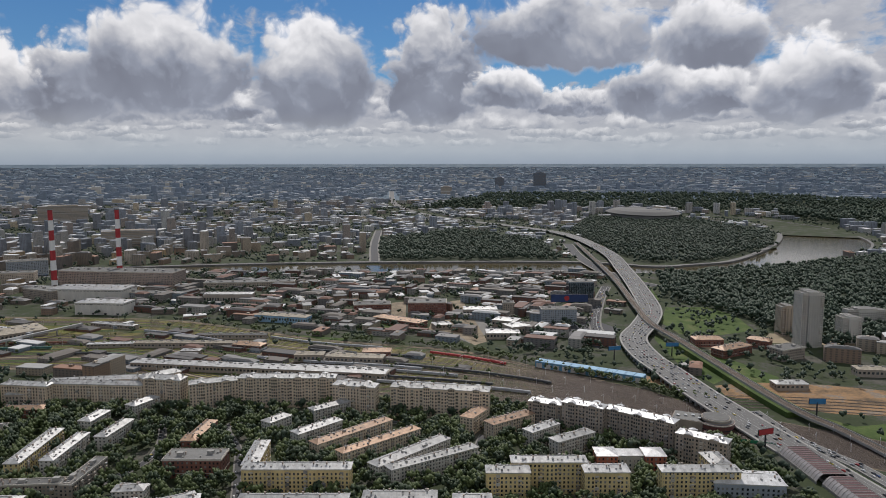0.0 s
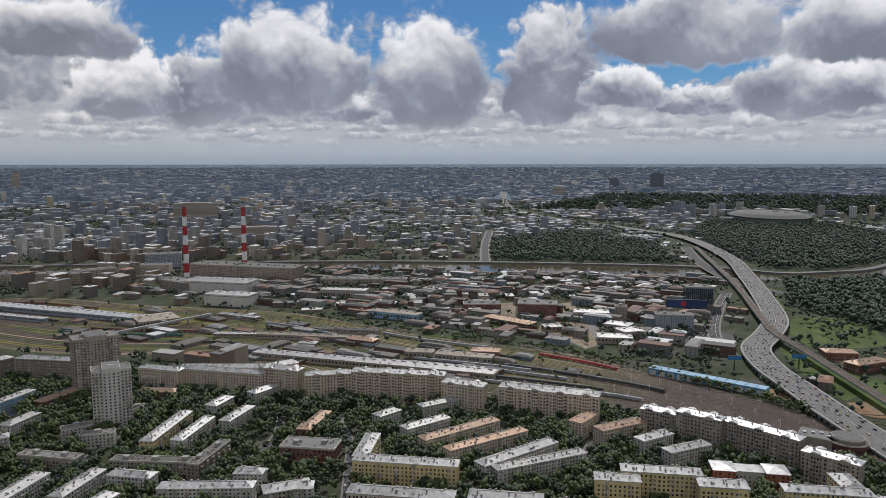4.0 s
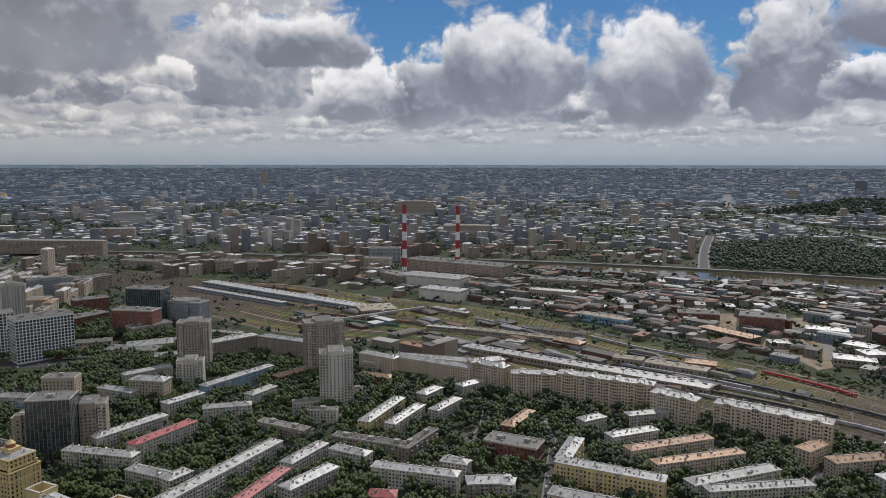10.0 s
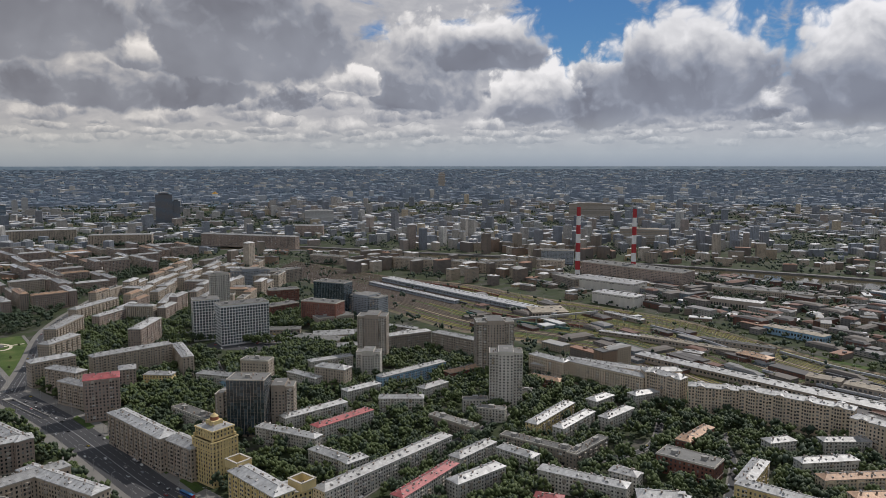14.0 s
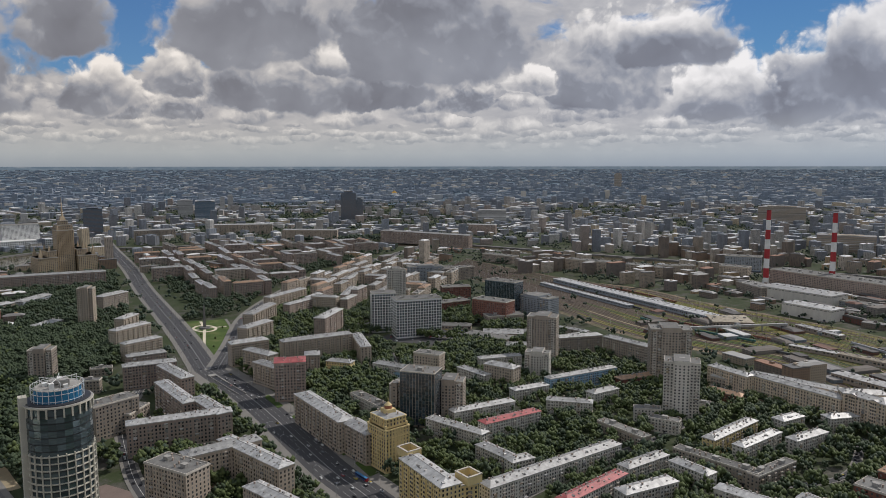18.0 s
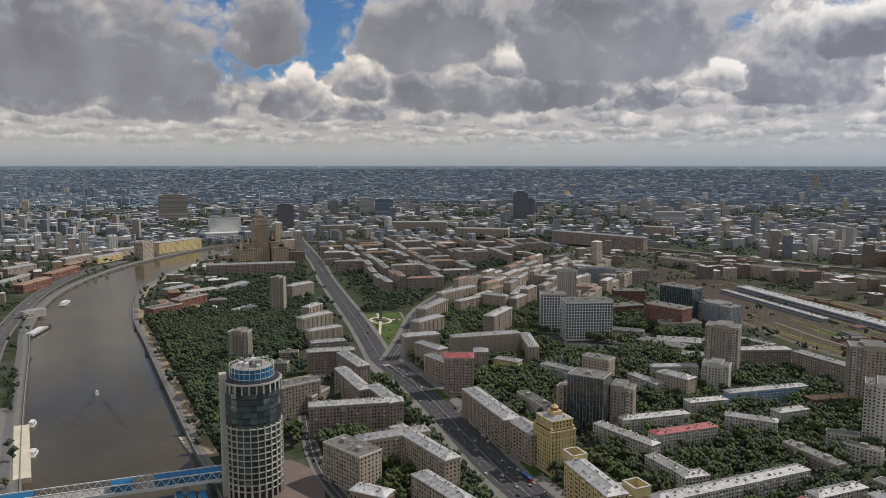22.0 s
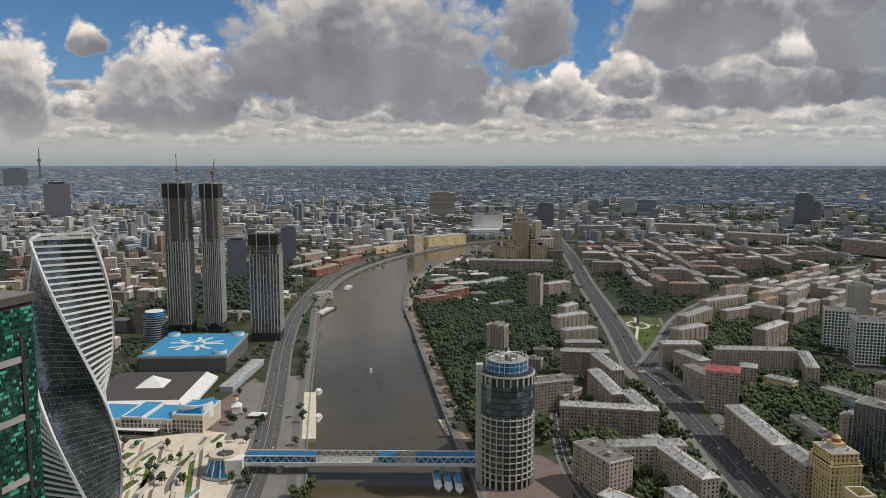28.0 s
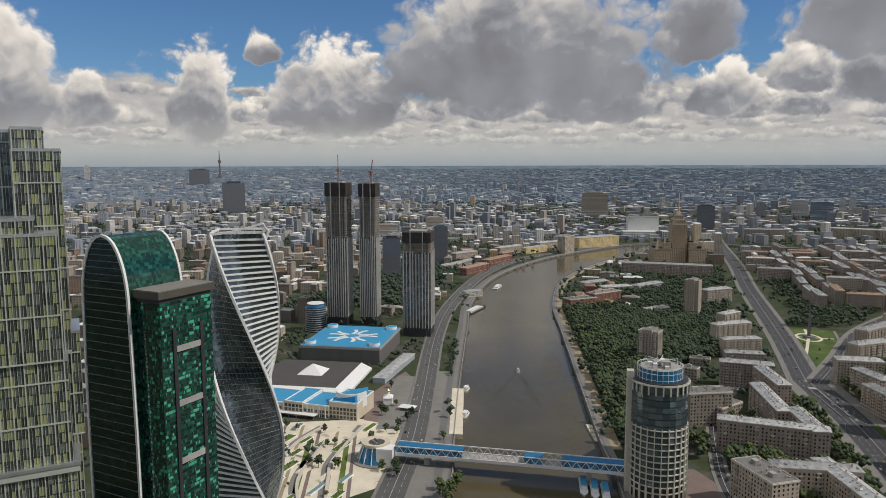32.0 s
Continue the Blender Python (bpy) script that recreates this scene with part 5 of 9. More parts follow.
# avenue, river side
stalin(-569, 159, 48, 24, 34, 24, tone=1, flat=1)
stalin(-587, 202, 66, 16, 32, 90, tone=1)
stalin(-560, 220, 92, 15, 32, 11, tone=1)
stalin(-474, 203, 65, 15, 30, 13, tone=1)
stalin(-507, 157, 31, 15, 22, 42, tone=4, roof=1)
stalin(-683, 196, 95, 15, 32, 78, tone=4)
stalin(-699, 231, 66, 15, 32, 4, tone=4)
stalin(-766, 216, 93, 15, 32, 2, tone=4)
stalin(-905, 226, 61, 15, 30, 80, tone=4)
stalin(-845, 239, 74, 15, 32, 5, tone=4)
brick_house(-764, 152, 47, 22, 36, 106, tone=3, flat=1)
brick_house(-769, 174, 37, 14, 20, 135, tone=3, flat=1)
tower_block(-1001, 123, 28, 20, 44, 64, tone=3)
stalin(-968, 238, 48, 14, 26, 87, tone=4)
stalin(-1051, 253, 56, 14, 26, 105, tone=1, bays=1)
stalin(-1122, 255, 63, 16, 32, 117, tone=1, bays=1)
stalin(-1193, 267, 41, 16, 34, 134, tone=1, bays=1)
brick_house(-993, 188, 26, 12, 10, 77, tone=3, flat=1)
brick_house(-922, 162, 23, 12, 16, 64, tone=3, flat=1)
stalin(-1448, 300, 63, 18, 30, 124, tone=3)
tower_block(-1329, 235, 25, 20, 64, 64, tone=1)
stalin(-1780, 251, 210, 18, 32, 80, tone=4)
# quarters between the two avenues: houses stand round leafy courts
def court_block(x, y, L, W, ang, h, tone, skip=()):
    """Four houses round a court; skip names the sides left open."""
    c, s = math.cos(radians(ang)), math.sin(radians(ang))
    for side, (u, v, span, turn) in enumerate(((0, -W / 2, L, 0), (L / 2, 0, W - 22, 90), (0, W / 2, L, 0), (-L / 2, 0, W - 22, 90))):
        if side in skip or span < 18:
            continue
        cuts = 1 if span < 70 else 2
        for k in range(cuts):
            w = (k + 0.5) / cuts * span - span / 2
            uu, vv = (u + w, v) if side % 2 == 0 else (u, v + w)
            px, py = x + uu * c - vv * s, y + uu * s + vv * c
            if taken(px, py) == 0:
                stalin(px, py, span / cuts - 1.5 * (cuts - 1), 14.5, h + rnd.choice((-4, 0, 0, 3.4, 6)), ang + turn, tone=tone if rnd.random() < 0.7 else rnd.choice((1, 3, 4)), roof=rnd.choice((0, 0, 0, 1, 2)), flat=rnd.random() < 0.15)


def between(x, y, poly):
    return bool(in_poly(np.array([x]), np.array([y]), poly)[0])


WEDGE = [(-1300, 420), (-1640, 448), (-1930, 492), (-2190, 528), (-2330, 690), (-2120, 1100), (-1880, 1170), (-1720, 930), (-1600, 765), (-1445, 612), (-1260, 465)]
NORTH_SIDE = [(-1270, 560), (-1400, 680), (-1550, 830), (-1650, 990), (-1660, 1090), (-1480, 1080), (-1310, 990), (-1190, 800), (-1090, 640)]
for poly, ang, stepu, stepv, tone in ((WEDGE, 172, 186, 122, 4), (NORTH_SIDE, 128, 132, 104, 1)):
    c, s = math.cos(radians(ang)), math.sin(radians(ang))
    ox, oy = poly[0]
    for i in range(-12, 13):
        for j in range(-12, 13):
            u, v = i * stepu + (j % 2) * 30, j * stepv
            px, py = ox + u * c - v * s, oy + u * s + v * c
            if between(px, py, poly):
                court_block(px, py, stepu - rnd.uniform(30, 46), stepv - rnd.uniform(30, 40), ang + rnd.uniform(-3, 3), rnd.choice((25, 28, 28, 31)), tone, skip=rnd.choice(((), (1,), (3,), (0,), (1, 3))))
stalin(-2702, 715, 139, 24, 40, 85, tone=1, bays=1)
stalin(-2747, 1062, 231, 26, 40, 64, tone=1, bays=1)
stalin(-2369, 1169, 201, 26, 40, 50, tone=1, bays=1)
stalin(-2021, 1433, 365, 26, 40, 21, tone=4)
stalin(-2162, 1812, 109, 26, 40, 36, tone=4)
# office blocks by the station
tower_block(-990, 617, 40, 30, 64, 64, tone=0, grid=1)
tower_block(-931, 643, 74, 34, 62, 71, tone=0, grid=1)
tower_block(-985, 618, 37, 18, 44, 49, tone=0, grid=1)
tower_block(-1133, 736, 34, 22, 76, 64, tone=0)
tower_block(-1342, 951, 82, 24, 40, 64, tone=6)
tower_block(-983, 876, 65, 30, 60, 15, tone=6, glass=1)
brick_house(-929, 804, 68, 30, 40, 17, tone=0, flat=1)
tower_block(-927, 907, 75, 30, 36, 7, tone=6)
brick_house(-1155, 896, 59, 26, 24, 64, tone=0, flat=1)
brick_house(-1049, 808, 60, 26, 20, 85, tone=0, flat=1)
brick_house(-905, 806, 64, 26, 18, 71, tone=3, flat=1)
brick_house(-1337, 1037, 94, 26, 30, 87, tone=3, flat=1)
shed(-834, 743, 63, 34, 10, 50)
shed(-826, 779, 67, 20, 8, 51)
shed(-930, 721, 54, 24, 7, 46)
shed(-752, 819, 53, 16, 10, 86)
# railway sheds and platforms
shed(-905, 1160, 535, 30, 9, -11, tone=8)
shed(-1010, 1120, 300, 14, 7, -11, tone=8)
shed(-242, 909, 346, 22, 9, -9)
shed(-191, 913, 208, 18, 7, -7)
shed(-379, 1040, 153, 16, 8, 0)
shed(-322, 1093, 96, 14, 7, 0)
shed(-487, 1042, 79, 12, 6, 5)
shed(-673, 1116, 66, 60, 10, 44)
shed(-120, 960, 80, 22, 9, -8)
shed(-99, 889, 60, 26, 8, -14)
shed(-184, 967, 40, 20, 10, 0)
brick_house(-93, 985, 39, 20, 10, 0, tone=0)
brick_house(-283, 1025, 46, 20, 9, -16, tone=0)
shed(-359, 998, 27, 14, 7, 0)
shed(-545, 1167, 85, 14, 7, -17)
shed(-275, 1212, 97, 24, 12, -16, tone=5)
shed(-416, 1377, 93, 26, 20, 0)
brick_house(-423, 1554, 193, 30, 14, 5, tone=1, flat=1)
shed(-337, 1457, 37, 26, 10, 0)
brick_house(-28, 1275, 68, 40, 24, 0, tone=0, flat=1)
brick_house(-131, 1304, 68, 30, 14, 9, tone=0, flat=1)
brick_house(-73, 1190, 95, 26, 10, -33, tone=0)
tower_block(265, 1372, 48, 30, 44, 0, tone=6, glass=1)
brick_house(194, 1190, 59, 24, 28, 0, tone=6, flat=1)
shed(93, 1098, 52, 30, 10, 0)
shed(106, 1176, 40, 30, 12, -25)
shed(118, 1126, 36, 30, 14, 26)
brick_house(116, 1256, 20, 20, 26, 0, tone=3, flat=1)
shed(66, 1260, 60, 30, 14, 0)
shed(-2, 1162, 29, 24, 8, 17)
tower_block(542, 1046, 32, 26, 80, 0, tone=0)
tower_block(540, 1111, 23, 20, 46, 0, tone=1)
tower_block(615, 1067, 29, 22, 38, 0, tone=0)
tower_block(694, 1162, 63, 18, 30, 0, tone=0)
brick_house(478, 976, 44, 26, 16, 25, tone=3, flat=1)
brick_house(393, 1045, 42, 22, 12, 0, tone=0)
brick_house(410, 995, 61, 22, 12, 31, tone=0)
brick_house(468, 1038, 32, 18, 12, -40, tone=0)
shed(417, 839, 39, 18, 8, 0)
shed(548, 892, 42, 20, 10, -7)
# power station
brick_house(-713, 1578, 267, 60, 36, -7, tone=4, flat=1)
shed(-705, 1425, 152, 60, 24, -4, tone=7)
shed(-616, 1287, 93, 40, 22, -6, tone=7)
brick_house(-799, 1424, 87, 40, 22, -26, tone=3, flat=1)
brick_house(-601, 1427, 74, 26, 14, -9, tone=6, flat=1)
brick_house(-1022, 1748, 89, 40, 36, 28, tone=6, flat=1)
brick_house(-951, 1592, 67, 30, 30, 15, tone=1, flat=1)
brick_house(-1127, 1461, 149, 30, 24, 10, tone=1, flat=1)
brick_house(-1240, 1392, 116, 30, 30, 13, tone=1, flat=1)
brick_house(-1049, 1508, 73, 30, 28, 53, tone=1, flat=1)
brick_house(-1510, 1331, 110, 30, 22, 9, tone=3, flat=1)
# river bank of the business district
brick_house(-2372, -32, 132, 16, 20, 141, tone=1)
brick_house(-2238, 14, 60, 26, 52, 151, tone=1, flat=1)
brick_house(-2425, 111, 173, 40, 34, 130, tone=2)
t = thing("round_office", "round grey banded office building with blue roof drum", "office building", -1108, -396, 0, 0)
mark(-1108, -396, 40, 40, 0)
part("drum", Geo().cyl(0, 0, 17, 17, 0, 40, 28), MAT["dark_pane"], t)
for k in range(11):
    part("floor_ring", Geo().cyl(0, 0, 17.5, 17.5, 1.9 + 3.6 * k, 3.0 + 3.6 * k, 28), MAT["wall"][6], t)
part("roof_drum", Geo().cyl(0, 0, 13.5, 13.5, 40, 46, 24), MAT["blue_paint"], t, "blue glazed roof drum")
part("roof", Geo().cyl(0, 0, 14.2, 13.0, 46, 47, 24), MAT["white"], t)
# works and houses along the bend
brick_house(-1972, -176, 130, 22, 16, 156, tone=0)
brick_house(-1890, -262, 110, 18, 14, 160, tone=3)
brick_house(-2095, -160, 60, 18, 16, 152, tone=0)
brick_house(-2228, -82, 110, 18, 18, 146, tone=2)
brick_house(-1783, -215, 108, 20, 18, 155, tone=0)
brick_house(-2195, -159, 109, 22, 22, 145, tone=3)
brick_house(-2014, -273, 92, 22, 24, 145, tone=4)
brick_house(-1835, -284, 71, 20, 14, 149, tone=3)
brick_house(-1364, 37, 61, 24, 20, 123, tone=0, flat=1)
brick_house(-1407, 83, 72, 22, 26, 133, tone=0, flat=1)
brick_house(-1560, 117, 70, 22, 12, 113, tone=3)
brick_house(-1615, 74, 71, 22, 12, 131, tone=3)
brick_house(-1602, 187, 85, 22, 12, 136, tone=6)
brick_house(-1339, 174, 50, 22, 10, 129, tone=3)
shed(-1298, 64, 47, 14, 6, 100, tone=5)
shed(-1290, 119, 40, 14, 6, 118)
walkup(-1456, -180, 40, 14, 12, 128)
# low station sheds
shed(-710, 807, 50, 14, 6, 11)
shed(-833, 713, 76, 30, 9, 20)
shed(-764, 717, 49, 22, 8, 52)
shed(-795, 853, 64, 12, 7, 13)


# ---- landmarks ----
def twisted_tower():
    """Twisted glass tower: a square plan that turns as it rises, white ribs up its corners and white bands on alternate faces."""
    x, y, top, side, base_turn, twist = -470, -222, 224, 36.0, TWIST0, TWIST
    t = thing("twisted_tower", "twisted glass office tower with white spiral ribs", "skyscraper", x, y, 0, 0)
    mark(x, y, 40, 40, 0)
    n, per = 58, 10

    def corner(k, z):
        a = radians(base_turn + twist * z / top + 90 * k)
        r = side * 0.7071 * (1.0 - 0.0002 * z)
        return Vector((r * math.cos(a), r * math.sin(a), z))

    def rim(k, u):
        # the crown: two opposite corners run higher
        return top + (9.0 * (abs(2 * u - 1) ** 2) if k % 2 == 0 else 9.0 * (1 - (1 - u if k == 1 else u)) * 0.6)

    for k in range(4):
        glassy, bands, mull = Geo(), Geo(), Geo()
        for f in range(n):
            z0, z1 = top * f / n, top * (f + 1) / n
            a0, b0, a1, b1 = corner(k, z0), corner(k + 1, z0), corner(k, z1), corner(k + 1, z1)
            for i in range(per):
                u0, u1 = i / per, (i + 1) / per
                glassy.quad(a0.lerp(b0, u0), a0.lerp(b0, u1), a1.lerp(b1, u1), a1.lerp(b1, u0))
            if k % 2 == 0:
                out = ((a0 + b0) / 2)
                out.z = 0
                out = out.normalized() * 0.5
                bands.beam(a0 + out, b0 + out, 0.8, 1.25)
            else:
                out = ((a0 + b0) / 2)
                out.z = 0
                out = out.normalized() * 0.15
                mull.beam(a0 + out, b0 + out, 0.14, 0.2)
                if f % 2 == 0:
                    for i in range(1, 14):
                        mull.beam(a0.lerp(b0, i / 14) + out, corner(k, z1 + top / n).lerp(corner(k + 1, z1 + top / n), i / 14) + out, 0.06)
        part("glass_face", glassy, TOWER_GLASS, t, "dark reflecting glass face")
        if k % 2 == 0:
            part("white_band", bands, MAT["white"], t, "stacked white floor bands", kind="stuff")
        else:
            part("mullion", mull, MAT["steel"], t, kind="stuff")
        rib = Geo()
        for f in range(n):
            a, b = corner(k, top * f / n), corner(k, top * (f + 1) / n)
            o = Vector((a.x, a.y, 0)).normalized() * 0.3
            rib.beam(a + o, b + o, 1.7, 1.7)
        part("corner_rib", rib, MAT["white"], t, "white spiral corner rib")
    part("roof", Geo().add([corner(k, top - 1) for k in range(4)], [(0, 1, 2, 3)]), MAT["concrete"], t)
    crown = Geo()
    for k in range(4):
        for i in range(12):
            u0, u1 = i / 12, (i + 1) / 12
            a, b = corner(k, top), corner(k + 1, top)
            p, q = a.lerp(b, u0), a.lerp(b, u1)
            lift = lambda u: (7.0 * u ** 1.5 if k == CROWN_K else (7.0 * (1 - u) ** 1.5 if k == (CROWN_K + 1) % 4 else 0.6))
            pu, qu = p + Vector((0, 0, lift(u0))), q + Vector((0, 0, lift(u1)))
            crown.beam(pu, qu, 1.4, 1.4)
            if i % 2 == 0:
                crown.beam(p, pu, 0.35)
    part("crown", crown, MAT["white"], t, "white curved crown rail")
    deck = Geo()
    for i in range(9):
        u = (i + 0.5) / 9
        deck.beam(corner(0, top - 3).lerp(corner(1, top - 3), u), corner(3, top - 3).lerp(corner(2, top - 3), u), 0.6, 0.8)
    part("roof_beams", deck, MAT["white"], t, kind="stuff")


TWIST0, TWIST, CROWN_K = 171.0, -198.0, 0
TOWER_GLASS = glass("tower_glass", (0.125, 0.155, 0.17), 0.03, metal=0.75, vary=0.25)
GREEN_GLASS = glass("green_glass", (0.010, 0.072, 0.048), 0.07, metal=0.25, vary=0.75, lit=(0.09, 0.50, 0.33), share=0.15)
GREEN_LINE = surface("grey_green_metal", (0.13, 0.18, 0.165), 0.4, 0.3, vary=0.1)
BRONZE = surface("bronze_metal", (0.10, 0.092, 0.075), 0.5, 0.2, vary=0.2)
VAULT_GLASS = glass("vault_glass", (0.012, 0.062, 0.042), 0.08, metal=0.25, vary=0.6)
DARK_GREEN = glass("dark_green_glass", (0.008, 0.022, 0.018), 0.08, metal=0.3, vary=0.5)
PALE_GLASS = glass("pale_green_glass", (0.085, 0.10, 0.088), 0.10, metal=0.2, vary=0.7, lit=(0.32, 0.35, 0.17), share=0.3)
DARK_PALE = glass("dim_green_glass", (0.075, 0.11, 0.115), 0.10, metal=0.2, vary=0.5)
FRAME_METAL = surface("pale_frame_metal", (0.44, 0.46, 0.41), 0.45, 0.2, vary=0.12)


def face(g, fr, a, b, z0, z1, nu, nv, out, w=0.25, fw=None):
    """A curtain wall between plan points a and b: panes in g, frame bars in fr."""
    a, b, o = Vector((*a, 0)), Vector((*b, 0)), Vector((*out, 0))
    for i in range(nu):
        for j in range(nv):
            p, q = a.lerp(b, (i + 0.04) / nu), a.lerp(b, (i + 0.96) / nu)
            zl, zh = z0 + (z1 - z0) * (j + 0.06) / nv, z0 + (z1 - z0) * (j + 0.94) / nv
            g.quad((p.x, p.y, zl), (q.x, q.y, zl), (q.x, q.y, zh), (p.x, p.y, zh))
    if fr is not None:
        for i in range(nu + 1):
            p = a.lerp(b, i / nu) + o * 0.1
            fr.beam((p.x, p.y, z0), (p.x, p.y, z1), w)
        for j in range(nv + 1):
            z = z0 + (z1 - z0) * j / nv
            p, q = a + o * 0.1, b + o * 0.1
            fr.beam((p.x, p.y, z), (q.x, q.y, z), fw or w)


def runs(g, a, b, z0, z1, nv, seed):
    """Rows of reflecting panes of uneven length between plan points a and b."""
    r = random.Random(seed)
    a, b = Vector((*a, 0)), Vector((*b, 0))
    for j in range(nv):
        zl, zh = z0 + (z1 - z0) * (j + 0.12) / nv, z0 + (z1 - z0) * (j + 0.88) / nv
        u = 0.0
        while u < 0.995:
            e = min(1.0, u + r.choice((0.015, 0.025, 0.035, 0.05, 0.09)))
            p, q = a.lerp(b, u + 0.002), a.lerp(b, e - 0.002)
            g.quad((p.x, p.y, zl), (q.x, q.y, zl), (q.x, q.y, zh), (p.x, p.y, zh))
            u = e


def green_tower():
    """Dark green glass tower: a tall back slab with an arched end, a flat-topped block before it."""
    t = thing("green_tower", "dark green glass tower with arched white-edged slab", "skyscraper", -335, -218, 0, 163)
    mark(-335, -218, 70, 60, 163)
    # local x runs along the slab away from the eye, y across it
    L, W, top = 34.0, 31.0, 236.0

    def edge(z, s):
        # the slab bellies out below the top and leans in again to an arch
        u = z / top
        bulge = 4.0 * math.sin(math.pi * min(u * 1.05, 1.0))
        end = max(0.0, (u - 0.86) / 0.14)
        return s * (W / 2 + bulge * 0.5) * math.sqrt(max(0.0, 1 - end ** 2.2))

    n = 104
    pace = random.Random(8)
    g, shell, rim = Geo(), Geo(), Geo()
    zs = [top * (1 - (1 - i / n) ** 1.25) for i in range(n + 1)]
    for x0, col in ((-L / 2, -1), (L / 2, 1)):
        for i in range(n):
            for j in range(8):
                u0, u1 = j / 8, (j + 1) / 8
                a = lambda z, u: (x0, edge(z, -1) + (edge(z, 1) - edge(z, -1)) * u, z)
                g.quad(a(zs[i], u0), a(zs[i], u1), a(zs[i + 1], u1), a(zs[i + 1], u0))
    part("end_glass", g, DARK_GREEN, t, "dark banded end wall of glass")
    bands = Geo()
    for i in range(0, n, 1):
        z = zs[i]
        if edge(z, 1) > 1 and i % 2 == 0:
            bands.box(-L / 2 - 0.35, -L / 2 - 0.05, edge(z, -1), edge(z, 1), z - 0.18, z + 0.18)
    part("floor_band", bands, GREEN_LINE, t, "thin grey-green floor lines", kind="stuff")
    for s in (-1, 1):
        for i in range(n):
            cuts = [0.0]
            while cuts[-1] < 1.0:
                cuts.append(min(1.0, cuts[-1] + pace.choice((0.015, 0.025, 0.035, 0.05, 0.08))))
            for u0, u1 in zip(cuts, cuts[1:]):
                x0, x1 = -L / 2 + L * u0, -L / 2 + L * u1
                shell.quad((x0, edge(zs[i], s), zs[i]), (x1, edge(zs[i], s), zs[i]), (x1, edge(zs[i + 1], s), zs[i + 1]), (x0, edge(zs[i + 1], s), zs[i + 1]))
            for x0 in (-L / 2, L / 2):
                rim.beam((x0, edge(zs[i], s), zs[i]), (x0, edge(zs[i + 1], s), zs[i + 1]), 1.3)
    part("curved_glass", shell, VAULT_GLASS, t, "curved green glass side and vault")
    part("white_rim", rim, MAT["white"], t, "white curved edge rail", kind="stuff")
    # the block before it
    x0, x1, y0, y1, h = -L / 2 + 4, L / 2 + 4, -W / 2 - 17, -W / 2 + 3, 207.0
    b = part("front_block", Geo().box(x0, x1, y0, y1, 0, h), MAT["dark_metal"], t)
    g, fr = Geo(), Geo()
    runs(g, (x0, y0 - 0.15), (x1, y0 - 0.15), 2, h - 3, 104, 1)
    runs(g, (x0 - 0.15, y1), (x0 - 0.15, y0), 2, h - 3, 104, 2)
    runs(g, (x1 + 0.15, y0), (x1 + 0.15, y1), 2, h - 3, 104, 3)
    part("block_glass", g, GREEN_GLASS, b, "patchy green reflecting panes")
    part("roof_slab", Geo().box(x0 - 1.5, x1 + 1.5, y0 - 1.5, y1 + 1, h - 1, h + 2.6), BRONZE, b)
    part("roof_deck", Geo().box(x0 - 1, x1 + 1, y0 - 1, y1 + 0.6, h + 2.6, h + 3.0), MAT["paving"], b)
    for z in (120, 150, 178):
        part("grey_band", Geo().box(x0 + 9.2, x1 - 9, y0 - 0.7, y0 - 0.1, z, z + 3.0), MAT["concrete"], b)
    g = Geo()
    for u, w in ((x0 + 7, 2.2), (x1 - 9, 2.2)):
        g.box(u, u + w, y0 - 0.8, y0 - 0.1, 2, 190)
    part("dark_fin", g, MAT["dark_metal"], b)


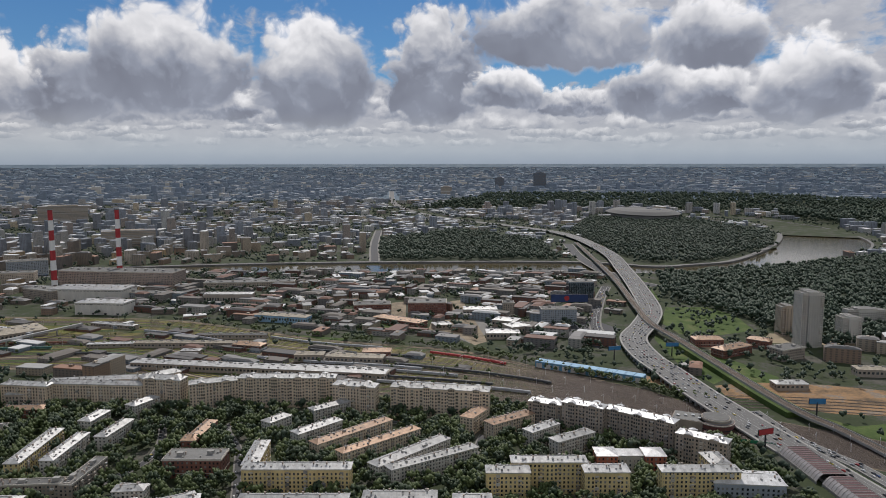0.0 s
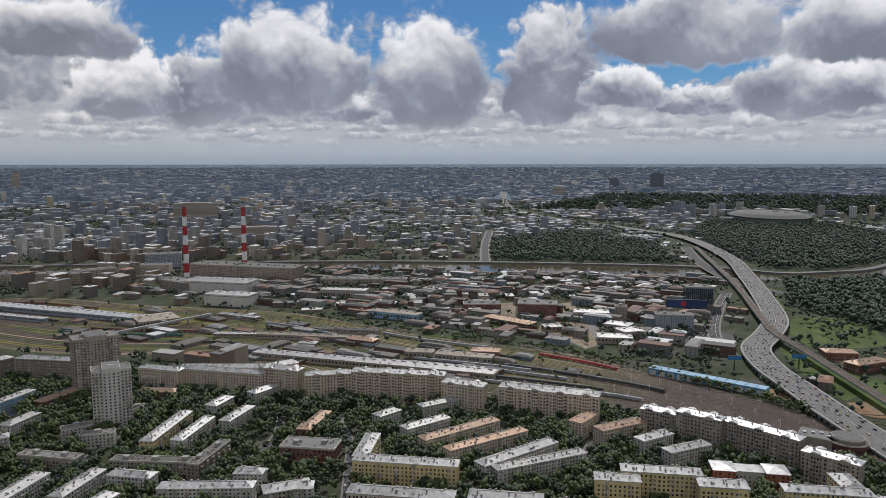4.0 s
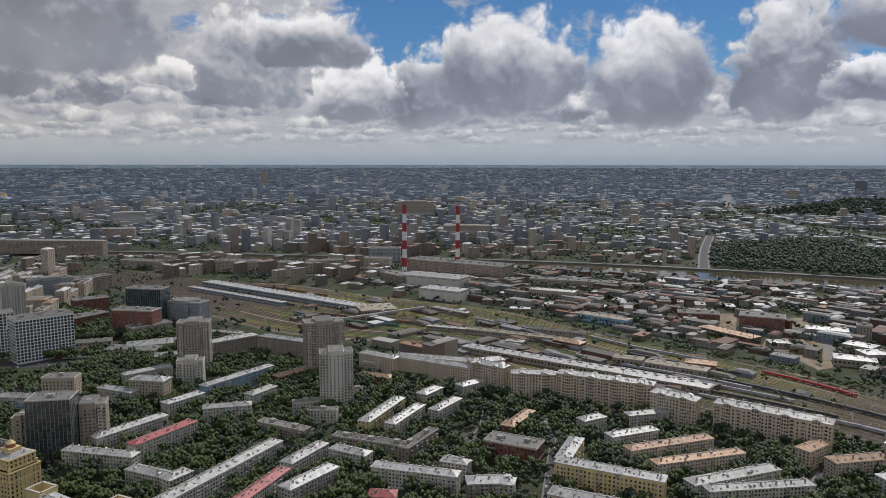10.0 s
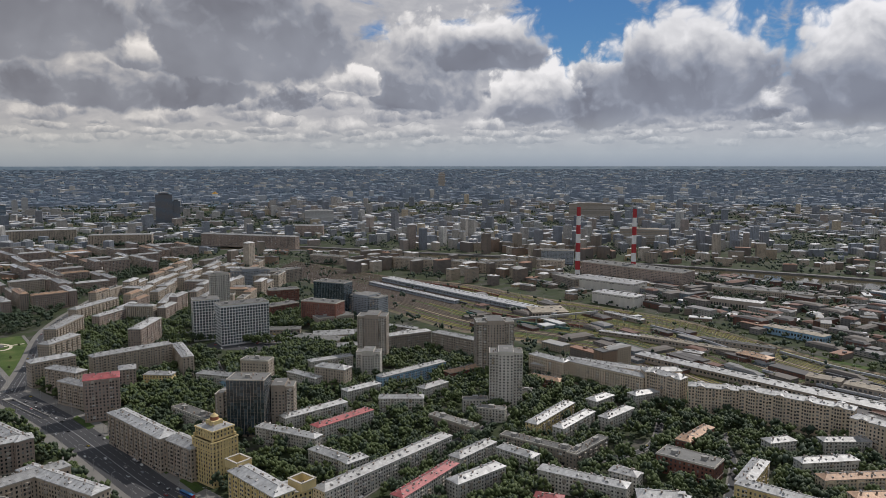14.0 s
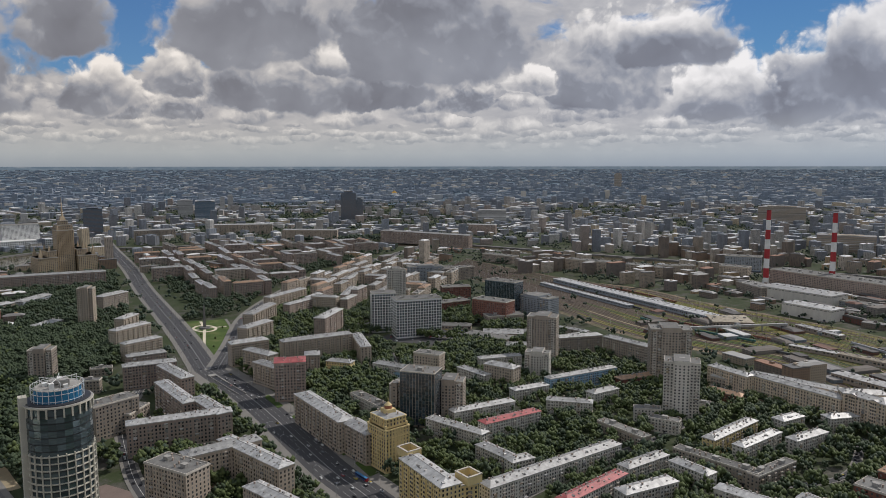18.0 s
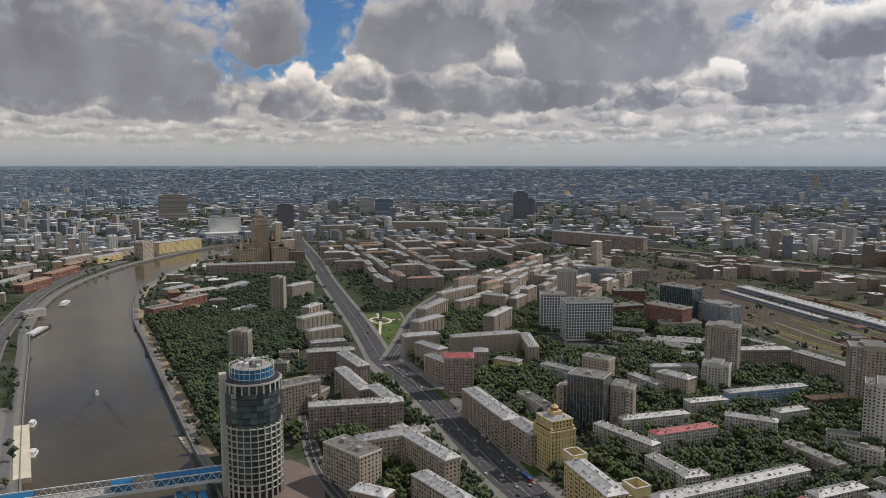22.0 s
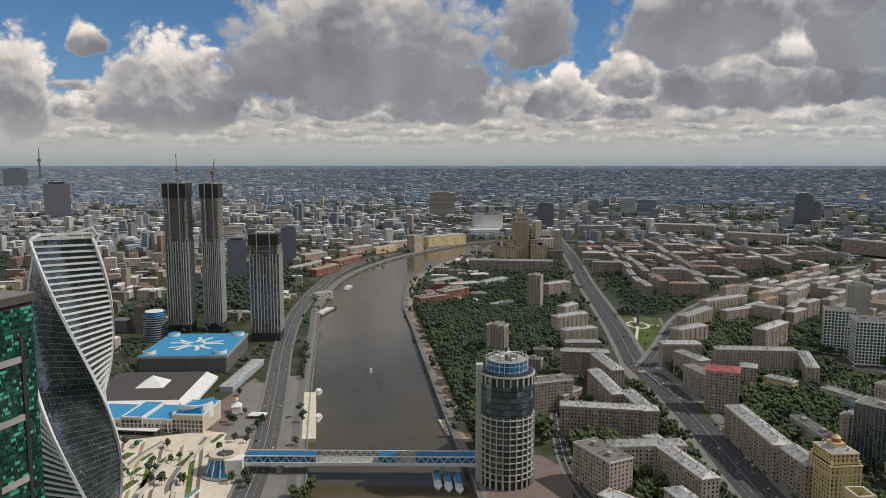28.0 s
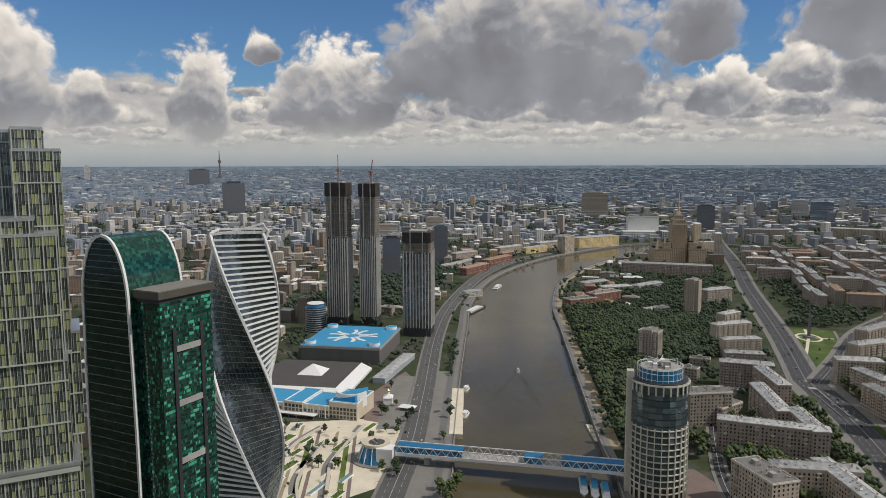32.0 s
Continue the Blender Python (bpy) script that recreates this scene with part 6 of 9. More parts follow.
def stepped_tower():
    """Pale glass skyscraper of stacked and shifted blocks."""
    t = thing("stepped_glass_tower", "pale green glass skyscraper of stacked shifted blocks", "skyscraper", -238, -205, 0, 37)
    mark(-238, -205, 70, 60, 37)
    blocks = [(-24, 24, -22, 18, 0, 158, 0), (-24, 25.5, -10, 19, 158, 161, 2), (-24, 23.4, -22, 17, 161, 200, 0), (-24, 24.2, -22, 16, 200, 246, 0), (-24, 23, -22, 9, 246, 251.5, 0), (-24, 10, 3.4, 18.7, 200, 276, 0),
              (-20, 6, 3.4, 13, 276, 284, 0), (-24, 2, -22, 3.4, 246, 283, 1), (-20, 4, 14, 21.5, 165, 206, 0), (-20, 4, 14, 20, 0, 165, 0)]
    for x0, x1, y0, y1, z0, z1, k in blocks:
        b = part("glass_block", Geo().box(x0, x1, y0, y1, z0, z1), MAT["dark_metal"] if k != 2 else FRAME_METAL, t)
        g, d, fr = Geo(), Geo(), Geo()
        nv = max(2, int((z1 - z0) / 3.9))
        for a, c, o in (((x0, y0), (x1, y0), (0, -1)), ((x1, y0), (x1, y1), (1, 0)), ((x0, y1), (x0, y0), (-1, 0))):
            ax = (a[0] + o[0] * 0.12, a[1] + o[1] * 0.12)
            cx = (c[0] + o[0] * 0.12, c[1] + o[1] * 0.12)
            n = max(4, int(math.hypot(c[0] - a[0], c[1] - a[1]) / 1.05))
            if k == 2:
                continue
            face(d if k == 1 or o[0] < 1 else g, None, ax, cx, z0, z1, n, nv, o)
            A, C = Vector((*ax, 0)), Vector((*cx, 0))
            for i in range(0, n + 1):
                p = A.lerp(C, i / n) + Vector((*o, 0)) * 0.25
                fr.beam((p.x, p.y, z0), (p.x, p.y, z1), 0.42 if i % 4 == 0 else 0.10)
            for j in range(0, nv + 1, 4):
                z = z0 + (z1 - z0) * j / nv
                p, q = A + Vector((*o, 0)) * 0.25, C + Vector((*o, 0)) * 0.25
                fr.beam((p.x, p.y, z), (q.x, q.y, z), 0.5)
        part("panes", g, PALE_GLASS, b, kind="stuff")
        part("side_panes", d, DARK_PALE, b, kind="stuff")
        part("frame", fr, FRAME_METAL, b, "pale cream metal frame grid", kind="stuff")
        part("coping", Geo().box(x0 - 0.4, x1 + 0.4, y0 - 0.4, y1 + 0.4, z1 - 0.6, z1 + 0.5), MAT["steel"], b)


def round_tower():
    """Round office tower at the bridge head: white stone lattice below, a dark glass drum above, a blue glazed crown."""
    x, y, R = -590, 81, 23.5
    t = thing("round_tower", "round tower with white stone lattice and blue glazed crown", "tower", x, y, 0, 0)
    mark(x, y, 60, 60, 0)
    n = 26
    ring = lambda r, i: (r * math.cos(2 * math.pi * i / n), r * math.sin(2 * math.pi * i / n))
    part("drum", Geo().cyl(0, 0, R - 1.2, R - 1.2, 0, 98, n), MAT["dark_metal"], t)
    g = Geo()
    for i in range(n):
        a, b = ring(R - 0.9, i), ring(R - 0.9, i + 1)
        for j in range(16):
            z0 = 12 + j * 5.2
            g.quad((*a, z0 + 0.3), (*b, z0 + 0.3), (*b, z0 + 4.8), (*a, z0 + 4.8))
    part("drum_glass", g, DRUM_GLASS, t, "dark curved glass", kind="stuff")
    col = Geo().box(-0.34, 0.34, -0.55, 0.55, 0, 62).mesh("lattice_column", LATTICE)
    for i in range(n):
        o = part("lattice_column", col, None, t)
        a = 360 * i / n
        o.matrix_basis = pose(R * math.cos(radians(a)), R * math.sin(radians(a)), 0, 0, 0, a + 90)
    for j in range(11):
        z = 8 + j * 5.2
        g = Geo()
        for i in range(n):
            a, b, c, d = ring(R + 0.4, i), ring(R + 0.4, i + 1), ring(R - 1, i + 1), ring(R - 1, i)
            g.add([(*a, z), (*b, z), (*c, z), (*d, z), (*a, z + 0.65), (*b, z + 0.65), (*c, z + 0.65), (*d, z + 0.65)], [(0, 1, 5, 4), (4, 5, 6, 7), (3, 2, 1, 0)])
        part("lattice_ring", g, LATTICE, t)
    top = Geo().box(-0.55, 0.55, -0.5, 0.5, 89, 97).mesh("crown_column", LATTICE)
    for i in range(0, n):
        o = part("crown_column", top, None, t)
        a = 360 * i / n
        o.matrix_basis = pose(R * math.cos(radians(a)), R * math.sin(radians(a)), 0, 0, 0, a + 90)
    part("crown_ring", Geo().cyl(0, 0, R + 0.6, R + 0.6, 96.0, 97, n), LATTICE, t)
    part("roof_terrace", Geo().cyl(0, 0, R + 0.2, R + 0.2, 97, 97.3, n), MAT["concrete"], t)
    part("blue_lantern", Geo().cyl(0, 0, R - 6.5, R - 7.5, 97.3, 107, n), BLUE_GLASS, t, "blue glazed lantern")
    part("lantern_roof", Geo().cyl(0, 0, R - 7.2, R - 8, 107, 107.5, n), MAT["concrete"], t)
    rail = Geo()
    for i in range(n):
        a, b = ring(R - 5.6, i), ring(R - 5.6, i + 1)
        for z in (99.5, 104.5, 109.0):
            rail.beam((*a, z), (*b, z), 0.28)
        rail.beam((*a, 97.3), (*a, 109.5), 0.3)
        if i % 4 == 0:
            c = ring(R - 8.2, i)
            rail.beam((*c, 107), (*c, 112.5), 0.35)
            rail.beam((*c, 112.3), (0, 0, 112.3), 0.35)
    part("lantern_frame", rail, MAT["white"], t, "white steel frame round the lantern", kind="stuff")
    for dx, dy, hh in ((-9, 3, 3.2), (-3, -8, 2.4), (8, -5, 4.0), (10, 4, 2.6)):
        part("roof_box", Geo().box(dx - 2.2, dx + 2.2, dy - 1.6, dy + 1.6, 107.5, 107.5 + hh), MAT["white"], t)
    g = Geo().box(-6, 2, -5, 3, 108.6, 111).box(3, 9, 0, 7, 108.6, 113).box(-12, -8, 2, 8, 108.6, 110.5)
    part("roof_plant", g, MAT["concrete"], t)
    part("lift_shaft", Geo().box(-4, 4, -R - 2.5, -R + 3, 0, 103), LATTICE, t)
    pier_mesh = Geo().box(-0.8, 0.8, -0.8, 0.8, 0, 13).mesh("arcade_pier", LATTICE)
    for i in range(n):
        o = ring(R, i)
        part("arcade_pier", pier_mesh, None, t).location = (o[0], o[1], 0)
    lawn([(-545, 60), (-545, 130), (-600, 140), (-640, 120), (-640, 70)], 0.4, "reddish-brown paved forecourt", "brown_paving", "forecourt")


DRUM_GLASS = glass("drum_glass", (0.11, 0.15, 0.165), 0.04, metal=0.6, vary=0.3)
LATTICE = surface("white_stone_lattice", (0.54, 0.51, 0.43), 0.7, vary=0.2)
BLUE_GLASS = glass("blue_glass", (0.03, 0.17, 0.32), 0.08, metal=0.2, vary=0.35)


def covered_bridge():
    """Covered footbridge: blue glazed gallery, white truss sides in the open middle, concrete piers."""
    t = thing("covered_bridge", "covered footbridge with blue glazing and white trusses", "bridge", -612, -43, 0, 86.7)
    L, W = 206.0, 14.0
    part("deck", Geo().box(-L / 2, L / 2, -W / 2, W / 2, 8.5, 10.4), MAT["concrete"], t)
    part("edge_beam", Geo().box(-L / 2, L / 2, -W / 2 - 0.6, -W / 2, 8.2, 11).box(-L / 2, L / 2, W / 2, W / 2 + 0.6, 8.2, 11), MAT["white"], t)
    for x0, x1 in ((-L / 2, -L / 2 + 62), (14, 30), (L / 2 - 56, L / 2)):
        g = Geo()
        k = int((x1 - x0) / 2.2)
        for s in (-1, 1):
            g = Geo()
            for i in range(k):
                a, b = x0 + (x1 - x0) * i / k + 0.1, x0 + (x1 - x0) * (i + 1) / k - 0.1
                y0 = s * (W / 2 - 0.4)
                g.quad((a, y0, 10.6), (b, y0, 10.6), (b, y0 * 0.93, 15.6), (a, y0 * 0.93, 15.6))
            part("blue_glazing", g, BLUE_GLASS, t, "blue glazed gallery wall", kind="stuff")
        part("gallery_roof", Geo().prism([(x0, -W / 2 + 0.6), (x1, -W / 2 + 0.6), (x1, W / 2 - 0.6), (x0, W / 2 - 0.6)], 15.6, 16.0), BLUE_GLASS, t)
    g = Geo()
    for s in (-1, 1):
        y0 = s * (W / 2 - 0.4)
        g.beam((-L / 2, y0, 16.4), (L / 2, y0, 16.4), 0.8)
        k = 26
        for i in range(k):
            a, b = -L / 2 + L * i / k, -L / 2 + L * (i + 1) / k
            g.beam((a, y0, 10.6), ((a + b) / 2, y0, 16.2), 0.5)
            g.beam(((a + b) / 2, y0, 16.2), (b, y0, 10.6), 0.5)
    part("truss", g, MAT["white"], t, "white steel truss")
    for u in (-74, 70):
        part("pier", Geo().box(u - 2.5, u + 2.5, -5, 5, -8, 8.5, 0.4), MAT["concrete"], t)
    # round glazed pavilion at the bridge head
    p = thing("bridge_pavilion", "round white pavilion with dark blue cone windows", "pavilion", -618, -166, 0, 0)
    mark(-618, -166, 40, 40, 0)
    part("drum", Geo().cyl(0, 0, 17, 11.5, 1, 15, 28), BLUE_GLASS, p)
    g = Geo()
    for i in range(14):
        a = 2 * math.pi * i / 14
        g.beam((17.3 * math.cos(a), 17.3 * math.sin(a), 1), (11.8 * math.cos(a), 11.8 * math.sin(a), 15), 0.7)
    part("ribs", g, MAT["white"], p)
    part("roof", Geo().cyl(0, 0, 13, 13.2, 15, 17.5, 28), CREAM, p)
    # solid roof: a dark disc imitates the shade inside the open court
    part("roof_court", Geo().cyl(2, 1.5, 7.5, 7.5, 17.4, 17.6, 24), MAT["dark_felt"], p)
    for k in range(6):
        part("roof_unit", Geo().box(-3 + 2 * k, -1.8 + 2 * k, -2 + 2 * (k % 3), -0.4 + 2 * (k % 3), 17.6, 19.2), MAT["steel"], p)
    part("side_block", Geo().box(2, 15, 4, 19, 0, 16), MAT["white"], p)
    part("plinth", Geo().cyl(0, 0, 22, 22, 0, 1.0, 28), MAT["paving"], p)


def lattice_crane(x, y, z, h, ang):
    t = thing("tower_crane", "rust-red tower crane standing on an unfinished tower", "crane", x, y, z, ang)
    g = Geo()
    for s in ((-1, -1), (1, -1), (1, 1), (-1, 1)):
        g.beam((s[0], s[1], 0), (s[0], s[1], h * 0.45), 0.5)
    for k in range(8):
        z0, z1 = h * 0.45 * k / 8, h * 0.45 * (k + 1) / 8
        g.beam((-1, -1, z0), (1, -1, z1), 0.35).beam((1, 1, z0), (-1, 1, z1), 0.35).beam((-1, 1, z0), (-1, -1, z1), 0.35)
    part("mast", g, RUST, t)
    part("cab", Geo().box(-3, 3.5, -2, 2, h * 0.42, h * 0.5), RUST, t)
    part("jib", Geo().beam((0, 0, h * 0.45), (5, 0, h), 1.1).beam((0, 0, h * 0.45), (-7, 0, h * 0.52), 1.6), RUST, t)


RUST = surface("rust_red_steel", (0.30, 0.12, 0.07), 0.6, vary=0.3)


def unfinished_tower(x, y, L, W, h, clad, ang=2, shroud=16.0):
    """Tower under construction: striped glass below, bare concrete floors above, dark netting round the top."""
    t = thing("unfinished_tower", "tower under construction, striped glass below bare concrete floors", "skyscraper", x, y, 0, ang, "towers under construction")
    mark(x, y, L, W, ang)
    part("core", Geo().box(-L * 0.3, L * 0.3, -W * 0.3, W * 0.3, 0, h + 2), MAT["concrete"], t)
    part("base", Geo().box(-L / 2, L / 2, -W / 2, W / 2, 0, 14), MAT["dark_metal"], t)
    g = Geo()
    nf = int(clad / 3.8)
    for a, b, o in (((L / 2, -W / 2), (L / 2, W / 2), 1), ((-L / 2, -W / 2), (L / 2, -W / 2), 1), ((L / 2, W / 2), (-L / 2, W / 2), 1), ((-L / 2, W / 2), (-L / 2, -W / 2), 1)):
        face(g, None, a, b, 14, clad, max(6, int(math.hypot(b[0] - a[0], b[1] - a[1]) / 2)), nf, (0, 0))
    part("glazing", g, SILVER_GLASS, t, "silver-grey glazing")
    g = Geo()
    for side in range(4):
        for i in range(9):
            u = (i + 0.3) / 9 - 0.5
            px, py = ((L / 2 + 0.3, u * W), (u * L, -W / 2 - 0.3), (u * L, W / 2 + 0.3), (-L / 2 - 0.3, u * W))[side]
            g.box(px - 0.55, px + 0.55, py - 0.55, py + 0.55, 14, clad + rnd.uniform(-3, 3))
    part("white_fin", g, FIN, t, "white vertical fins", kind="stuff")
    floors = int((h - shroud - clad) / 3.8)
    slab = Geo().box(-L / 2 - 0.4, L / 2 + 0.4, -W / 2 - 0.4, W / 2 + 0.4, 0, 0.55).mesh("floor_slab", MAT["wall"][3])
    for i in range(floors + 1):
        o = part("floor_slab", slab, None, t)
        o.location.z = clad + 1.5 + i * 3.8
    g = Geo()
    for i in range(8):
        for s in (-1, 1):
            u = (i + 0.5) / 8 - 0.5
            g.box(u * L - 0.4, u * L + 0.4, s * (W / 2 - 0.9) - 0.4, s * (W / 2 - 0.9) + 0.4, clad, h - shroud)
            g.box(s * (L / 2 - 0.9) - 0.4, s * (L / 2 - 0.9) + 0.4, u * W - 0.4, u * W + 0.4, clad, h - shroud)
    part("column", g, MAT["concrete"], t, kind="stuff")
    part("netting", Geo().box(-L / 2 - 0.5, L / 2 + 0.5, -W / 2 - 0.5, W / 2 + 0.5, h - shroud, h), NETTING, t, "dark safety netting")
    lift = Geo().box(-L / 2 - 0.75, L / 2 + 0.75, -W / 2 - 0.75, W / 2 + 0.75, 0, 0.35).mesh("netting_rail", MAT["dark_metal"])
    for i in range(int(shroud / 3.8) + 1):
        o = part("netting_rail", lift, None, t)
        o.location.z = h - 0.4 - i * 3.8
    for s in (-1, 1):
        # hoist masts up the open floors
        part("hoist_mast", Geo().box(L / 2 + 0.9, L / 2 + 2.1, s * W * 0.22 - 0.6, s * W * 0.22 + 0.6, 14, h + 3), MAT["steel"], t)
    for i in range(5):
        u = -L / 2 + L * (i + 0.5) / 5
        part("formwork_post", Geo().box(u - 0.35, u + 0.35, W / 2 - 1.2, W / 2 - 0.5, h, h + rnd.uniform(2, 5)), MAT["concrete"], t)


FIN = surface("weathered_pale_fins", (0.60, 0.58, 0.54), 0.7, vary=0.3)
NETTING = surface("dark_netting", (0.05, 0.042, 0.036), 0.95, vary=0.4)
SILVER_GLASS = glass("silver_glass", (0.12, 0.125, 0.13), 0.2, metal=0.35, vary=0.6)


def exhibition_halls():
    t = thing("exhibition_hall", "large low hall with blue roof and white star stripes", "exhibition hall", -985, -297, 0, 0)
    mark(-985, -297, 130, 115, 0)
    part("wall", Geo().box(-62, 62, -56, 56, 0, 22), HALL, t)
    part("roof_edge", Geo().box(-63, 63, -57, 57, 20.5, 24), MAT["concrete"], t)
    r = part("roof", Geo().box(-62, 62, -56, 56, 24, 24.3), MAT["blue_roof"], t, "bright blue membrane roof")
    for k in range(5):
        a = radians(72 * k + 30)
        c, d = math.cos(a), math.sin(a)
        for side in (-1, 1):
            # each arm is a pair of bent bars
            p, q, e = (9 * c - side * 3.6 * d, 9 * d + side * 3.6 * c), (24 * c - side * 3.6 * d, 24 * d + side * 3.6 * c), (36 * c - side * 9.5 * d, 36 * d + side * 9.5 * c)
            part("white_stripe", Geo().beam((*p, 24.45), (*q, 24.45), 5.4, 0.25).beam((*q, 24.47), (*e, 24.47), 5.4, 0.25), MAT["white"], r)
    for sx, sy in ((-1, -1), (1, -1), (1, 1), (-1, 1)):
        c = part("corner_drum", Geo().cyl(sx * 50, sy * 46, 8, 8, 24, 28.5, 24), MAT["white"], t)
        part("drum_roof", Geo().cyl(sx * 50, sy * 46, 7.2, 7.2, 28.5, 28.8, 24), MAT["blue_roof"], c)
    p = thing("pyramid_hall", "dark-roofed hall with white pyramid and white sloping edges", "exhibition hall", -828, -305, 0, 0)
    mark(-828, -305, 130, 110, 0)
    part("wall", Geo().box(-62, 48, -60, 48, 0, 12), MAT["wall"][3], p)
    part("roof", Geo().box(-62, 48, -60, 48, 12, 12.4), MAT["dark_felt"], p)
    part("pyramid", Geo().add([(-28, -16, 12.4), (4, -16, 12.4), (4, 16, 12.4), (-28, 16, 12.4), (-12, 0, 23)], [(0, 1, 4), (1, 2, 4), (2, 3, 4), (3, 0, 4)]), MAT["white"], p, "white glazed pyramid")
    part("white_slope", Geo().add([(48, -60, 12.4), (62, -60, 6), (62, 62, 6), (48, 48, 12.4), (48, -60, 3), (62, -60, 3), (62, 62, 3), (48, 48, 3)], [(0, 1, 2, 3), (1, 5, 6, 2), (0, 4, 5, 1)]), MAT["white"], p)
    part("white_slope", Geo().add([(-62, 48, 12.4), (48, 48, 12.4), (62, 62, 6), (-62, 62, 6), (62, 62, 3), (-62, 62, 3)], [(0, 1, 2, 3), (3, 2, 4, 5)]), MAT["white"], p)
    b = thing("blue_roofed_pavilion", "cream pavilion with bright blue stepped roofs", "pavilion", -738, -262, 0, -8)
    mark(-738, -262, 70, 120, -8)
    for i, (x0, x1, y0, y1, h) in enumerate(((-22, 22, -70, -30, 12), (-24, 24, -30, -8, 15), (-22, 22, -8, 22, 13), (-26, 20, 22, 54, 18))):
        w = part("block", Geo().box(x0, x1, y0, y1, 0, h), CREAM, b)
        part("blue_roof", Geo().box(x0 + 1, x1 - 1, y0 + 1, y1 - 1, h, h + 0.5), MAT["blue_roof"], w)
        part("roof_rim", Geo().box(x0 - 0.3, x0 + 1, y0, y1, h, h + 1.3).box(x1 - 1, x1 + 0.3, y0, y1, h, h + 1.3).box(x0, x1, y0 - 0.3, y0 + 1, h, h + 1.3).box(x0, x1, y1 - 1, y1 + 0.3, h, h + 1.3), MAT["white"], w)
        g = Geo()
        k = int((y1 - y0) / 4)
        for q in range(k):
            for f in range(int(h / 4.6)):
                a = y0 + (y1 - y0) * (q + 0.15) / k
                c = y0 + (y1 - y0) * (q + 0.85) / k
                g.quad((x1 + 0.12, a, 1 + f * 4.4), (x1 + 0.12, c, 1 + f * 4.4), (x1 + 0.12, c, 4.2 + f * 4.4), (x1 + 0.12, a, 4.2 + f * 4.4))
        part("glazing", g, MAT["dark_pane"], w, kind="stuff")
    for k in range(13):
        u = -68 + 7.2 * k
        part("facade_rib", Geo().box(22.2, 23.0, u - 0.35, u + 0.35, 0, 12.5), MAT["white"], b)
    part("canopy", Geo().box(22, 31, -66, 10, 4.2, 4.8), MAT["white"], b, "white entrance canopy")
    for k in range(8):
        part("canopy_post", Geo().box(30, 30.4, -62 + 10 * k, -61.6 + 10 * k, 0, 4.2), MAT["steel"], b)
    curve = [(-4 + 17 * math.cos(radians(v)), 38 + 17 * math.sin(radians(v))) for v in range(-80, 100, 12)]
    part("curved_wall", ribbon(curve, 0.7, -0.7, 10, 26), MAT["white"], b, "tall curved white wall")
    part("slanted_roof", Geo().add([(-20, 24, 19), (14, 24, 19), (14, 50, 25), (-20, 50, 25), (-20, 24, 18), (14, 24, 18), (14, 50, 18), (-20, 50, 18)], [(0, 1, 2, 3), (0, 4, 5, 1), (1, 5, 6, 2), (2, 6, 7, 3), (3, 7, 4, 0)]), MAT["blue_roof"], b)
    part("roof_ring", Geo().cyl(-4, 38, 15, 15, 18.5, 20.5, 28), MAT["white"], b)
    part("roof_disc", Geo().cyl(-4, 38, 13.5, 13.5, 20.5, 20.8, 28), MAT["blue_roof"], b)
    s = thing("long_gallery", "long covered gallery with pale roof", "gallery", -905, -215, 0, 84)
    mark(-905, -215, 16, 150, 84)
    part("wall", Geo().box(-8, 8, -62, 60, 0, 7), MAT["wall"][6], s)
    part("roof", pitched(16, 122, 7, 2.0), MAT["roof"][0], s)
    lawn([(-880, -160), (-790, -165), (-700, -150), (-690, -185), (-780, -200), (-880, -205)], 0.16, "grey-brown paved yard", "paving", "yard")
    lawn([(-560, -150), (-700, -160), (-720, -200), (-690, -300), (-560, -290), (-470, -230)], 0.12, "pale terraced plaza", "plaza", "plaza")


HALL = surface("ribbed_grey_hall_wall", (0.13, 0.125, 0.12), 0.7, vary=0.2, streak=True)
CREAM = surface("cream_wall", (0.55, 0.49, 0.38), 0.8, vary=0.2)


def striped_chimney(x, y, h, r=5.5):
    t = thing("striped_chimney", "tall red and white banded power station chimney", "chimney", x, y, 0, 0, "power station chimneys")
    n = 8
    for i in range(n):
        z0, z1 = h * i / n, h * (i + 1) / n
        f = lambda z: r * (1.15 - 0.3 * z / h)
        part("red_band" if (n - 1 - i) % 2 == 0 else "white_band", Geo().cyl(0, 0, f(z0), f(z1), z0, z1, 24), MAT["red_paint"] if (n - 1 - i) % 2 == 0 else MAT["white"], t, smooth=False)
    part("rim", Geo().cyl(0, 0, r * 0.9, r * 0.9, h, h + 1.2, 24), MAT["dark_metal"], t)


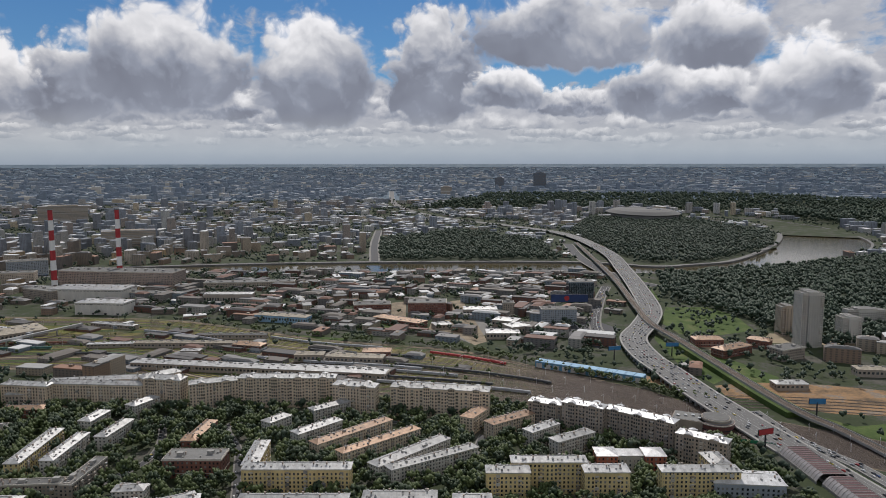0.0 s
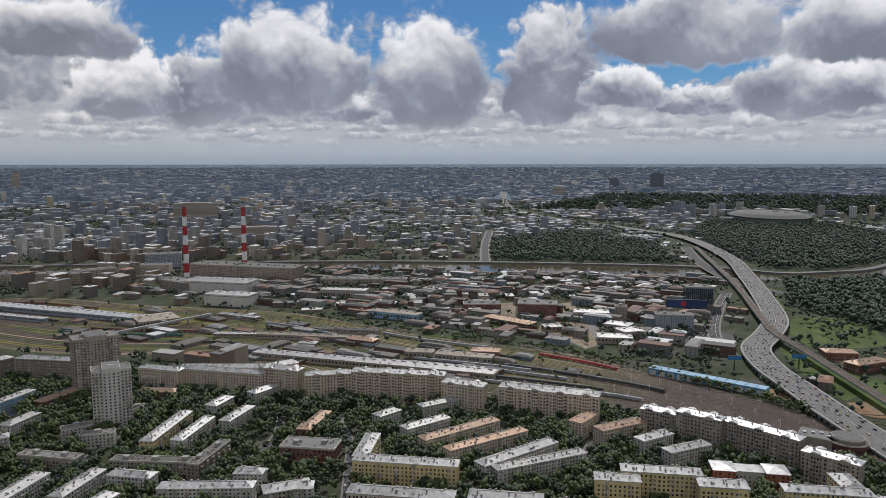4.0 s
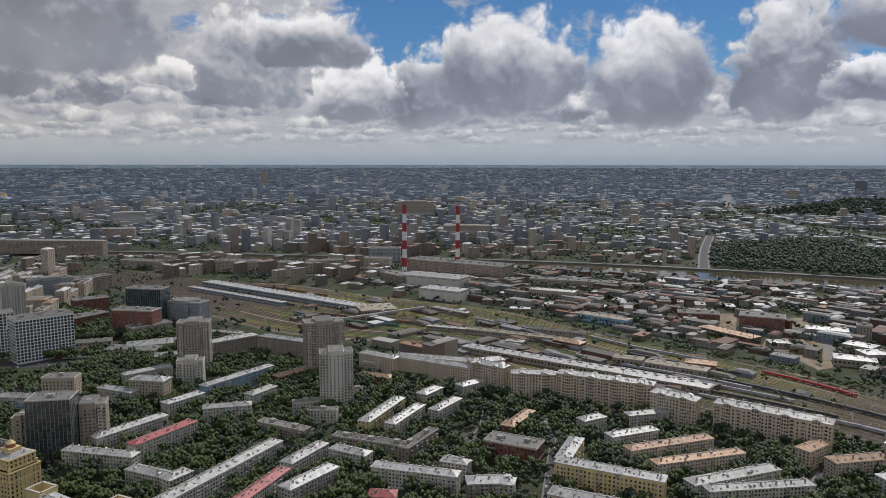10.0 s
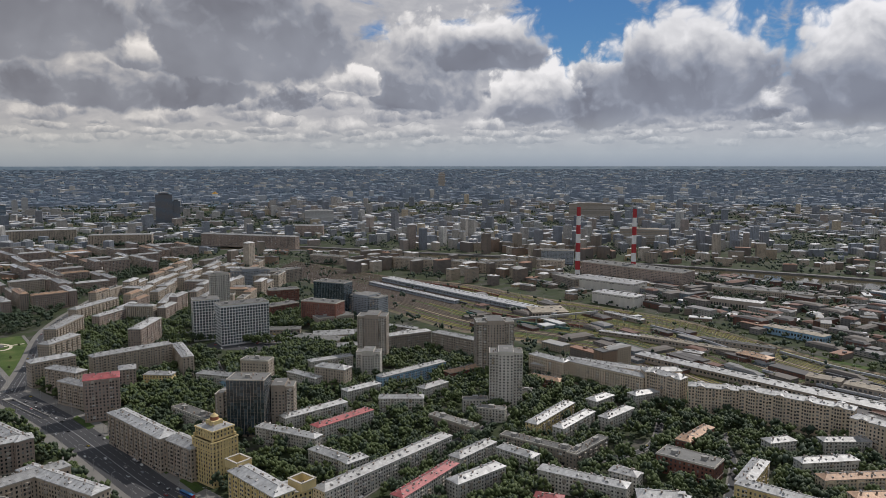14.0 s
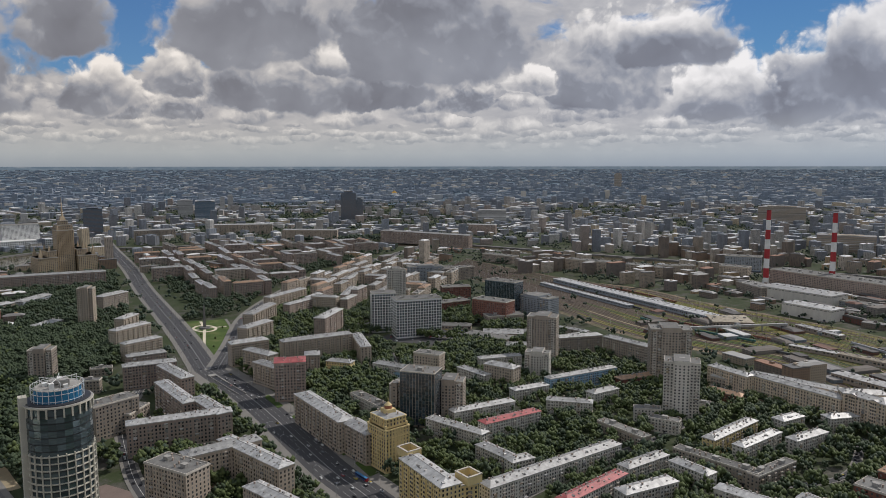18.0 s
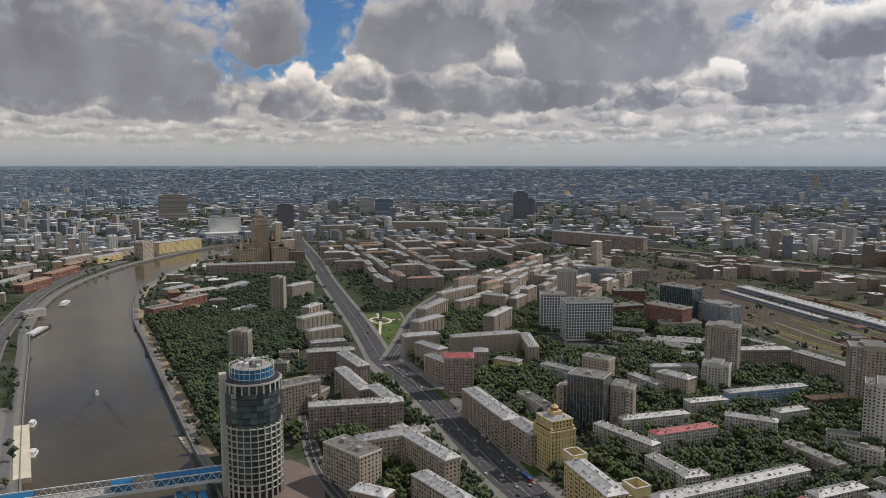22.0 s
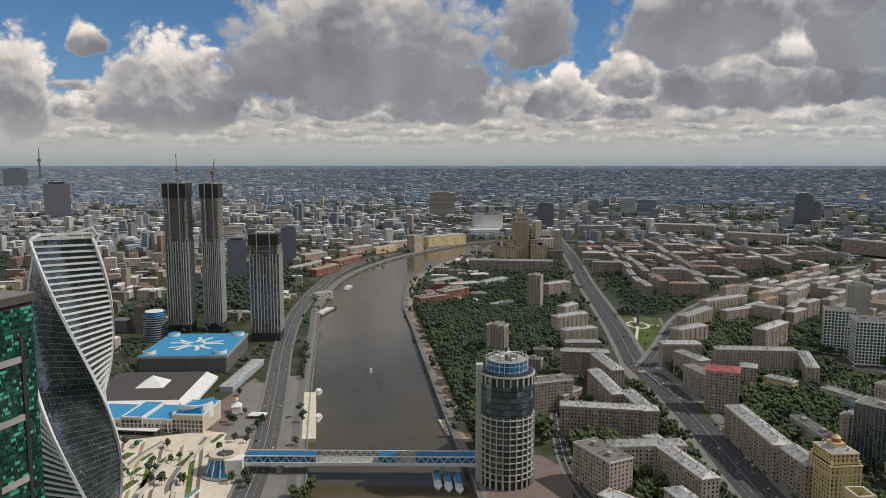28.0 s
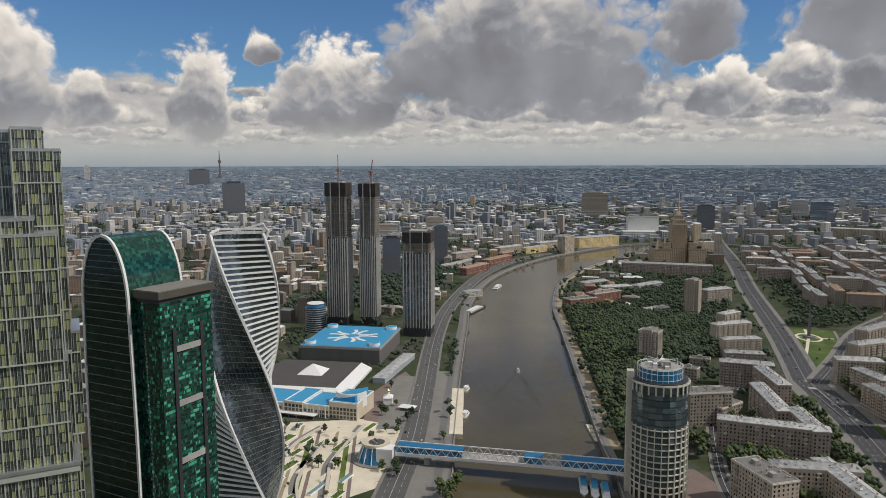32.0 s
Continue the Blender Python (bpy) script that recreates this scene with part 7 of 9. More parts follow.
def spire_hotel():
    """Tiered stone high-rise with wings, corner turrets and a spire."""
    t = thing("spired_hotel", "tiered beige stone high-rise with central spire", "hotel", -2060, 318, 0, 6)
    mark(-2060, 318, 140, 140, 6)
    def tier(name, x0, x1, y0, y1, z0, z1):
        b = part(name, Geo().box(x0, x1, y0, y1, z0, z1), STONE, t)
        g = Geo()
        openings(g, x1 - x0, y1 - y0, z1 - z0, 4.2, 4.4, 1.7, 2.6, 1.0)
        cx, cy = (x0 + x1) / 2, (y0 + y1) / 2
        g.v = [(p[0] + cx, p[1] + cy, p[2] + z0) for p in g.v]
        part("glazing", g, MAT["pane"], b, kind="stuff")
        part("cornice", Geo().box(x0 - 0.8, x1 + 0.8, y0 - 0.8, y1 + 0.8, z1 - 1.6, z1), MAT["trim"], b)
    tier("wing", -34, 34, -70, -24, 0, 42)
    tier("wing", -34, 34, 24, 70, 0, 42)
    tier("wing_step", -26, 26, -46, -24, 42, 58)
    tier("wing_step", -26, 26, 24, 46, 42, 58)
    tier("shaft", -20, 20, -20, 20, 0, 108)
    tier("upper_shaft", -15, 15, -15, 15, 108, 121)
    tier("crown_block", -10, 10, -10, 10, 121, 132)
    part("cap", Geo().box(-7, 7, -7, 7, 132, 142, 3.0), STONE, t)
    part("spire", Geo().cyl(0, 0, 2.6, 0.4, 142, 192, 8), STONE, t)
    for sx in (-1, 1):
        for sy in (-1, 1):
            part("turret", Geo().box(sx * 28 - 4, sx * 28 + 4, sy * 62 - 4, sy * 62 + 4, 42, 52, 0.5).cyl(sx * 28, sy * 62, 3.0, 0.2, 52, 68, 8), STONE, t)
            part("turret", Geo().box(sx * 22 - 2.5, sx * 22 + 2.5, sy * 40 - 2.5, sy * 40 + 2.5, 58, 64, 0.4).cyl(sx * 22, sy * 40, 2.0, 0.2, 64, 74, 8), STONE, t)
            part("turret", Geo().box(sx * 17 - 2, sx * 17 + 2, sy * 17 - 2, sy * 17 + 2, 108, 114, 0.4).cyl(sx * 17, sy * 17, 1.7, 0.2, 114, 122, 8), STONE, t)
    for sy in range(-7, 8):
        part("pilaster", Geo().box(20, 20.9, sy * 2.6 - 0.45, sy * 2.6 + 0.45, 44, 105), STONE, t)


STONE = surface("warm_stone", (0.44, 0.345, 0.235), 0.8, vary=0.2, streak=True)


def white_government_house():
    t = thing("white_office_block", "white marble office block on a broad base", "office building", -2728, 300, 0, 4)
    house("white_tower_block", "white slab block with dense rows of windows", -2750, 296, 40, 110, 78, 4, MAT["white"], "flat", MAT["felt"], floor=3.8, bay=3.6, ww=2.0, wh=1.8)
    part("base", Geo().box(-14, 40, -80, 85, 0, 28), MAT["white"], t)
    g = Geo()
    openings(g, 54, 165, 28, 6.5, 6, 3.2, 4.2, 1.0)
    g.v = [(p[0] + 13, p[1] + 2, p[2]) for p in g.v]
    part("glazing", g, MAT["pane"], t, kind="stuff")


def corner_tower():
    """Ochre avenue tower: a ribbed shaft, a set-back top storey and a lantern."""
    t = thing("avenue_tower", "yellow ochre corner tower with pilasters, set-back top and lantern", "building", -529, 334, 0, 2)
    mark(-529, 334, 30, 28, 2)
    wall = MAT["wall"][2]
    for L, W, z0, z1 in ((28, 25, 0, 40), (24, 21, 40, 49)):
        b = part("shaft", Geo().box(-L / 2, L / 2, -W / 2, W / 2, z0, z1), wall, t)
        g = Geo()
        openings(g, L, W, z1 - z0, 3.5, 3.0, 1.3, 2.1, 1.2)
        g.v = [(a, c, z + z0) for a, c, z in g.v]
        part("glazing", g, MAT["pane"], b, kind="stuff")
        for z, o, hh in ((z1 - 1.2, 0.9, 1.2), (z1 - 8.5 if z0 == 0 else z0 + 0.3, 0.5, 0.6)):
            part("cornice", Geo().box(-L / 2 - o, L / 2 + o, -W / 2 - o, W / 2 + o, z, z + hh), wall, b)
        n = 8 if z0 == 0 else 6
        for k in range(n + 1):
            for s in (-1, 1):
                u, v = -L / 2 + L * k / n, -W / 2 + W * k / n
                part("pilaster", Geo().box(u - 0.4, u + 0.4, s * W / 2 - 0.5, s * W / 2 + 0.5, z0 + (10 if z0 == 0 else 0.9), z1 - 1.2), wall, b)
                part("pilaster", Geo().box(s * L / 2 - 0.5, s * L / 2 + 0.5, v - 0.4, v + 0.4, z0 + (10 if z0 == 0 else 0.9), z1 - 1.2), wall, b)
    for sx in (-1, 1):
        for sy in (-1, 1):
            part("corner_urn", Geo().box(sx * 12.6 - 0.9, sx * 12.6 + 0.9, sy * 11.2 - 0.9, sy * 11.2 + 0.9, 40, 43), wall, t)
    part("roof", pitched(23, 20, 49, 2.4), MAT["roof"][0], t)
    for k in range(6):
        part("chimney", VENT, None, t).location = (-9 + 3.6 * k, -5 + 9 * (k % 2), 49.6)
    b = part("lantern_base", Geo().box(-5, 5, -5, 5, 49, 54), wall, t)
    part("lantern_drum", Geo().cyl(0, 0, 3.6, 3.3, 54, 57, 12), RUST, b)
    part("lantern_dome", Geo().cyl(0, 0, 3.6, 1.0, 57, 59.5, 12).cyl(0, 0, 0.3, 0.1, 59.5, 64, 6), wall, b)


def obelisk():
    t = thing("obelisk", "tall grey stone memorial obelisk on a round base", "monument", -1180, 385, 0, 0)
    part("shaft", Geo().add([(-2, -2, 3), (2, -2, 3), (2, 2, 3), (-2, 2, 3), (-1.1, -1.1, 38), (1.1, -1.1, 38), (1.1, 1.1, 38), (-1.1, 1.1, 38), (0, 0, 41)], [(0, 1, 5, 4), (1, 2, 6, 5), (2, 3, 7, 6), (3, 0, 4, 7), (4, 5, 8), (5, 6, 8), (6, 7, 8), (7, 4, 8)]), MAT["granite"], t)
    part("base", Geo().cyl(0, 0, 9, 8, 0.2, 3, 20), MAT["granite"], t)
    cx, cy = -1180, 385
    for k in range(24):
        a0, a1 = 2 * math.pi * k / 24, 2 * math.pi * (k + 1) / 24
        ring = [(cx + r * math.cos(a) * 1.5, cy + r * math.sin(a)) for r, a in ((15, a0), (19, a0), (19, a1), (15, a1))]
        structure("ring_path", Geo().prism(ring, 0.1, 0.27), MAT["plaza"], "pale gravel ring path round the obelisk", "path")
    for length, turn in ((60, 168), (120, -19), (36, 82), (26, -98)):
        a = radians(turn)
        structure("garden_path", ribbon([(cx, cy), (cx + length * math.cos(a) / 2, cy + length * math.sin(a) / 2), (cx + length * math.cos(a), cy + length * math.sin(a))], 2.2, -2.2, 0.1, 0.26), MAT["plaza"], "pale gravel garden path", "path")
    for pts in ([(-985, 334), (-1107, 344), (-1255, 361)], [(-985, 334), (-1050, 368), (-1141, 416), (-1232, 440)]):
        structure("garden_kerb", ribbon(rounded([(*p, 0) for p in pts], 6), 2.2, -2.2, 0, 0.5), MAT["paving"], "broad pale kerb round the memorial garden", "kerb")


def arena():
    t = thing("stadium", "vast oval stadium with pale shallow domed roof", "stadium", 990, 3560, 0, 0)
    def oval(r, z, k=48):
        return [(r * 165 * math.cos(2 * math.pi * i / k), r * 260 * math.sin(2 * math.pi * i / k), z) for i in range(k)]
    g = Geo()
    rings = [oval(1, 0), oval(1, 24), oval(1.04, 30), oval(0.85, 42), oval(0.55, 48), oval(0.5, 45)]
    k = 48
    for a, b in zip(rings, rings[1:]):
        g.add(a + b, [(i, (i + 1) % k, k + (i + 1) % k, k + i) for i in range(k)])
    g.add(rings[-1], [tuple(range(k))])
    g.v = [tuple(p) for p in distant(np.array(g.v) + np.array([990, 3560, 0])) - np.array([990, 3560, 0])]
    part("roof_and_wall", g, MAT["felt"], t)


def river_boat(x, y, ang, L=40, W=8, label="white river boat moored at the quay", cover="white"):
    t = thing("river_boat", label, "boat", x, y, -4.5, ang, "boats on the river")
    hull = [(-L / 2, -W / 2), (L * 0.3, -W / 2), (L / 2, 0), (L * 0.3, W / 2), (-L / 2, W / 2)]
    part("hull", Geo().prism([(a * 0.95, b * 0.85) for a, b in hull], -0.6, 1.8, hull), MAT["white"] if cover != "dark" else MAT["dark_metal"], t)
    d = part("deckhouse", Geo().box(-L * 0.42, L * 0.22, -W * 0.38, W * 0.38, 1.8, 4.4), MAT["white"], t)
    g = Geo()
    for s in (-1, 1):
        for i in range(max(2, int(L * 0.6 / 2.2))):
            u = -L * 0.4 + 2.2 * i
            g.quad((u, s * (W * 0.38 + 0.05), 2.4), (u + 1.6, s * (W * 0.38 + 0.05), 2.4), (u + 1.6, s * (W * 0.38 + 0.05), 3.8), (u, s * (W * 0.38 + 0.05), 3.8))
    part("glazing", g, MAT["dark_pane"], d, kind="stuff")
    part("awning", Geo().box(-L * 0.4, L * 0.15, -W * 0.36, W * 0.36, 5.6, 5.8), MAT["blue_roof"] if cover == "blue" else MAT["white"], t)
    part("awning_frame", Geo().box(-L * 0.39, -L * 0.38, -W * 0.3, W * 0.3, 4.4, 5.6).box(L * 0.13, L * 0.14, -W * 0.3, W * 0.3, 4.4, 5.6), MAT["steel"], t)


def terraced_garden():
    """Beds, low white walls, skylights and paths on the pale plaza before the twisted tower."""
    r = random.Random(21)
    for row in range(6):
        for i in range(7):
            x, y = -512 - 30 * i - 6 * row + r.uniform(-3, 3), -176 - 20 * row + r.uniform(-2, 2) - 2.5 * i
            if math.hypot(x + 618, y + 166) < 36 or math.hypot(x + 470, y + 222) < 44 or r.random() < 0.22 or x < -700:
                continue
            w, d, a = r.uniform(14, 25), r.uniform(3.5, 9), radians(-14)
            c, s = math.cos(a), math.sin(a)
            q = lambda k: [(x + u * c - v * s, y + u * s + v * c) for u, v in ((-w / 2 - k, -d / 2 - k), (w / 2 + k, -d / 2 - k), (w / 2 + k, d / 2 + k), (-w / 2 - k, d / 2 + k))]
            kind = r.random()
            if kind < 0.18:
                t = thing("skylight", "long glazed skylight with white frame on the plaza", "skylight", x, y, 0, math.degrees(a), "plaza skylights")
                part("frame", Geo().box(-w / 2, w / 2, -d / 2, d / 2, 0, 1.6), MAT["white"], t)
                part("pane", Geo().box(-w / 2 + 0.5, w / 2 - 0.5, -d / 2 + 0.5, d / 2 - 0.5, 1.6, 1.9), SKYLIGHT, t)
            elif kind < 0.42:
                t = thing("terrace_step", "low cream stone terrace with steps on the plaza", "terrace", 0, 0, 0, 0, "plaza terraces")
                for k in range(3):
                    part("step", Geo().prism(q(1.2 - 0.9 * k), 0, 0.4 + 0.4 * k), MAT["plaza"], t)
            else:
                t = thing("garden_bed", "green planted bed inside a pale stone kerb", "garden bed", 0, 0, 0, 0, "plaza garden beds")
                part("kerb", Geo().prism(q(0.9), 0, 0.8), MAT["white"], t)
                part("grass", Geo().prism(q(0.0), 0.3, 0.95), MAT["lush"], t)
                if r.random() < 0.6:
                    hedge = Geo()
                    for k in range(int(w / 2.2)):
                        hx, hy = -w / 2 + 1.2 + 2.2 * k, r.uniform(-0.3, 0.3) * d
                        hedge.cyl(x + hx * c - hy * s, y + hx * s + hy * c, r.uniform(0.7, 1.2), 0.4, 0.9, r.uniform(1.7, 2.6), 6)
                    part("shrub", hedge, MAT["leaf"][1], t, "row of clipped shrubs", kind="stuff")
            mark(x, y, w, d, math.degrees(a), 1)
    for row in range(7):
        y0 = -168 - 19 * row
        structure("plaza_path", ribbon([(-510, y0 + 6), (-600, y0 - 16), (-690, y0 - 38)], 1.6, -1.6, 0.05, 0.17), MAT["tan" if row % 2 else "brown_paving"], "narrow %s path across the plaza" % ("sandy" if row % 2 else "brown paved"), "path")
        if row % 2 == 0:
            structure("plaza_lawn", ribbon([(-520, y0 - 4), (-590, y0 - 21), (-660, y0 - 38)], 2.4, -2.4, 0.05, 0.2), MAT["lush"], "long strip of mown lawn on the plaza", "lawn")
    for pts in ([(-560, -262), (-600, -285), (-650, -292), (-695, -285)], [(-545, -236), (-580, -250), (-640, -252), (-690, -240)], [(-520, -205), (-570, -222), (-650, -225)], [(-530, -185), (-570, -196), (-610, -204), (-700, -200)]):
        structure("terrace_wall", ribbon(rounded([(*p, 0) for p in pts], 8), 1.3, -1.3, 0, 2.2), MAT["trim"], "curved pale terrace wall", "wall")
        structure("terrace_path", ribbon(rounded([(*p, 0) for p in pts], 8), 7.0, 2.0, 0, 0.2), MAT["paving"], "grey paved terrace path", "path")


SKYLIGHT = glass("skylight_glass", (0.16, 0.26, 0.25), 0.12, vary=0.3)
terraced_garden()
twisted_tower()
green_tower()
stepped_tower()
round_tower()
covered_bridge()
unfinished_tower(-1172, -374, 40, 35, 241, 150, shroud=22)
unfinished_tower(-1178, -322, 34, 28, 240, 150, shroud=22)
unfinished_tower(-1112, -224, 42, 44, 166, 134, shroud=16)
lattice_crane(-1160, -370, 242, 46, 20)
lattice_crane(-1172, -317, 241, 38, 60)
exhibition_halls()
striped_chimney(-838, 1528, 172)
striped_chimney(-731, 1606, 168)
spire_hotel()
white_government_house()
corner_tower()
obelisk()
arena()
river_boat(-1338, -158, 165, 96, 16, "long dark floating restaurant moored at the quay", "dark")
river_boat(-1598, -140, 172, 60, 12)
river_boat(-758, -101, 172, 20, 6)
river_boat(-848, -112, 172, 18, 6)
for k in range(3):
    river_boat(-596 + 4 * k, 22 + 9 * k, 2, 34, 7, "white tour boat with blue awning moored by the tower", "blue")
river_boat(-934, -54, 178, 9, 3.5, "small white motor boat under way")

# blue carriage shed beside the tracks
t = thing("carriage_shed", "long pale blue carriage shed with white roof sections", "shed", 188, 900, 0, -31)
mark(188, 900, 146, 16, -31)
part("wall", Geo().box(-72, 72, -7, 7, 0, 8), surface("faded_blue_wall", (0.13, 0.30, 0.44), 0.7, vary=0.3), t)
for i in range(12):
    part("roof_section", Geo().box(-72 + 12 * i + 0.4, -72 + 12 * i + 11.6, -7.5, 7.5, 8, 9), MAT["wall"][5], t)
    part("door", Geo().box(-72 + 12 * i + 2, -72 + 12 * i + 10, -7.25, -7.0, 0.2, 6.5), MAT["wall"][0], t)

# round shopping house under the viaduct, sound gallery, masts and hoardings
t = thing("round_house", "dark red round-ended building with flat grey roof", "building", 272, 712, 0, -26)
mark(272, 712, 50, 34, -26)
MAROON = surface("maroon_cladding", (0.13, 0.05, 0.045), 0.5, vary=0.25)
for r, z0, z1, m in ((18, 0, 9, MAROON), (14, 9, 12.5, MAT["wall"][3])):
    b = part("drum", Geo().cyl(8, 0, r, r, z0, z1, 32), m, t)
    part("roof", Geo().cyl(8, 0, r - 0.8, r - 0.8, z1, z1 + 0.3, 32), MAT["felt"], b)
    part("rim", Geo().cyl(8, 0, r + 0.4, r + 0.4, z1 - 1.2, z1 - 0.1, 32), MAT["trim"], b)
    part("window_band", Geo().cyl(8, 0, r + 0.15, r + 0.15, z0 + 2.5, z0 + 3.4, 32), MAT["dark_pane"], b)
b = part("long_wing", Geo().box(-34, 8, -14, 12, 0, 9), MAT["wall"][3], t)
part("roof", Geo().box(-33.2, 7, -13.2, 11.2, 9, 9.3), MAT["felt"], b)
for k in range(5):
    part("roof_unit", Geo().box(-30 + 7 * k, -27 + 7 * k, -6 + 3 * (k % 3), -3 + 3 * (k % 3), 9.3, 10.8), MAT["steel"], b)
t = thing("green_fence", "green sheet fence round a building yard", "fence", 300, 668, 0, -24)
for k in range(9):
    part("panel", Geo().box(-24 + 5 * k, -19.2 + 5 * k, -0.1, 0.1, 0.1, 3.2), surface("green_sheet", (0.03, 0.22, 0.11), 0.5, vary=0.2) if k == 0 else bpy.data.materials["green_sheet"], t)
t = thing("sound_gallery", "maroon roofed noise gallery with pale ribs over the ring road", "noise barrier", 331, 570, 0, 93)
mark(331, 570, 160, 30, 93)
ROOF_SHELL = surface("maroon_glazed_roof", (0.11, 0.05, 0.048), 0.4, vary=0.3)
SIDE_SHELL = surface("pale_side_glazing", (0.30, 0.28, 0.28), 0.35, vary=0.25)
for u0, u1, shift in ((10, 70, 0.0), (-70, 6, -3.0)):
    pts = [(-15, 2.5), (-12, 6.5), (-9, 8.4), (9, 8.8), (12, 6.5), (15, 2.5)]
    pts = [(a + shift, z) for a, z in pts]
    for i, ((a, z0), (b, z1)) in enumerate(zip(pts, pts[1:])):
        g = Geo().add([(u0, a, z0), (u1, a, z0), (u1, b, z1), (u0, b, z1), (u0, a, z0 - 0.3), (u1, a, z0 - 0.3), (u1, b, z1 - 0.3), (u0, b, z1 - 0.3)], [(0, 1, 2, 3), (7, 6, 5, 4), (0, 4, 5, 1), (2, 6, 7, 3), (1, 5, 6, 2), (3, 7, 4, 0)])
        part("roof_shell" if i == 2 else "side_shell", g, ROOF_SHELL if i == 2 else SIDE_SHELL, t)
    for k in range(int((u1 - u0) / 4.6) + 1):
        u = u0 + 4.6 * k
        g = Geo()
        for (a, z0), (b, z1) in zip(pts, pts[1:]):
            g.beam((u, a, z0 + 0.15), (u, b, z1 + 0.15), 0.4)
        part("rib", g, MAT["concrete"], t)
    for yy in (-15 + shift, 15 + shift):
        part("wall", Geo().box(u0, u1, yy - 0.3, yy + 0.3, 0, 2.6), MAT["concrete"], t)
t = thing("white_shed", "long white shed by the tracks", "shed", 422, 842, 0, -20)
mark(422, 842, 36, 14, -20)
part("wall", Geo().box(-17, 17, -6, 6, 0, 6), MAT["wall"][0], t)
part("roof", pitched(34, 12, 6, 1.4), MAT["roof"][1], t)
for k in range(6):
    part("door", Geo().box(-15 + 5.4 * k, -12 + 5.4 * k, -6.15, -6.0, 0.2, 3.6), MAT["dark_metal"], t)
# red winged house in the courts
t = thing("winged_house", "red brick house with two projecting wings and pale hipped roofs", "building", 164, 608, 0, -1)
mark(164, 608, 62, 26, -1)
PALE_RED = surface("salmon_red_wall", (0.40, 0.135, 0.085), streak=True, vary=0.2)
for u0, u1, d, h in ((-30, -12, 11, 17.5), (-12, 12, 6, 16), (12, 30, 11, 17.5)):
    w = part("wing", Geo().box(u0, u1, -d, 9, 0, h), PALE_RED if d > 8 else MAT["wall"][0], t)
    g = pitched(u1 - u0, d + 9, h, 2.6)
    g.v = [(a + (u0 + u1) / 2, b + (9 - d) / 2, c) for a, b, c in g.v]
    part("roof", g, MAT["roof"][1], w)
    g = Geo()
    openings(g, u1 - u0, d + 9, h, 3.8, 3.0, 1.5, 2.1, 1.2)
    g.v = [(a + (u0 + u1) / 2, b + (9 - d) / 2, c) for a, b, c in g.v]
    part("glazing", g, MAT["pane"], w, kind="stuff")
for u in (-9, -3, 3, 9):
    part("column", Geo().box(u - 0.5, u + 0.5, -6.9, -6.0, 0, 15), MAT["trim"], t)
for x, y, ang in ((236, 965, 10), (400, 742, 0), (306, 655, 20), (322, 985, 0)):
    t = thing("hoarding", "large roadside hoarding on a tall post", "billboard", x, y, 0, ang, "hoardings")
    part("post", Geo().cyl(0, 0, 0.9, 0.7, 0, 16, 10), MAT["dark_metal"], t)
    b = part("board", Geo().box(-9, 9, -0.5, 0.5, 14, 20), MAT["dark_metal"], t)
    part("sheet", Geo().box(-8.7, 8.7, -0.62, -0.5, 14.3, 19.7), MAT["blue_paint"] if ang != 20 else MAT["red_paint"], b)
t = thing("roof_screen", "wide dark blue advertising screen on a roof", "billboard", 222, 1240, 28, 0)
part("board", Geo().box(-33, 33, -1, 1, 0, 14), MAT["dark_metal"], t)
part("sheet", Geo().box(-32, 32, -1.15, -1, 0.5, 13.5), MAT["navy_print"], t)
part("disc", Geo().cyl(0, 0, 4.5, 4.5, -0.05, 0.05, 24).mesh("disc", MAT["red_paint"]), None, t).matrix_basis = pose(-5, -1.25, 7, 90, 0, 0)


# along the avenue: planted beds, underpass mouth, kiosk, bus, raised roof frames of the yellow house
for pts in ([(-779, 321), (-785, 328.5), (-738, 326), (-733, 317.5)], [(-590, 315.5), (-592, 322), (-574, 318), (-572.5, 311)], [(-551, 311.5), (-555, 321), (-520, 317), (-518, 307.5)], [(-700, 318), (-702, 324), (-680, 322), (-678, 316)]):
    structure("planted_bed", Geo().prism(pts, 0, 0.75), MAT["grass"], "low planted bed on the pavement", "flower bed")
t = thing("underpass", "road underpass mouth with concrete walls, its shade a flat dark plate", "underpass", -852, 302.5, 0.5, 2)
# nothing is sunk here: a flat dark plate stands for the slot's shade
part("ramp", Geo().box(-50, 48, -3.8, 3.8, 0.06, 0.12), MAT["dark_metal"], t)
for s_ in (-1, 1):
    part("wall", Geo().box(-50, 48, s_ * 4.2 - 0.3, s_ * 4.2 + 0.3, 0, 1.1), MAT["concrete"], t)
part("portal", Geo().box(-52, -44, -4.6, 4.6, 0, 1.6), MAT["concrete"], t)
t = thing("kiosk", "small kiosk with bright yellow roof", "kiosk", -754, 401, 0, 10)
part("wall", Geo().box(-6, 6, -4, 4, 0, 3.4), MAT["wall"][1], t)
part("roof", pitched(12, 8, 3.4, 1.0), surface("yellow_sheet", (0.62, 0.50, 0.16), 0.5, vary=0.2), t)
t = thing("bus", "long blue bus with red front on the avenue", "bus", -519, 300, 0.55, 2)
part("body", Geo().box(-8.8, 6.5, -1.25, 1.25, 0.4, 3.1), surface("bus_blue", (0.03, 0.09, 0.32), 0.4, vary=0.1), t)
part("front_section", Geo().box(6.5, 8.8, -1.25, 1.25, 0.4, 3.1), MAT["red_paint"], t)
part("roof", Geo().box(-8.6, 8.6, -1.15, 1.15, 3.1, 3.3), MAT["blue_paint"], t)
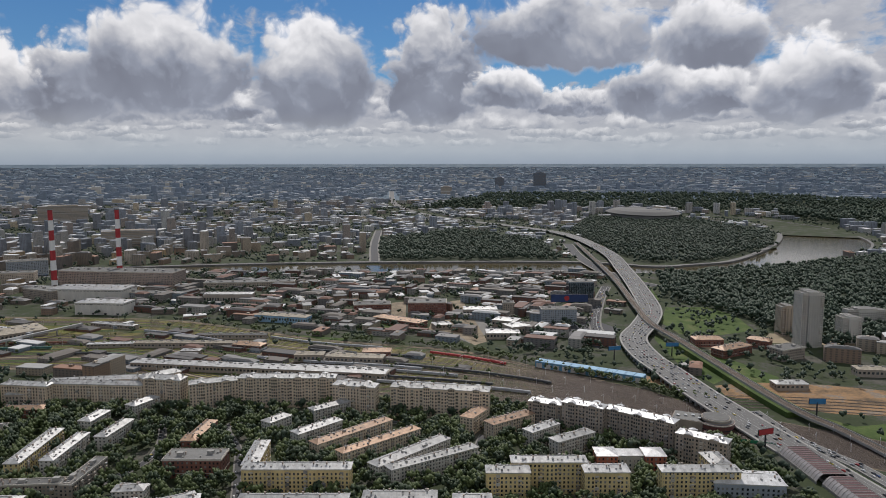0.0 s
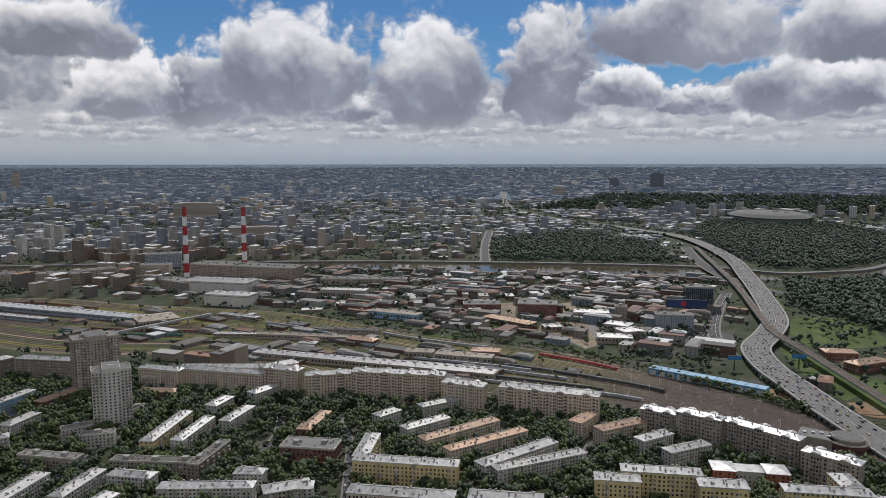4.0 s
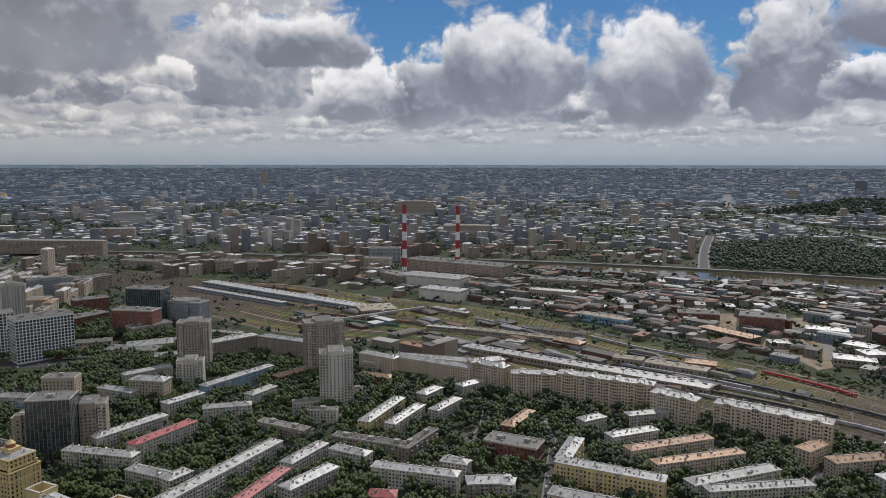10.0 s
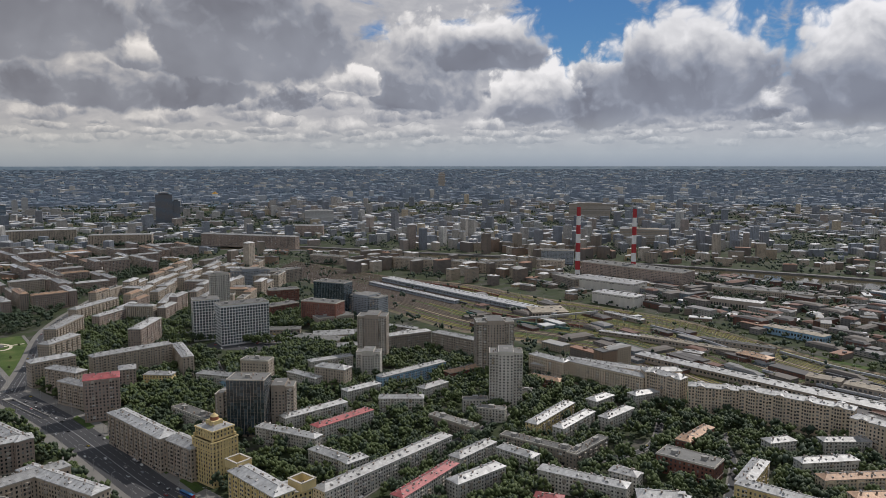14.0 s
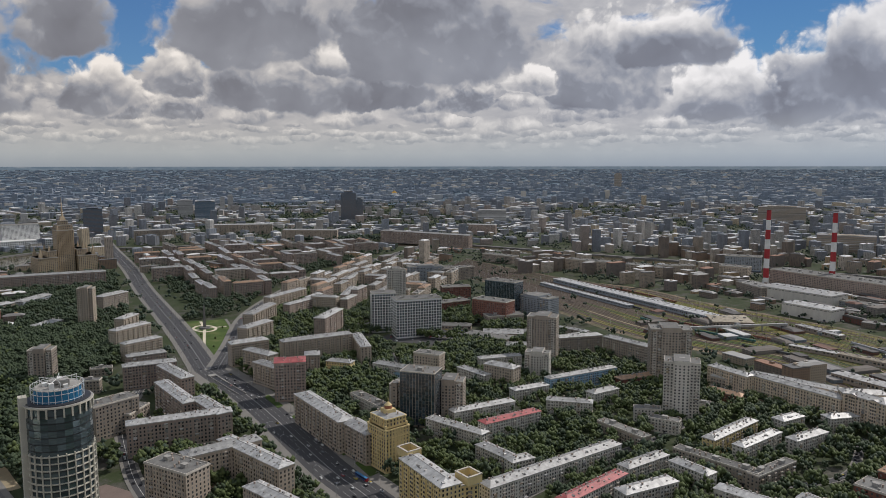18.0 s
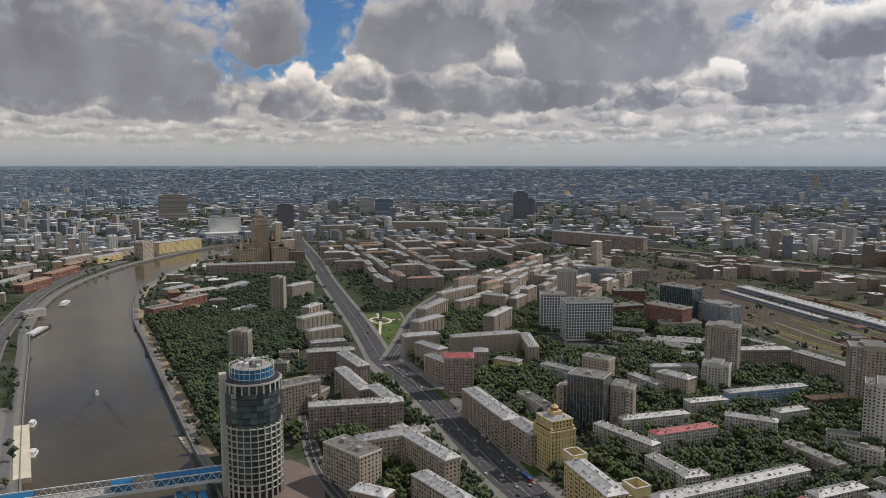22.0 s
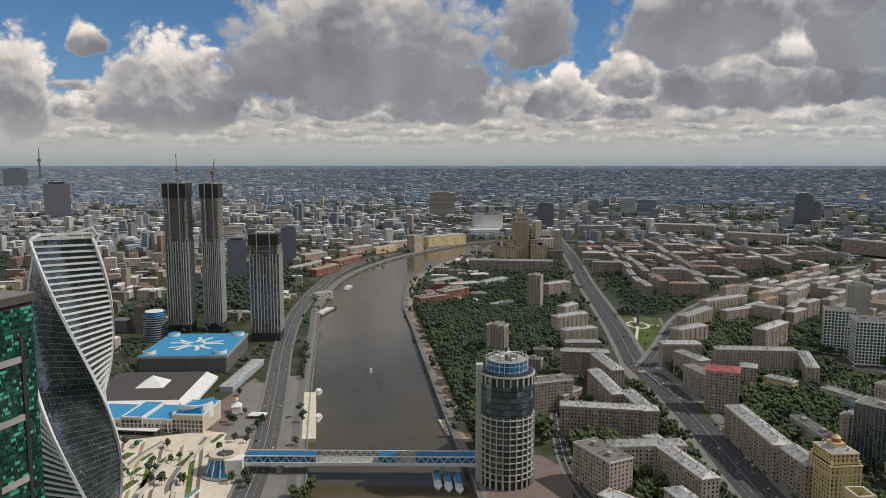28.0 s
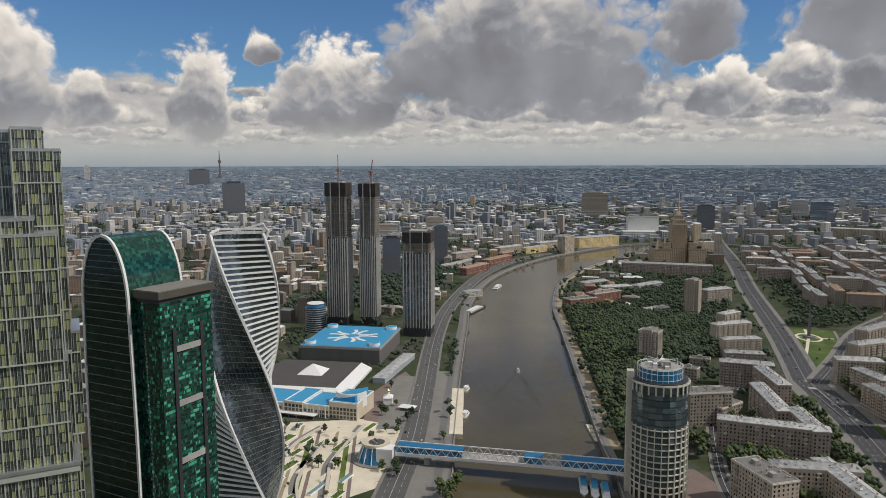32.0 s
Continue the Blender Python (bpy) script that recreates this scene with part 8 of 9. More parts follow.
for s_ in (-1, 1):
    part("window_band", Geo().box(-8.2, 8.2, s_ * 1.28 - 0.02, s_ * 1.28 + 0.02, 1.6, 2.7), MAT["dark_pane"], t)
    for u in (-6, 0.5, 6):
        part("wheel", Geo().cyl(0, 0, 0.5, 0.5, -0.15, 0.15, 12).mesh("wheel", MAT["dark_metal"]), None, t).matrix_basis = pose(u, s_ * 1.15, 0.5, 90, 0, 0)
for x, y, a in ((-478, 322, 0), (-410, 331, 0)):
    t = thing("roof_pavilion", "open ochre parapet frame raised on a roof", "roof frame", x, y, 30, a)
    for b in ((-8, 8, -7, -6), (-8, 8, 6, 7), (-8, -7, -6, 6), (7, 8, -6, 6)):
        part("parapet", Geo().box(*b, 0, 6.5), MAT["wall"][2], t)
        part("coping", Geo().box(b[0] - 0.3, b[1] + 0.3, b[2] - 0.3, b[3] + 0.3, 6.5, 7.0), MAT["trim"], t)

# red brick brewery on the park bank, with tents
BREW = ((-1420, 40, 46, 18, 16, 10), (-1440, 75, 30, 16, 22, -20), (-1475, 60, 24, 20, 26, 5), (-1390, 90, 40, 14, 12, 30), (-1500, 100, 34, 16, 14, -8), (-1370, 58, 26, 12, 10, 12))
for x, y, L_, W_, h_, a in BREW:
    house("brewery_house", "dark red brick works house with brown roof", x, y, L_, W_, h_, a, MAT["red_brick"], "pitched", MAT["roof"][2], floor=3.8, bay=3.4, trim=False, group="brewery houses")
for x, y, c in ((-1345, 92, "blue_roof"), (-1352, 112, "blue_roof"), (-1365, 125, "white"), (-1330, 75, "white"), (-1400, 128, "white")):
    t = thing("tent_roof", "tent-like roof over a market stand", "tent", x, y, 0, 20, "tent roofs")
    part("canopy", pitched(20, 9, 4.5, 2.6), MAT[c], t)
    for u in (-9, 9):
        for v in (-3.8, 3.8):
            part("post", Geo().box(u - 0.15, u + 0.15, v - 0.15, v + 0.15, 0, 4.4), MAT["steel"], t)
    mark(x, y, 22, 12, 20)

# wake of a small boat, weed on the water, brick-paved square by the halls
boat = (-932, -54)
for s_, spread_a in ((1, 15.0), (-1, -17.0)):
    for k in range(7):
        d0, d1 = 8 + 14 * k, 8 + 14 * k + 46
        a0, a1 = radians(2 + spread_a * (1 - 0.07 * k)), radians(2 + spread_a * (1 - 0.02 * k))
        g = ribbon([(boat[0] + d0 * math.cos(a0), boat[1] + d0 * math.sin(a0)), (boat[0] + (d0 + d1) / 2 * math.cos((a0 + a1) / 2), boat[1] + (d0 + d1) / 2 * math.sin((a0 + a1) / 2)), (boat[0] + d1 * math.cos(a1), boat[1] + d1 * math.sin(a1))], 0.5, -0.5, -4.6, -4.3)
        structure("wake_wave", g, MAT["water"], "low wave in the wake of a boat", "wave")
def weed_sheet():
    """Thin weed adrift: a sheet that frays out to nothing."""
    m = bpy.data.materials.new("floating_weed")
    m.use_nodes = True
    n = Nodes(m.node_tree)
    co = n.add("ShaderNodeTexCoord").outputs["Object"]
    p = n.add("ShaderNodeNewGeometry").outputs["Position"]
    fall = n.smooth(n.v("LENGTH", n.v("MULTIPLY", co, (1.0, 1.0, 0.0))), 0.25, 1.0, 1.0, 0.0)
    mass = n.m("MULTIPLY", n.smooth(n.noise(p, 0.10, 6.0, 0.7, 0.3), 0.40, 0.78), fall)
    s = n.add("ShaderNodeBsdfPrincipled", {"Base Color": (0.21, 0.165, 0.045, 1), "Roughness": 0.6, "Alpha": n.m("MULTIPLY", mass, 0.55)}).outputs[0]
    n.add("ShaderNodeOutputMaterial", [s])
    return m


WEED = weed_sheet()
for cx, cy, rx, ry in ((-655, -70, 40, 20), (-810, 12, 95, 24), (-715, 18, 55, 22), (-960, -10, 90, 20)):
    g = Geo().add([(math.cos(i * math.pi / 12), math.sin(i * math.pi / 12), 0) for i in range(24)], [tuple(range(24))])
    o = structure("river_weed", g, WEED, "yellow-green weed adrift on the river", "weed")
    o.matrix_world = pose(cx, cy, -4.47) @ Matrix.Diagonal((rx, ry, 1, 1))

# chapel, event tent and pale landing by the halls
t = thing("chapel", "small white chapel with golden dome beside the halls", "chapel", -772, -192, 0, 10)
part("nave", Geo().box(-6, 6, -5, 5, 0, 8), MAT["white"], t)
part("gable_roof", pitched(12, 10, 8, 3.6), MAT["white"], t)
part("drum", Geo().cyl(0, 0, 1.8, 1.8, 10, 14, 14), MAT["white"], t)
part("dome", Geo().cyl(0, 0, 2.1, 2.0, 14, 15, 14).cyl(0, 0, 2.0, 0.3, 15, 17.4, 14).cyl(0, 0, 0.15, 0.1, 17.4, 19, 6), surface("gilded_dome", (0.75, 0.48, 0.13), 0.3, 0.8, vary=0.1), t)
t = thing("event_tent", "white event tent on the brown square", "tent", -755, -166, 0, 80)
part("canopy", pitched(18, 10, 3.6, 2.6), MAT["white"], t)
for u in (-8, 8):
    for v in (-4.4, 4.4):
        part("post", Geo().box(u - 0.15, u + 0.15, v - 0.15, v + 0.15, 0, 3.5), MAT["steel"], t)
mark(-755, -166, 20, 12, 80)
structure("landing_stage", Geo().prism([(-690, -109), (-690, -95), (-838, -114), (-838, -128)], -6, 0.45), MAT["plaza"], "pale stone landing stage beside the water", "quay")
for x, y in ((-745, 33), (-733, 35), (-721, 37), (-709, 39)):
    t = thing("pontoon", "pale floating pontoon at the park bank", "pontoon", x, y, -4.6, 10, "pontoons")
    part("deck", Geo().box(-5, 5, -4, 4, 0, 0.9), MAT["plaza"], t)
    part("rail", Geo().box(-5, 5, -4, -3.8, 0.9, 1.8), MAT["steel"], t)

# landmarks of the far city
SKY_TONES = {"dark": surface("dark_far_facade", (0.155, 0.145, 0.145), 0.5, vary=0.2), "glass": surface("blue_far_facade", (0.10, 0.16, 0.22), 0.35, vary=0.2), "pale": surface("pale_far_facade", (0.42, 0.42, 0.41), 0.7, vary=0.2),
             "stone": surface("stone_far_facade", (0.34, 0.29, 0.23), 0.8, vary=0.2)}
SKY_WORDS = {"dark": "dark tall far office tower", "glass": "blue glass far office tower", "pale": "pale far slab block", "stone": "beige stone far block"}


def skyline_block(x, y, w, h, tone):
    """A tall house of the far city with set-backs, window bands and roof plant."""
    t = thing("far_tower", SKY_WORDS[tone] + " standing above low roofs", "building", 0, 0, 0, 0, "far towers")
    a = math.atan2(-x, y)
    c, s = math.cos(a), math.sin(a)
    d = min(w * 0.6, 60)

    def lay(g):
        g.v = [tuple(q) for q in distant(np.array([(x + p[0] * c - p[1] * s, y + p[0] * s + p[1] * c, p[2]) for p in g.v]))]
        return g
    part("shaft", lay(Geo().box(-w / 2, w / 2, -d / 2, d / 2, 0, h * 0.94)), SKY_TONES[tone], t)
    part("roof_plant", lay(Geo().box(-w * 0.3, w * 0.3, -d * 0.3, d * 0.3, h * 0.94, h)), SKY_TONES[tone], t)
    g = Geo()
    for i in range(int(h / 5)):
        g.box(-w / 2 - 0.4, w / 2 + 0.4, -d / 2 - 0.4, d / 2 + 0.4, 3 + 5 * i, 4.4 + 5 * i)
    part("floor_band", lay(g), MAT["far_roof"] if tone != "dark" else SKY_TONES["glass"], t, kind="stuff")


skyline_block(-3768, -1809, 120, 185, "dark")
skyline_block(-8989, -4797, 261, 233, "dark")
skyline_block(-3569, 1190, 94, 100, "glass")
skyline_block(-2959, 561, 66, 115, "dark")
skyline_block(-4168, 1492, 28, 90, "pale")
skyline_block(-4148, 1534, 31, 104, "pale")
skyline_block(-3816, 167, 132, 129, "stone")
skyline_block(-3056, 1714, 72, 149, "dark")
skyline_block(-3033, 1761, 33, 116, "dark")
skyline_block(1105, 8215, 143, 167, "dark")
skyline_block(616, 7825, 99, 122, "dark")
skyline_block(-7314, -421, 34, 182, "pale")
skyline_block(-2624, 2260, 133, 61, "pale")
skyline_block(-1641, 3097, 192, 93, "stone")
skyline_block(-1030, 2341, 162, 56, "stone")
skyline_block(-3863, 1183, 75, 94, "pale")
skyline_block(-5953, 7207, 88, 182, "stone")
skyline_block(30, 6245, 98, 73, "stone")
skyline_block(-12623, -9068, 103, 282, "pale")
skyline_block(-1662, -401, 42, 105, "dark")
skyline_block(-1942, -329, 38, 108, "dark")
skyline_block(-3084, -548, 73, 48, "stone")
skyline_block(-2622, -655, 92, 51, "stone")

t = thing("television_mast", "slender far television mast on the horizon", "mast", 0, 0, 0, 0)
mast_at = np.array([-13926, -6975, 0.0])
for nm, z0, z1, r0, r1 in (("foot", 0, 70, 60, 26), ("shaft", 70, 390, 22, 14), ("pod", 330, 380, 32, 30), ("aerial", 390, 592, 11, 5)):
    g = Geo().cyl(0, 0, r0, r1, z0, z1, 12)
    g.v = [tuple(q) for q in distant(np.array(g.v) + mast_at)]
    part(nm, g, SKY_TONES["dark"], t)
t = thing("domed_church", "white far church with golden dome", "church", 0, 0, 0, 0)
for nm, z0, z1, r0, r1, m in (("body", 0, 36, 42, 40, MAT["white"]), ("drum", 36, 52, 20, 20, MAT["white"]), ("dome", 52, 70, 24, 4, surface("gold_leaf", (0.75, 0.45, 0.12), 0.3, 0.8, vary=0.1))):
    g = Geo().cyl(0, 0, r0, r1, z0, z1, 4 if nm == "body" else 16)
    g.v = [tuple(q) for q in distant(np.array(g.v) + np.array([-4930, 3193, 0.0]))]
    part(nm, g, m, t)


# ---- the wider city: districts of smaller houses, woods and trees ----
rng = np.random.default_rng(5)


def boxes(cx, cy, L, W, h, ang, z0=-0.5):
    """Many upright blocks as one set of vertices and quads."""
    n = len(cx)
    c, s = np.cos(ang), np.sin(ang)
    sx = np.array([-1, 1, 1, -1]) * 0.5
    sy = np.array([-1, -1, 1, 1]) * 0.5
    X = cx[:, None] + L[:, None] * sx * c[:, None] - W[:, None] * sy * s[:, None]
    Y = cy[:, None] + L[:, None] * sx * s[:, None] + W[:, None] * sy * c[:, None]
    z0 = np.broadcast_to(np.asarray(z0, dtype=float), (n,))
    lo = np.stack([X, Y, np.repeat(z0[:, None], 4, 1)], -1)
    hi = np.stack([X, Y, np.repeat(h[:, None], 4, 1)], -1)
    V = np.concatenate([lo, hi], 1).reshape(-1, 3)
    q = np.array([(0, 1, 5, 4), (1, 2, 6, 5), (2, 3, 7, 6), (3, 0, 4, 7), (4, 5, 6, 7)])
    Q = (np.arange(n)[:, None, None] * 8 + q).reshape(-1, 4)
    return V, Q


WOODS = [[(445, 1420), (520, 1720), (884, 1820), (1300, 2060), (1700, 2400), (1900, 1500), (1100, 900), (740, 1080), (560, 1020), (520, 1230)],
         [(500, 2300), (540, 1930), (705, 1925), (1080, 2300), (1260, 2760), (1180, 3400), (720, 3500), (520, 2900)],
         [(-190, 1990), (-220, 2520), (82, 2855), (330, 2447), (330, 1995)],
         [(-120, 4200), (1300, 4100), (2600, 3000), (3600, 4200), (2400, 6000), (400, 6200)],
         [(1700, 2500), (2600, 2300), (2900, 3600), (1750, 3900)],
         [(-660, 62), (-760, 52), (-1000, 36), (-1330, 8), (-1420, 20), (-1360, 140), (-1250, 270), (-1050, 240), (-980, 160), (-700, 110)],
         [(-1300, -260), (-1800, -260), (-1900, -420), (-1250, -520)],
         [(-2350, 1120), (-2140, 1420), (-2200, 1460), (-2460, 1150)]]
NO_BUILD = WOODS + [[(350, 1330), (360, 1120), (380, 900), (420, 700), (700, 640), (760, 760), (640, 930), (500, 965), (520, 1120), (560, 1330), (420, 1500)], [(-1000, -140), (-450, -140), (-450, -420), (-1250, -420), (-1250, -160)]]
NEAR_AREA = [(-2200, 330), (-1750, 560), (-1730, 1000), (-1500, 1130), (-940, 960), (-700, 900), (-300, 830), (60, 790), (260, 690), (420, 520), (420, 200), (-480, 180), (-690, 110), (-1000, 140), (-1400, 140), (-1900, 200)]


def district_angle(x, y):
    k = np.floor(x / 700.0) * 12.9898 + np.floor(y / 620.0) * 78.233
    return (np.sin(k) * 43758.5453 % 1.0) * 1.2 - 0.6


def city():
    X, Y, S = [], [], []
    r = 640.0
    while r < 52000:
        cell = 46.0 * max(1.0, (r / 2600.0)) ** (0.9 if r < 12000 else 1.0)
        n = int(radians(200) * r / cell)
        az = radians(-42) + radians(200) * (np.arange(n) + rng.random() + rng.uniform(-0.48, 0.48, n)) / n
        rr = r + rng.uniform(-0.5, 0.5, n) * cell
        X.append(-np.sin(az) * rr)
        Y.append(np.cos(az) * rr)
        S.append(np.full(n, cell / 46.0))
        r += cell * (0.95 if r < 5200 else 0.7)
    X, Y, S = np.concatenate(X), np.concatenate(Y), np.concatenate(S)
    ok = np.ones(len(X), dtype=bool)
    for poly in NO_BUILD:
        ok &= ~in_poly(X, Y, poly)
    gap = np.full(len(X), 1e9)
    for x, y, w in STREAM:
        gap = np.minimum(gap, np.hypot(X - x, Y - y) - w / 2)
    ok &= gap > 45
    ok &= ~in_poly(X, Y, NEAR_AREA)
    ok &= ~((np.hypot(X, Y) < 900) & (X > -600) & (Y < 100))
    free = np.array([taken(a, b) == 0 and all(taken(a + dx, b + dy) == 0 for dx, dy in ((16, 0), (-16, 0), (0, 16), (0, -16), (11, 11), (-11, 11), (11, -11), (-11, -11))) for a, b in zip(X, Y)])
    ok &= free
    keep = rng.random(len(X))
    R = np.hypot(X, Y)
    green = np.array([noise.noise((a / 420.0, b / 420.0, 3.3)) for a, b in zip(X, Y)])
    built = ok & (keep < np.where(green > 0.18, 0.3, 0.85))
    x, y, s = X[built], Y[built], S[built]
    n = len(x)
    ang = district_angle(x, y) + np.where(rng.random(n) < 0.5, 0, math.pi / 2) + rng.normal(0, 0.05, n)
    wide = np.where(s > 2.0, 1.41 * s ** 0.5, s)
    L, W = rng.uniform(20, 46, n) * wide, rng.uniform(11, 19, n) * wide
    low = rng.uniform(7, 22, n)
    tall = np.array([noise.noise((a / 900.0, b / 900.0, 9.1)) for a, b in zip(x, y)])
    h = low + np.where(tall > 0.12, rng.uniform(4, 20, n), 0) + np.where(rng.random(n) < 0.05 + 0.1 * (tall > 0.25), rng.uniform(15, 50, n), 0)
    # factory land on both sides of the tracks stays low
    works = (x > -900) & (x < 520) & (y > 900) & (y < 1790)
    h = np.where(works, rng.uniform(5, 13, n), h)
    h = np.where((x < -1250) & (y < 330) & (y > 0), np.minimum(h, 13), h)
    h = np.where(s > 3.0, np.minimum(h, 34.0), h)
    slim = h > 42
    L, W = np.where(slim, 24 * s ** 0.5, L), np.where(slim, 18 * s ** 0.5, W)
    # the ring road's far reach stays open, with low buildings beside it
    beside = np.full(n, 1e9)
    for (ax, ay, _), (bx, by, _) in zip(RING[10:-1], RING[11:]):
        f = np.clip(((x - ax) * (bx - ax) + (y - ay) * (by - ay)) / ((bx - ax) ** 2 + (by - ay) ** 2), 0, 1)
        beside = np.minimum(beside, np.hypot(x - ax - f * (bx - ax), y - ay - f * (by - ay)))
    h = np.where((beside < 330) & (y < 4800), np.minimum(h, 4 + beside * 0.06), h)
    open_land = beside > 20 + 0.75 * L
    x, y, s, ang, L, W, h = (v[open_land] for v in (x, y, s, ang, L, W, h))
    n = len(x)
    dist = np.hypot(x, y)
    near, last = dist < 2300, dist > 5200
    # the two outer belts use colours with haze mixed in
    looks = {"mid_houses": ("dense district of mixed stone and panel houses", "far_wall", "far_roof"), "far_houses": ("wide city of countless houses and blocks, tinted for haze", "haze_wall", "haze_roof"),
             "skyline_houses": ("far city of houses tinted blue for haze, reaching to the horizon", "skyline_wall", "skyline_roof")}
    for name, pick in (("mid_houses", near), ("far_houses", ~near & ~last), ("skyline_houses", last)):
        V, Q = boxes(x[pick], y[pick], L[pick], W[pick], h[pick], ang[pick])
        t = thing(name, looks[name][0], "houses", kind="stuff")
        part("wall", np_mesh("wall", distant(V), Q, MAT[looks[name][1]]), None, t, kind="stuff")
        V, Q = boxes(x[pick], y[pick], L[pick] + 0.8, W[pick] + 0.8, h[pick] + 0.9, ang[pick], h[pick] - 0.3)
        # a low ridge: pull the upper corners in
        V = V.reshape(-1, 8, 3)
        c = V[:, 4:, :2].mean(1, keepdims=True)
        ridge = rng.random(len(V)) < 0.35
        V[ridge, 4:, :2] = c[ridge] + (V[ridge, 4:, :2] - c[ridge]) * 0.55
        V[ridge, 4:, 2] += 1.6
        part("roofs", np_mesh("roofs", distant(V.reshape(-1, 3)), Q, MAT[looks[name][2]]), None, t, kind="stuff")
        # huts and shafts on the roofs
        k = rng.random(pick.sum()) < 0.6
        hx, hy, hh = x[pick][k], y[pick][k], h[pick][k]
        V, Q = boxes(hx + rng.uniform(-5, 5, len(hx)), hy + rng.uniform(-4, 4, len(hx)), np.full(len(hx), 5.0), np.full(len(hx), 4.0), hh + 3.4, ang[pick][k], hh)
        part("roof_huts", np_mesh("roof_huts", distant(V), Q, MAT[looks[name][1]]), None, t, kind="stuff")
    rest = (~built) & (gap > 12)
    rest &= np.array([taken(a, b) == 0 for a, b in zip(X, Y)])
    return X[rest], Y[rest], S[rest]


GAPS = city()


def works(name, poly, count, lo, hi, label):
    """Crowded works and depots between the railway and the river."""
    x, y = spread(poly, count, name != "yard_huts")
    n = len(x)
    ang = district_angle(x, y) * 0.12 - 0.32 + np.where(rng.random(n) < 0.72, 0, math.pi / 2)
    L, W, h = rng.uniform(16, 58, n), rng.uniform(9, 22, n), rng.uniform(lo, hi, n)
    t = thing(name, label, "works", kind="stuff")
    V, Q = boxes(x, y, L, W, h, ang)
    part("wall", np_mesh("wall", V, Q, MAT["works_wall"]), None, t, kind="stuff")
    V, Q = boxes(x, y, L + 0.8, W + 0.8, h + 0.7, ang, h - 0.3)
    V = V.reshape(-1, 8, 3)
    flat_top = rng.random(n) < 0.65
    V[:, 4:, :2] = V[:, 4:, :2].mean(1, keepdims=True) + (V[:, 4:, :2] - V[:, 4:, :2].mean(1, keepdims=True)) * np.where(flat_top, 0.98, 0.6)[:, None, None]
    V[:, 4:, 2] += np.where(flat_top, 0.0, 1.6)[:, None]
    part("roof", np_mesh("roof", V.reshape(-1, 3), Q, MAT["works_roof"]), None, t, kind="stuff")


def clump_verts(k):
    """One ragged eight-faced clump of leaves."""
    p = np.array([(1, 0, 0), (0, 1, 0), (-1, 0, 0), (0, -1, 0), (0, 0, 1), (0, 0, -1)], dtype=float)
    return p * k.uniform(0.65, 1.2, (6, 1)) + k.normal(0, 0.12, (6, 3))


CLUMP_FACES = np.array([(0, 1, 4), (1, 2, 4), (2, 3, 4), (3, 0, 4), (1, 0, 5), (2, 1, 5), (3, 2, 5), (0, 3, 5)])


def crowns(name, xs, ys, hs, material, per, parent=None, squash=0.8):
    """Leafy crowns for many trees in one mesh, each of several ragged clumps."""
    n = len(xs)
    base = np.stack([clump_verts(rng) for _ in range(40)])
    pick = rng.integers(0, 40, (n, per))
    u = rng.normal(0, 1, (n, per, 3))
    u /= np.linalg.norm(u, axis=2, keepdims=True)
    rad = hs * 0.39
    off = u * rad[:, None, None] * rng.uniform(0.35, 0.85, (n, per, 1))
    off[..., 2] *= 0.85
    size = rad[:, None] * rng.uniform(0.34, 0.60, (n, per)) * (6.0 / per) ** 0.3
    V = base[pick] * size[..., None, None] + off[:, :, None, :]
    V[..., 0] += xs[:, None, None]
    V[..., 1] += ys[:, None, None]
    V[..., 2] += (hs * 0.62)[:, None, None]
    V = V.reshape(-1, 3)
    F = (np.arange(n * per)[:, None, None] * 6 + CLUMP_FACES).reshape(-1, 3)
    return np_mesh(name, distant(V), F, material, True)


def spread(poly, count, keep_off=True):
    xs, ys = [p[0] for p in poly], [p[1] for p in poly]
    x, y = rng.uniform(min(xs), max(xs), count * 3), rng.uniform(min(ys), max(ys), count * 3)
    ok = in_poly(x, y, poly)
    if keep_off:
        ok &= np.array([taken(a, b) == 0 for a, b in zip(x, y)])
    x, y = x[ok], y[ok]
    return x[:count], y[:count]


WORKS = [(-700, 1300), (-440, 1270), (-180, 1130), (60, 1050), (200, 940), (250, 1060), (300, 1420), (360, 1740), (-640, 1745)]
works("works_district", WORKS, 300, 5, 16, "crowded low works and depots of brick and concrete")
works("yard_huts", [(-900, 1240), (-480, 1180), (-200, 1060), (100, 960), (40, 830), (-300, 880), (-460, 960), (-800, 960)], 60, 3, 6, "small railway huts and stores in the yard")

# single trees: four models, copied over the courts and the river park
def tree_model(k, tall, leaf):
    r = np.random.default_rng(40 + k)
    g = Geo()
    g.cyl(0, 0, 0.32, 0.16, -0.3, tall * 0.5, 7)
    for i in range(5):
        a = 2 * math.pi * i / 5 + k
        g.beam((0, 0, tall * (0.28 + 0.04 * i)), (math.cos(a) * tall * 0.2, math.sin(a) * tall * 0.2, tall * (0.5 + 0.05 * i)), 0.16)
    trunk = g.mesh("tree", MAT["bark"])
    V, F, m = [], [], 0
    for i in range(58):
        d = r.normal(0, 1, 3)
        d /= np.linalg.norm(d)
        c = d * tall * 0.34 * r.uniform(0.35, 1.0) * np.array([1, 1, 1.05]) + np.array([0, 0, tall * 0.64])
        c[:2] *= 1.0 - 0.25 * max(0.0, (c[2] / tall - 0.7) * 3)
        V.append(clump_verts(r) * tall * r.uniform(0.07, 0.13) + c)
        F.append(CLUMP_FACES + 6 * m)
        m += 1
    crown = np_mesh("crown", np.concatenate(V), np.concatenate(F), MAT["leaf"][leaf], True)
    return trunk, crown


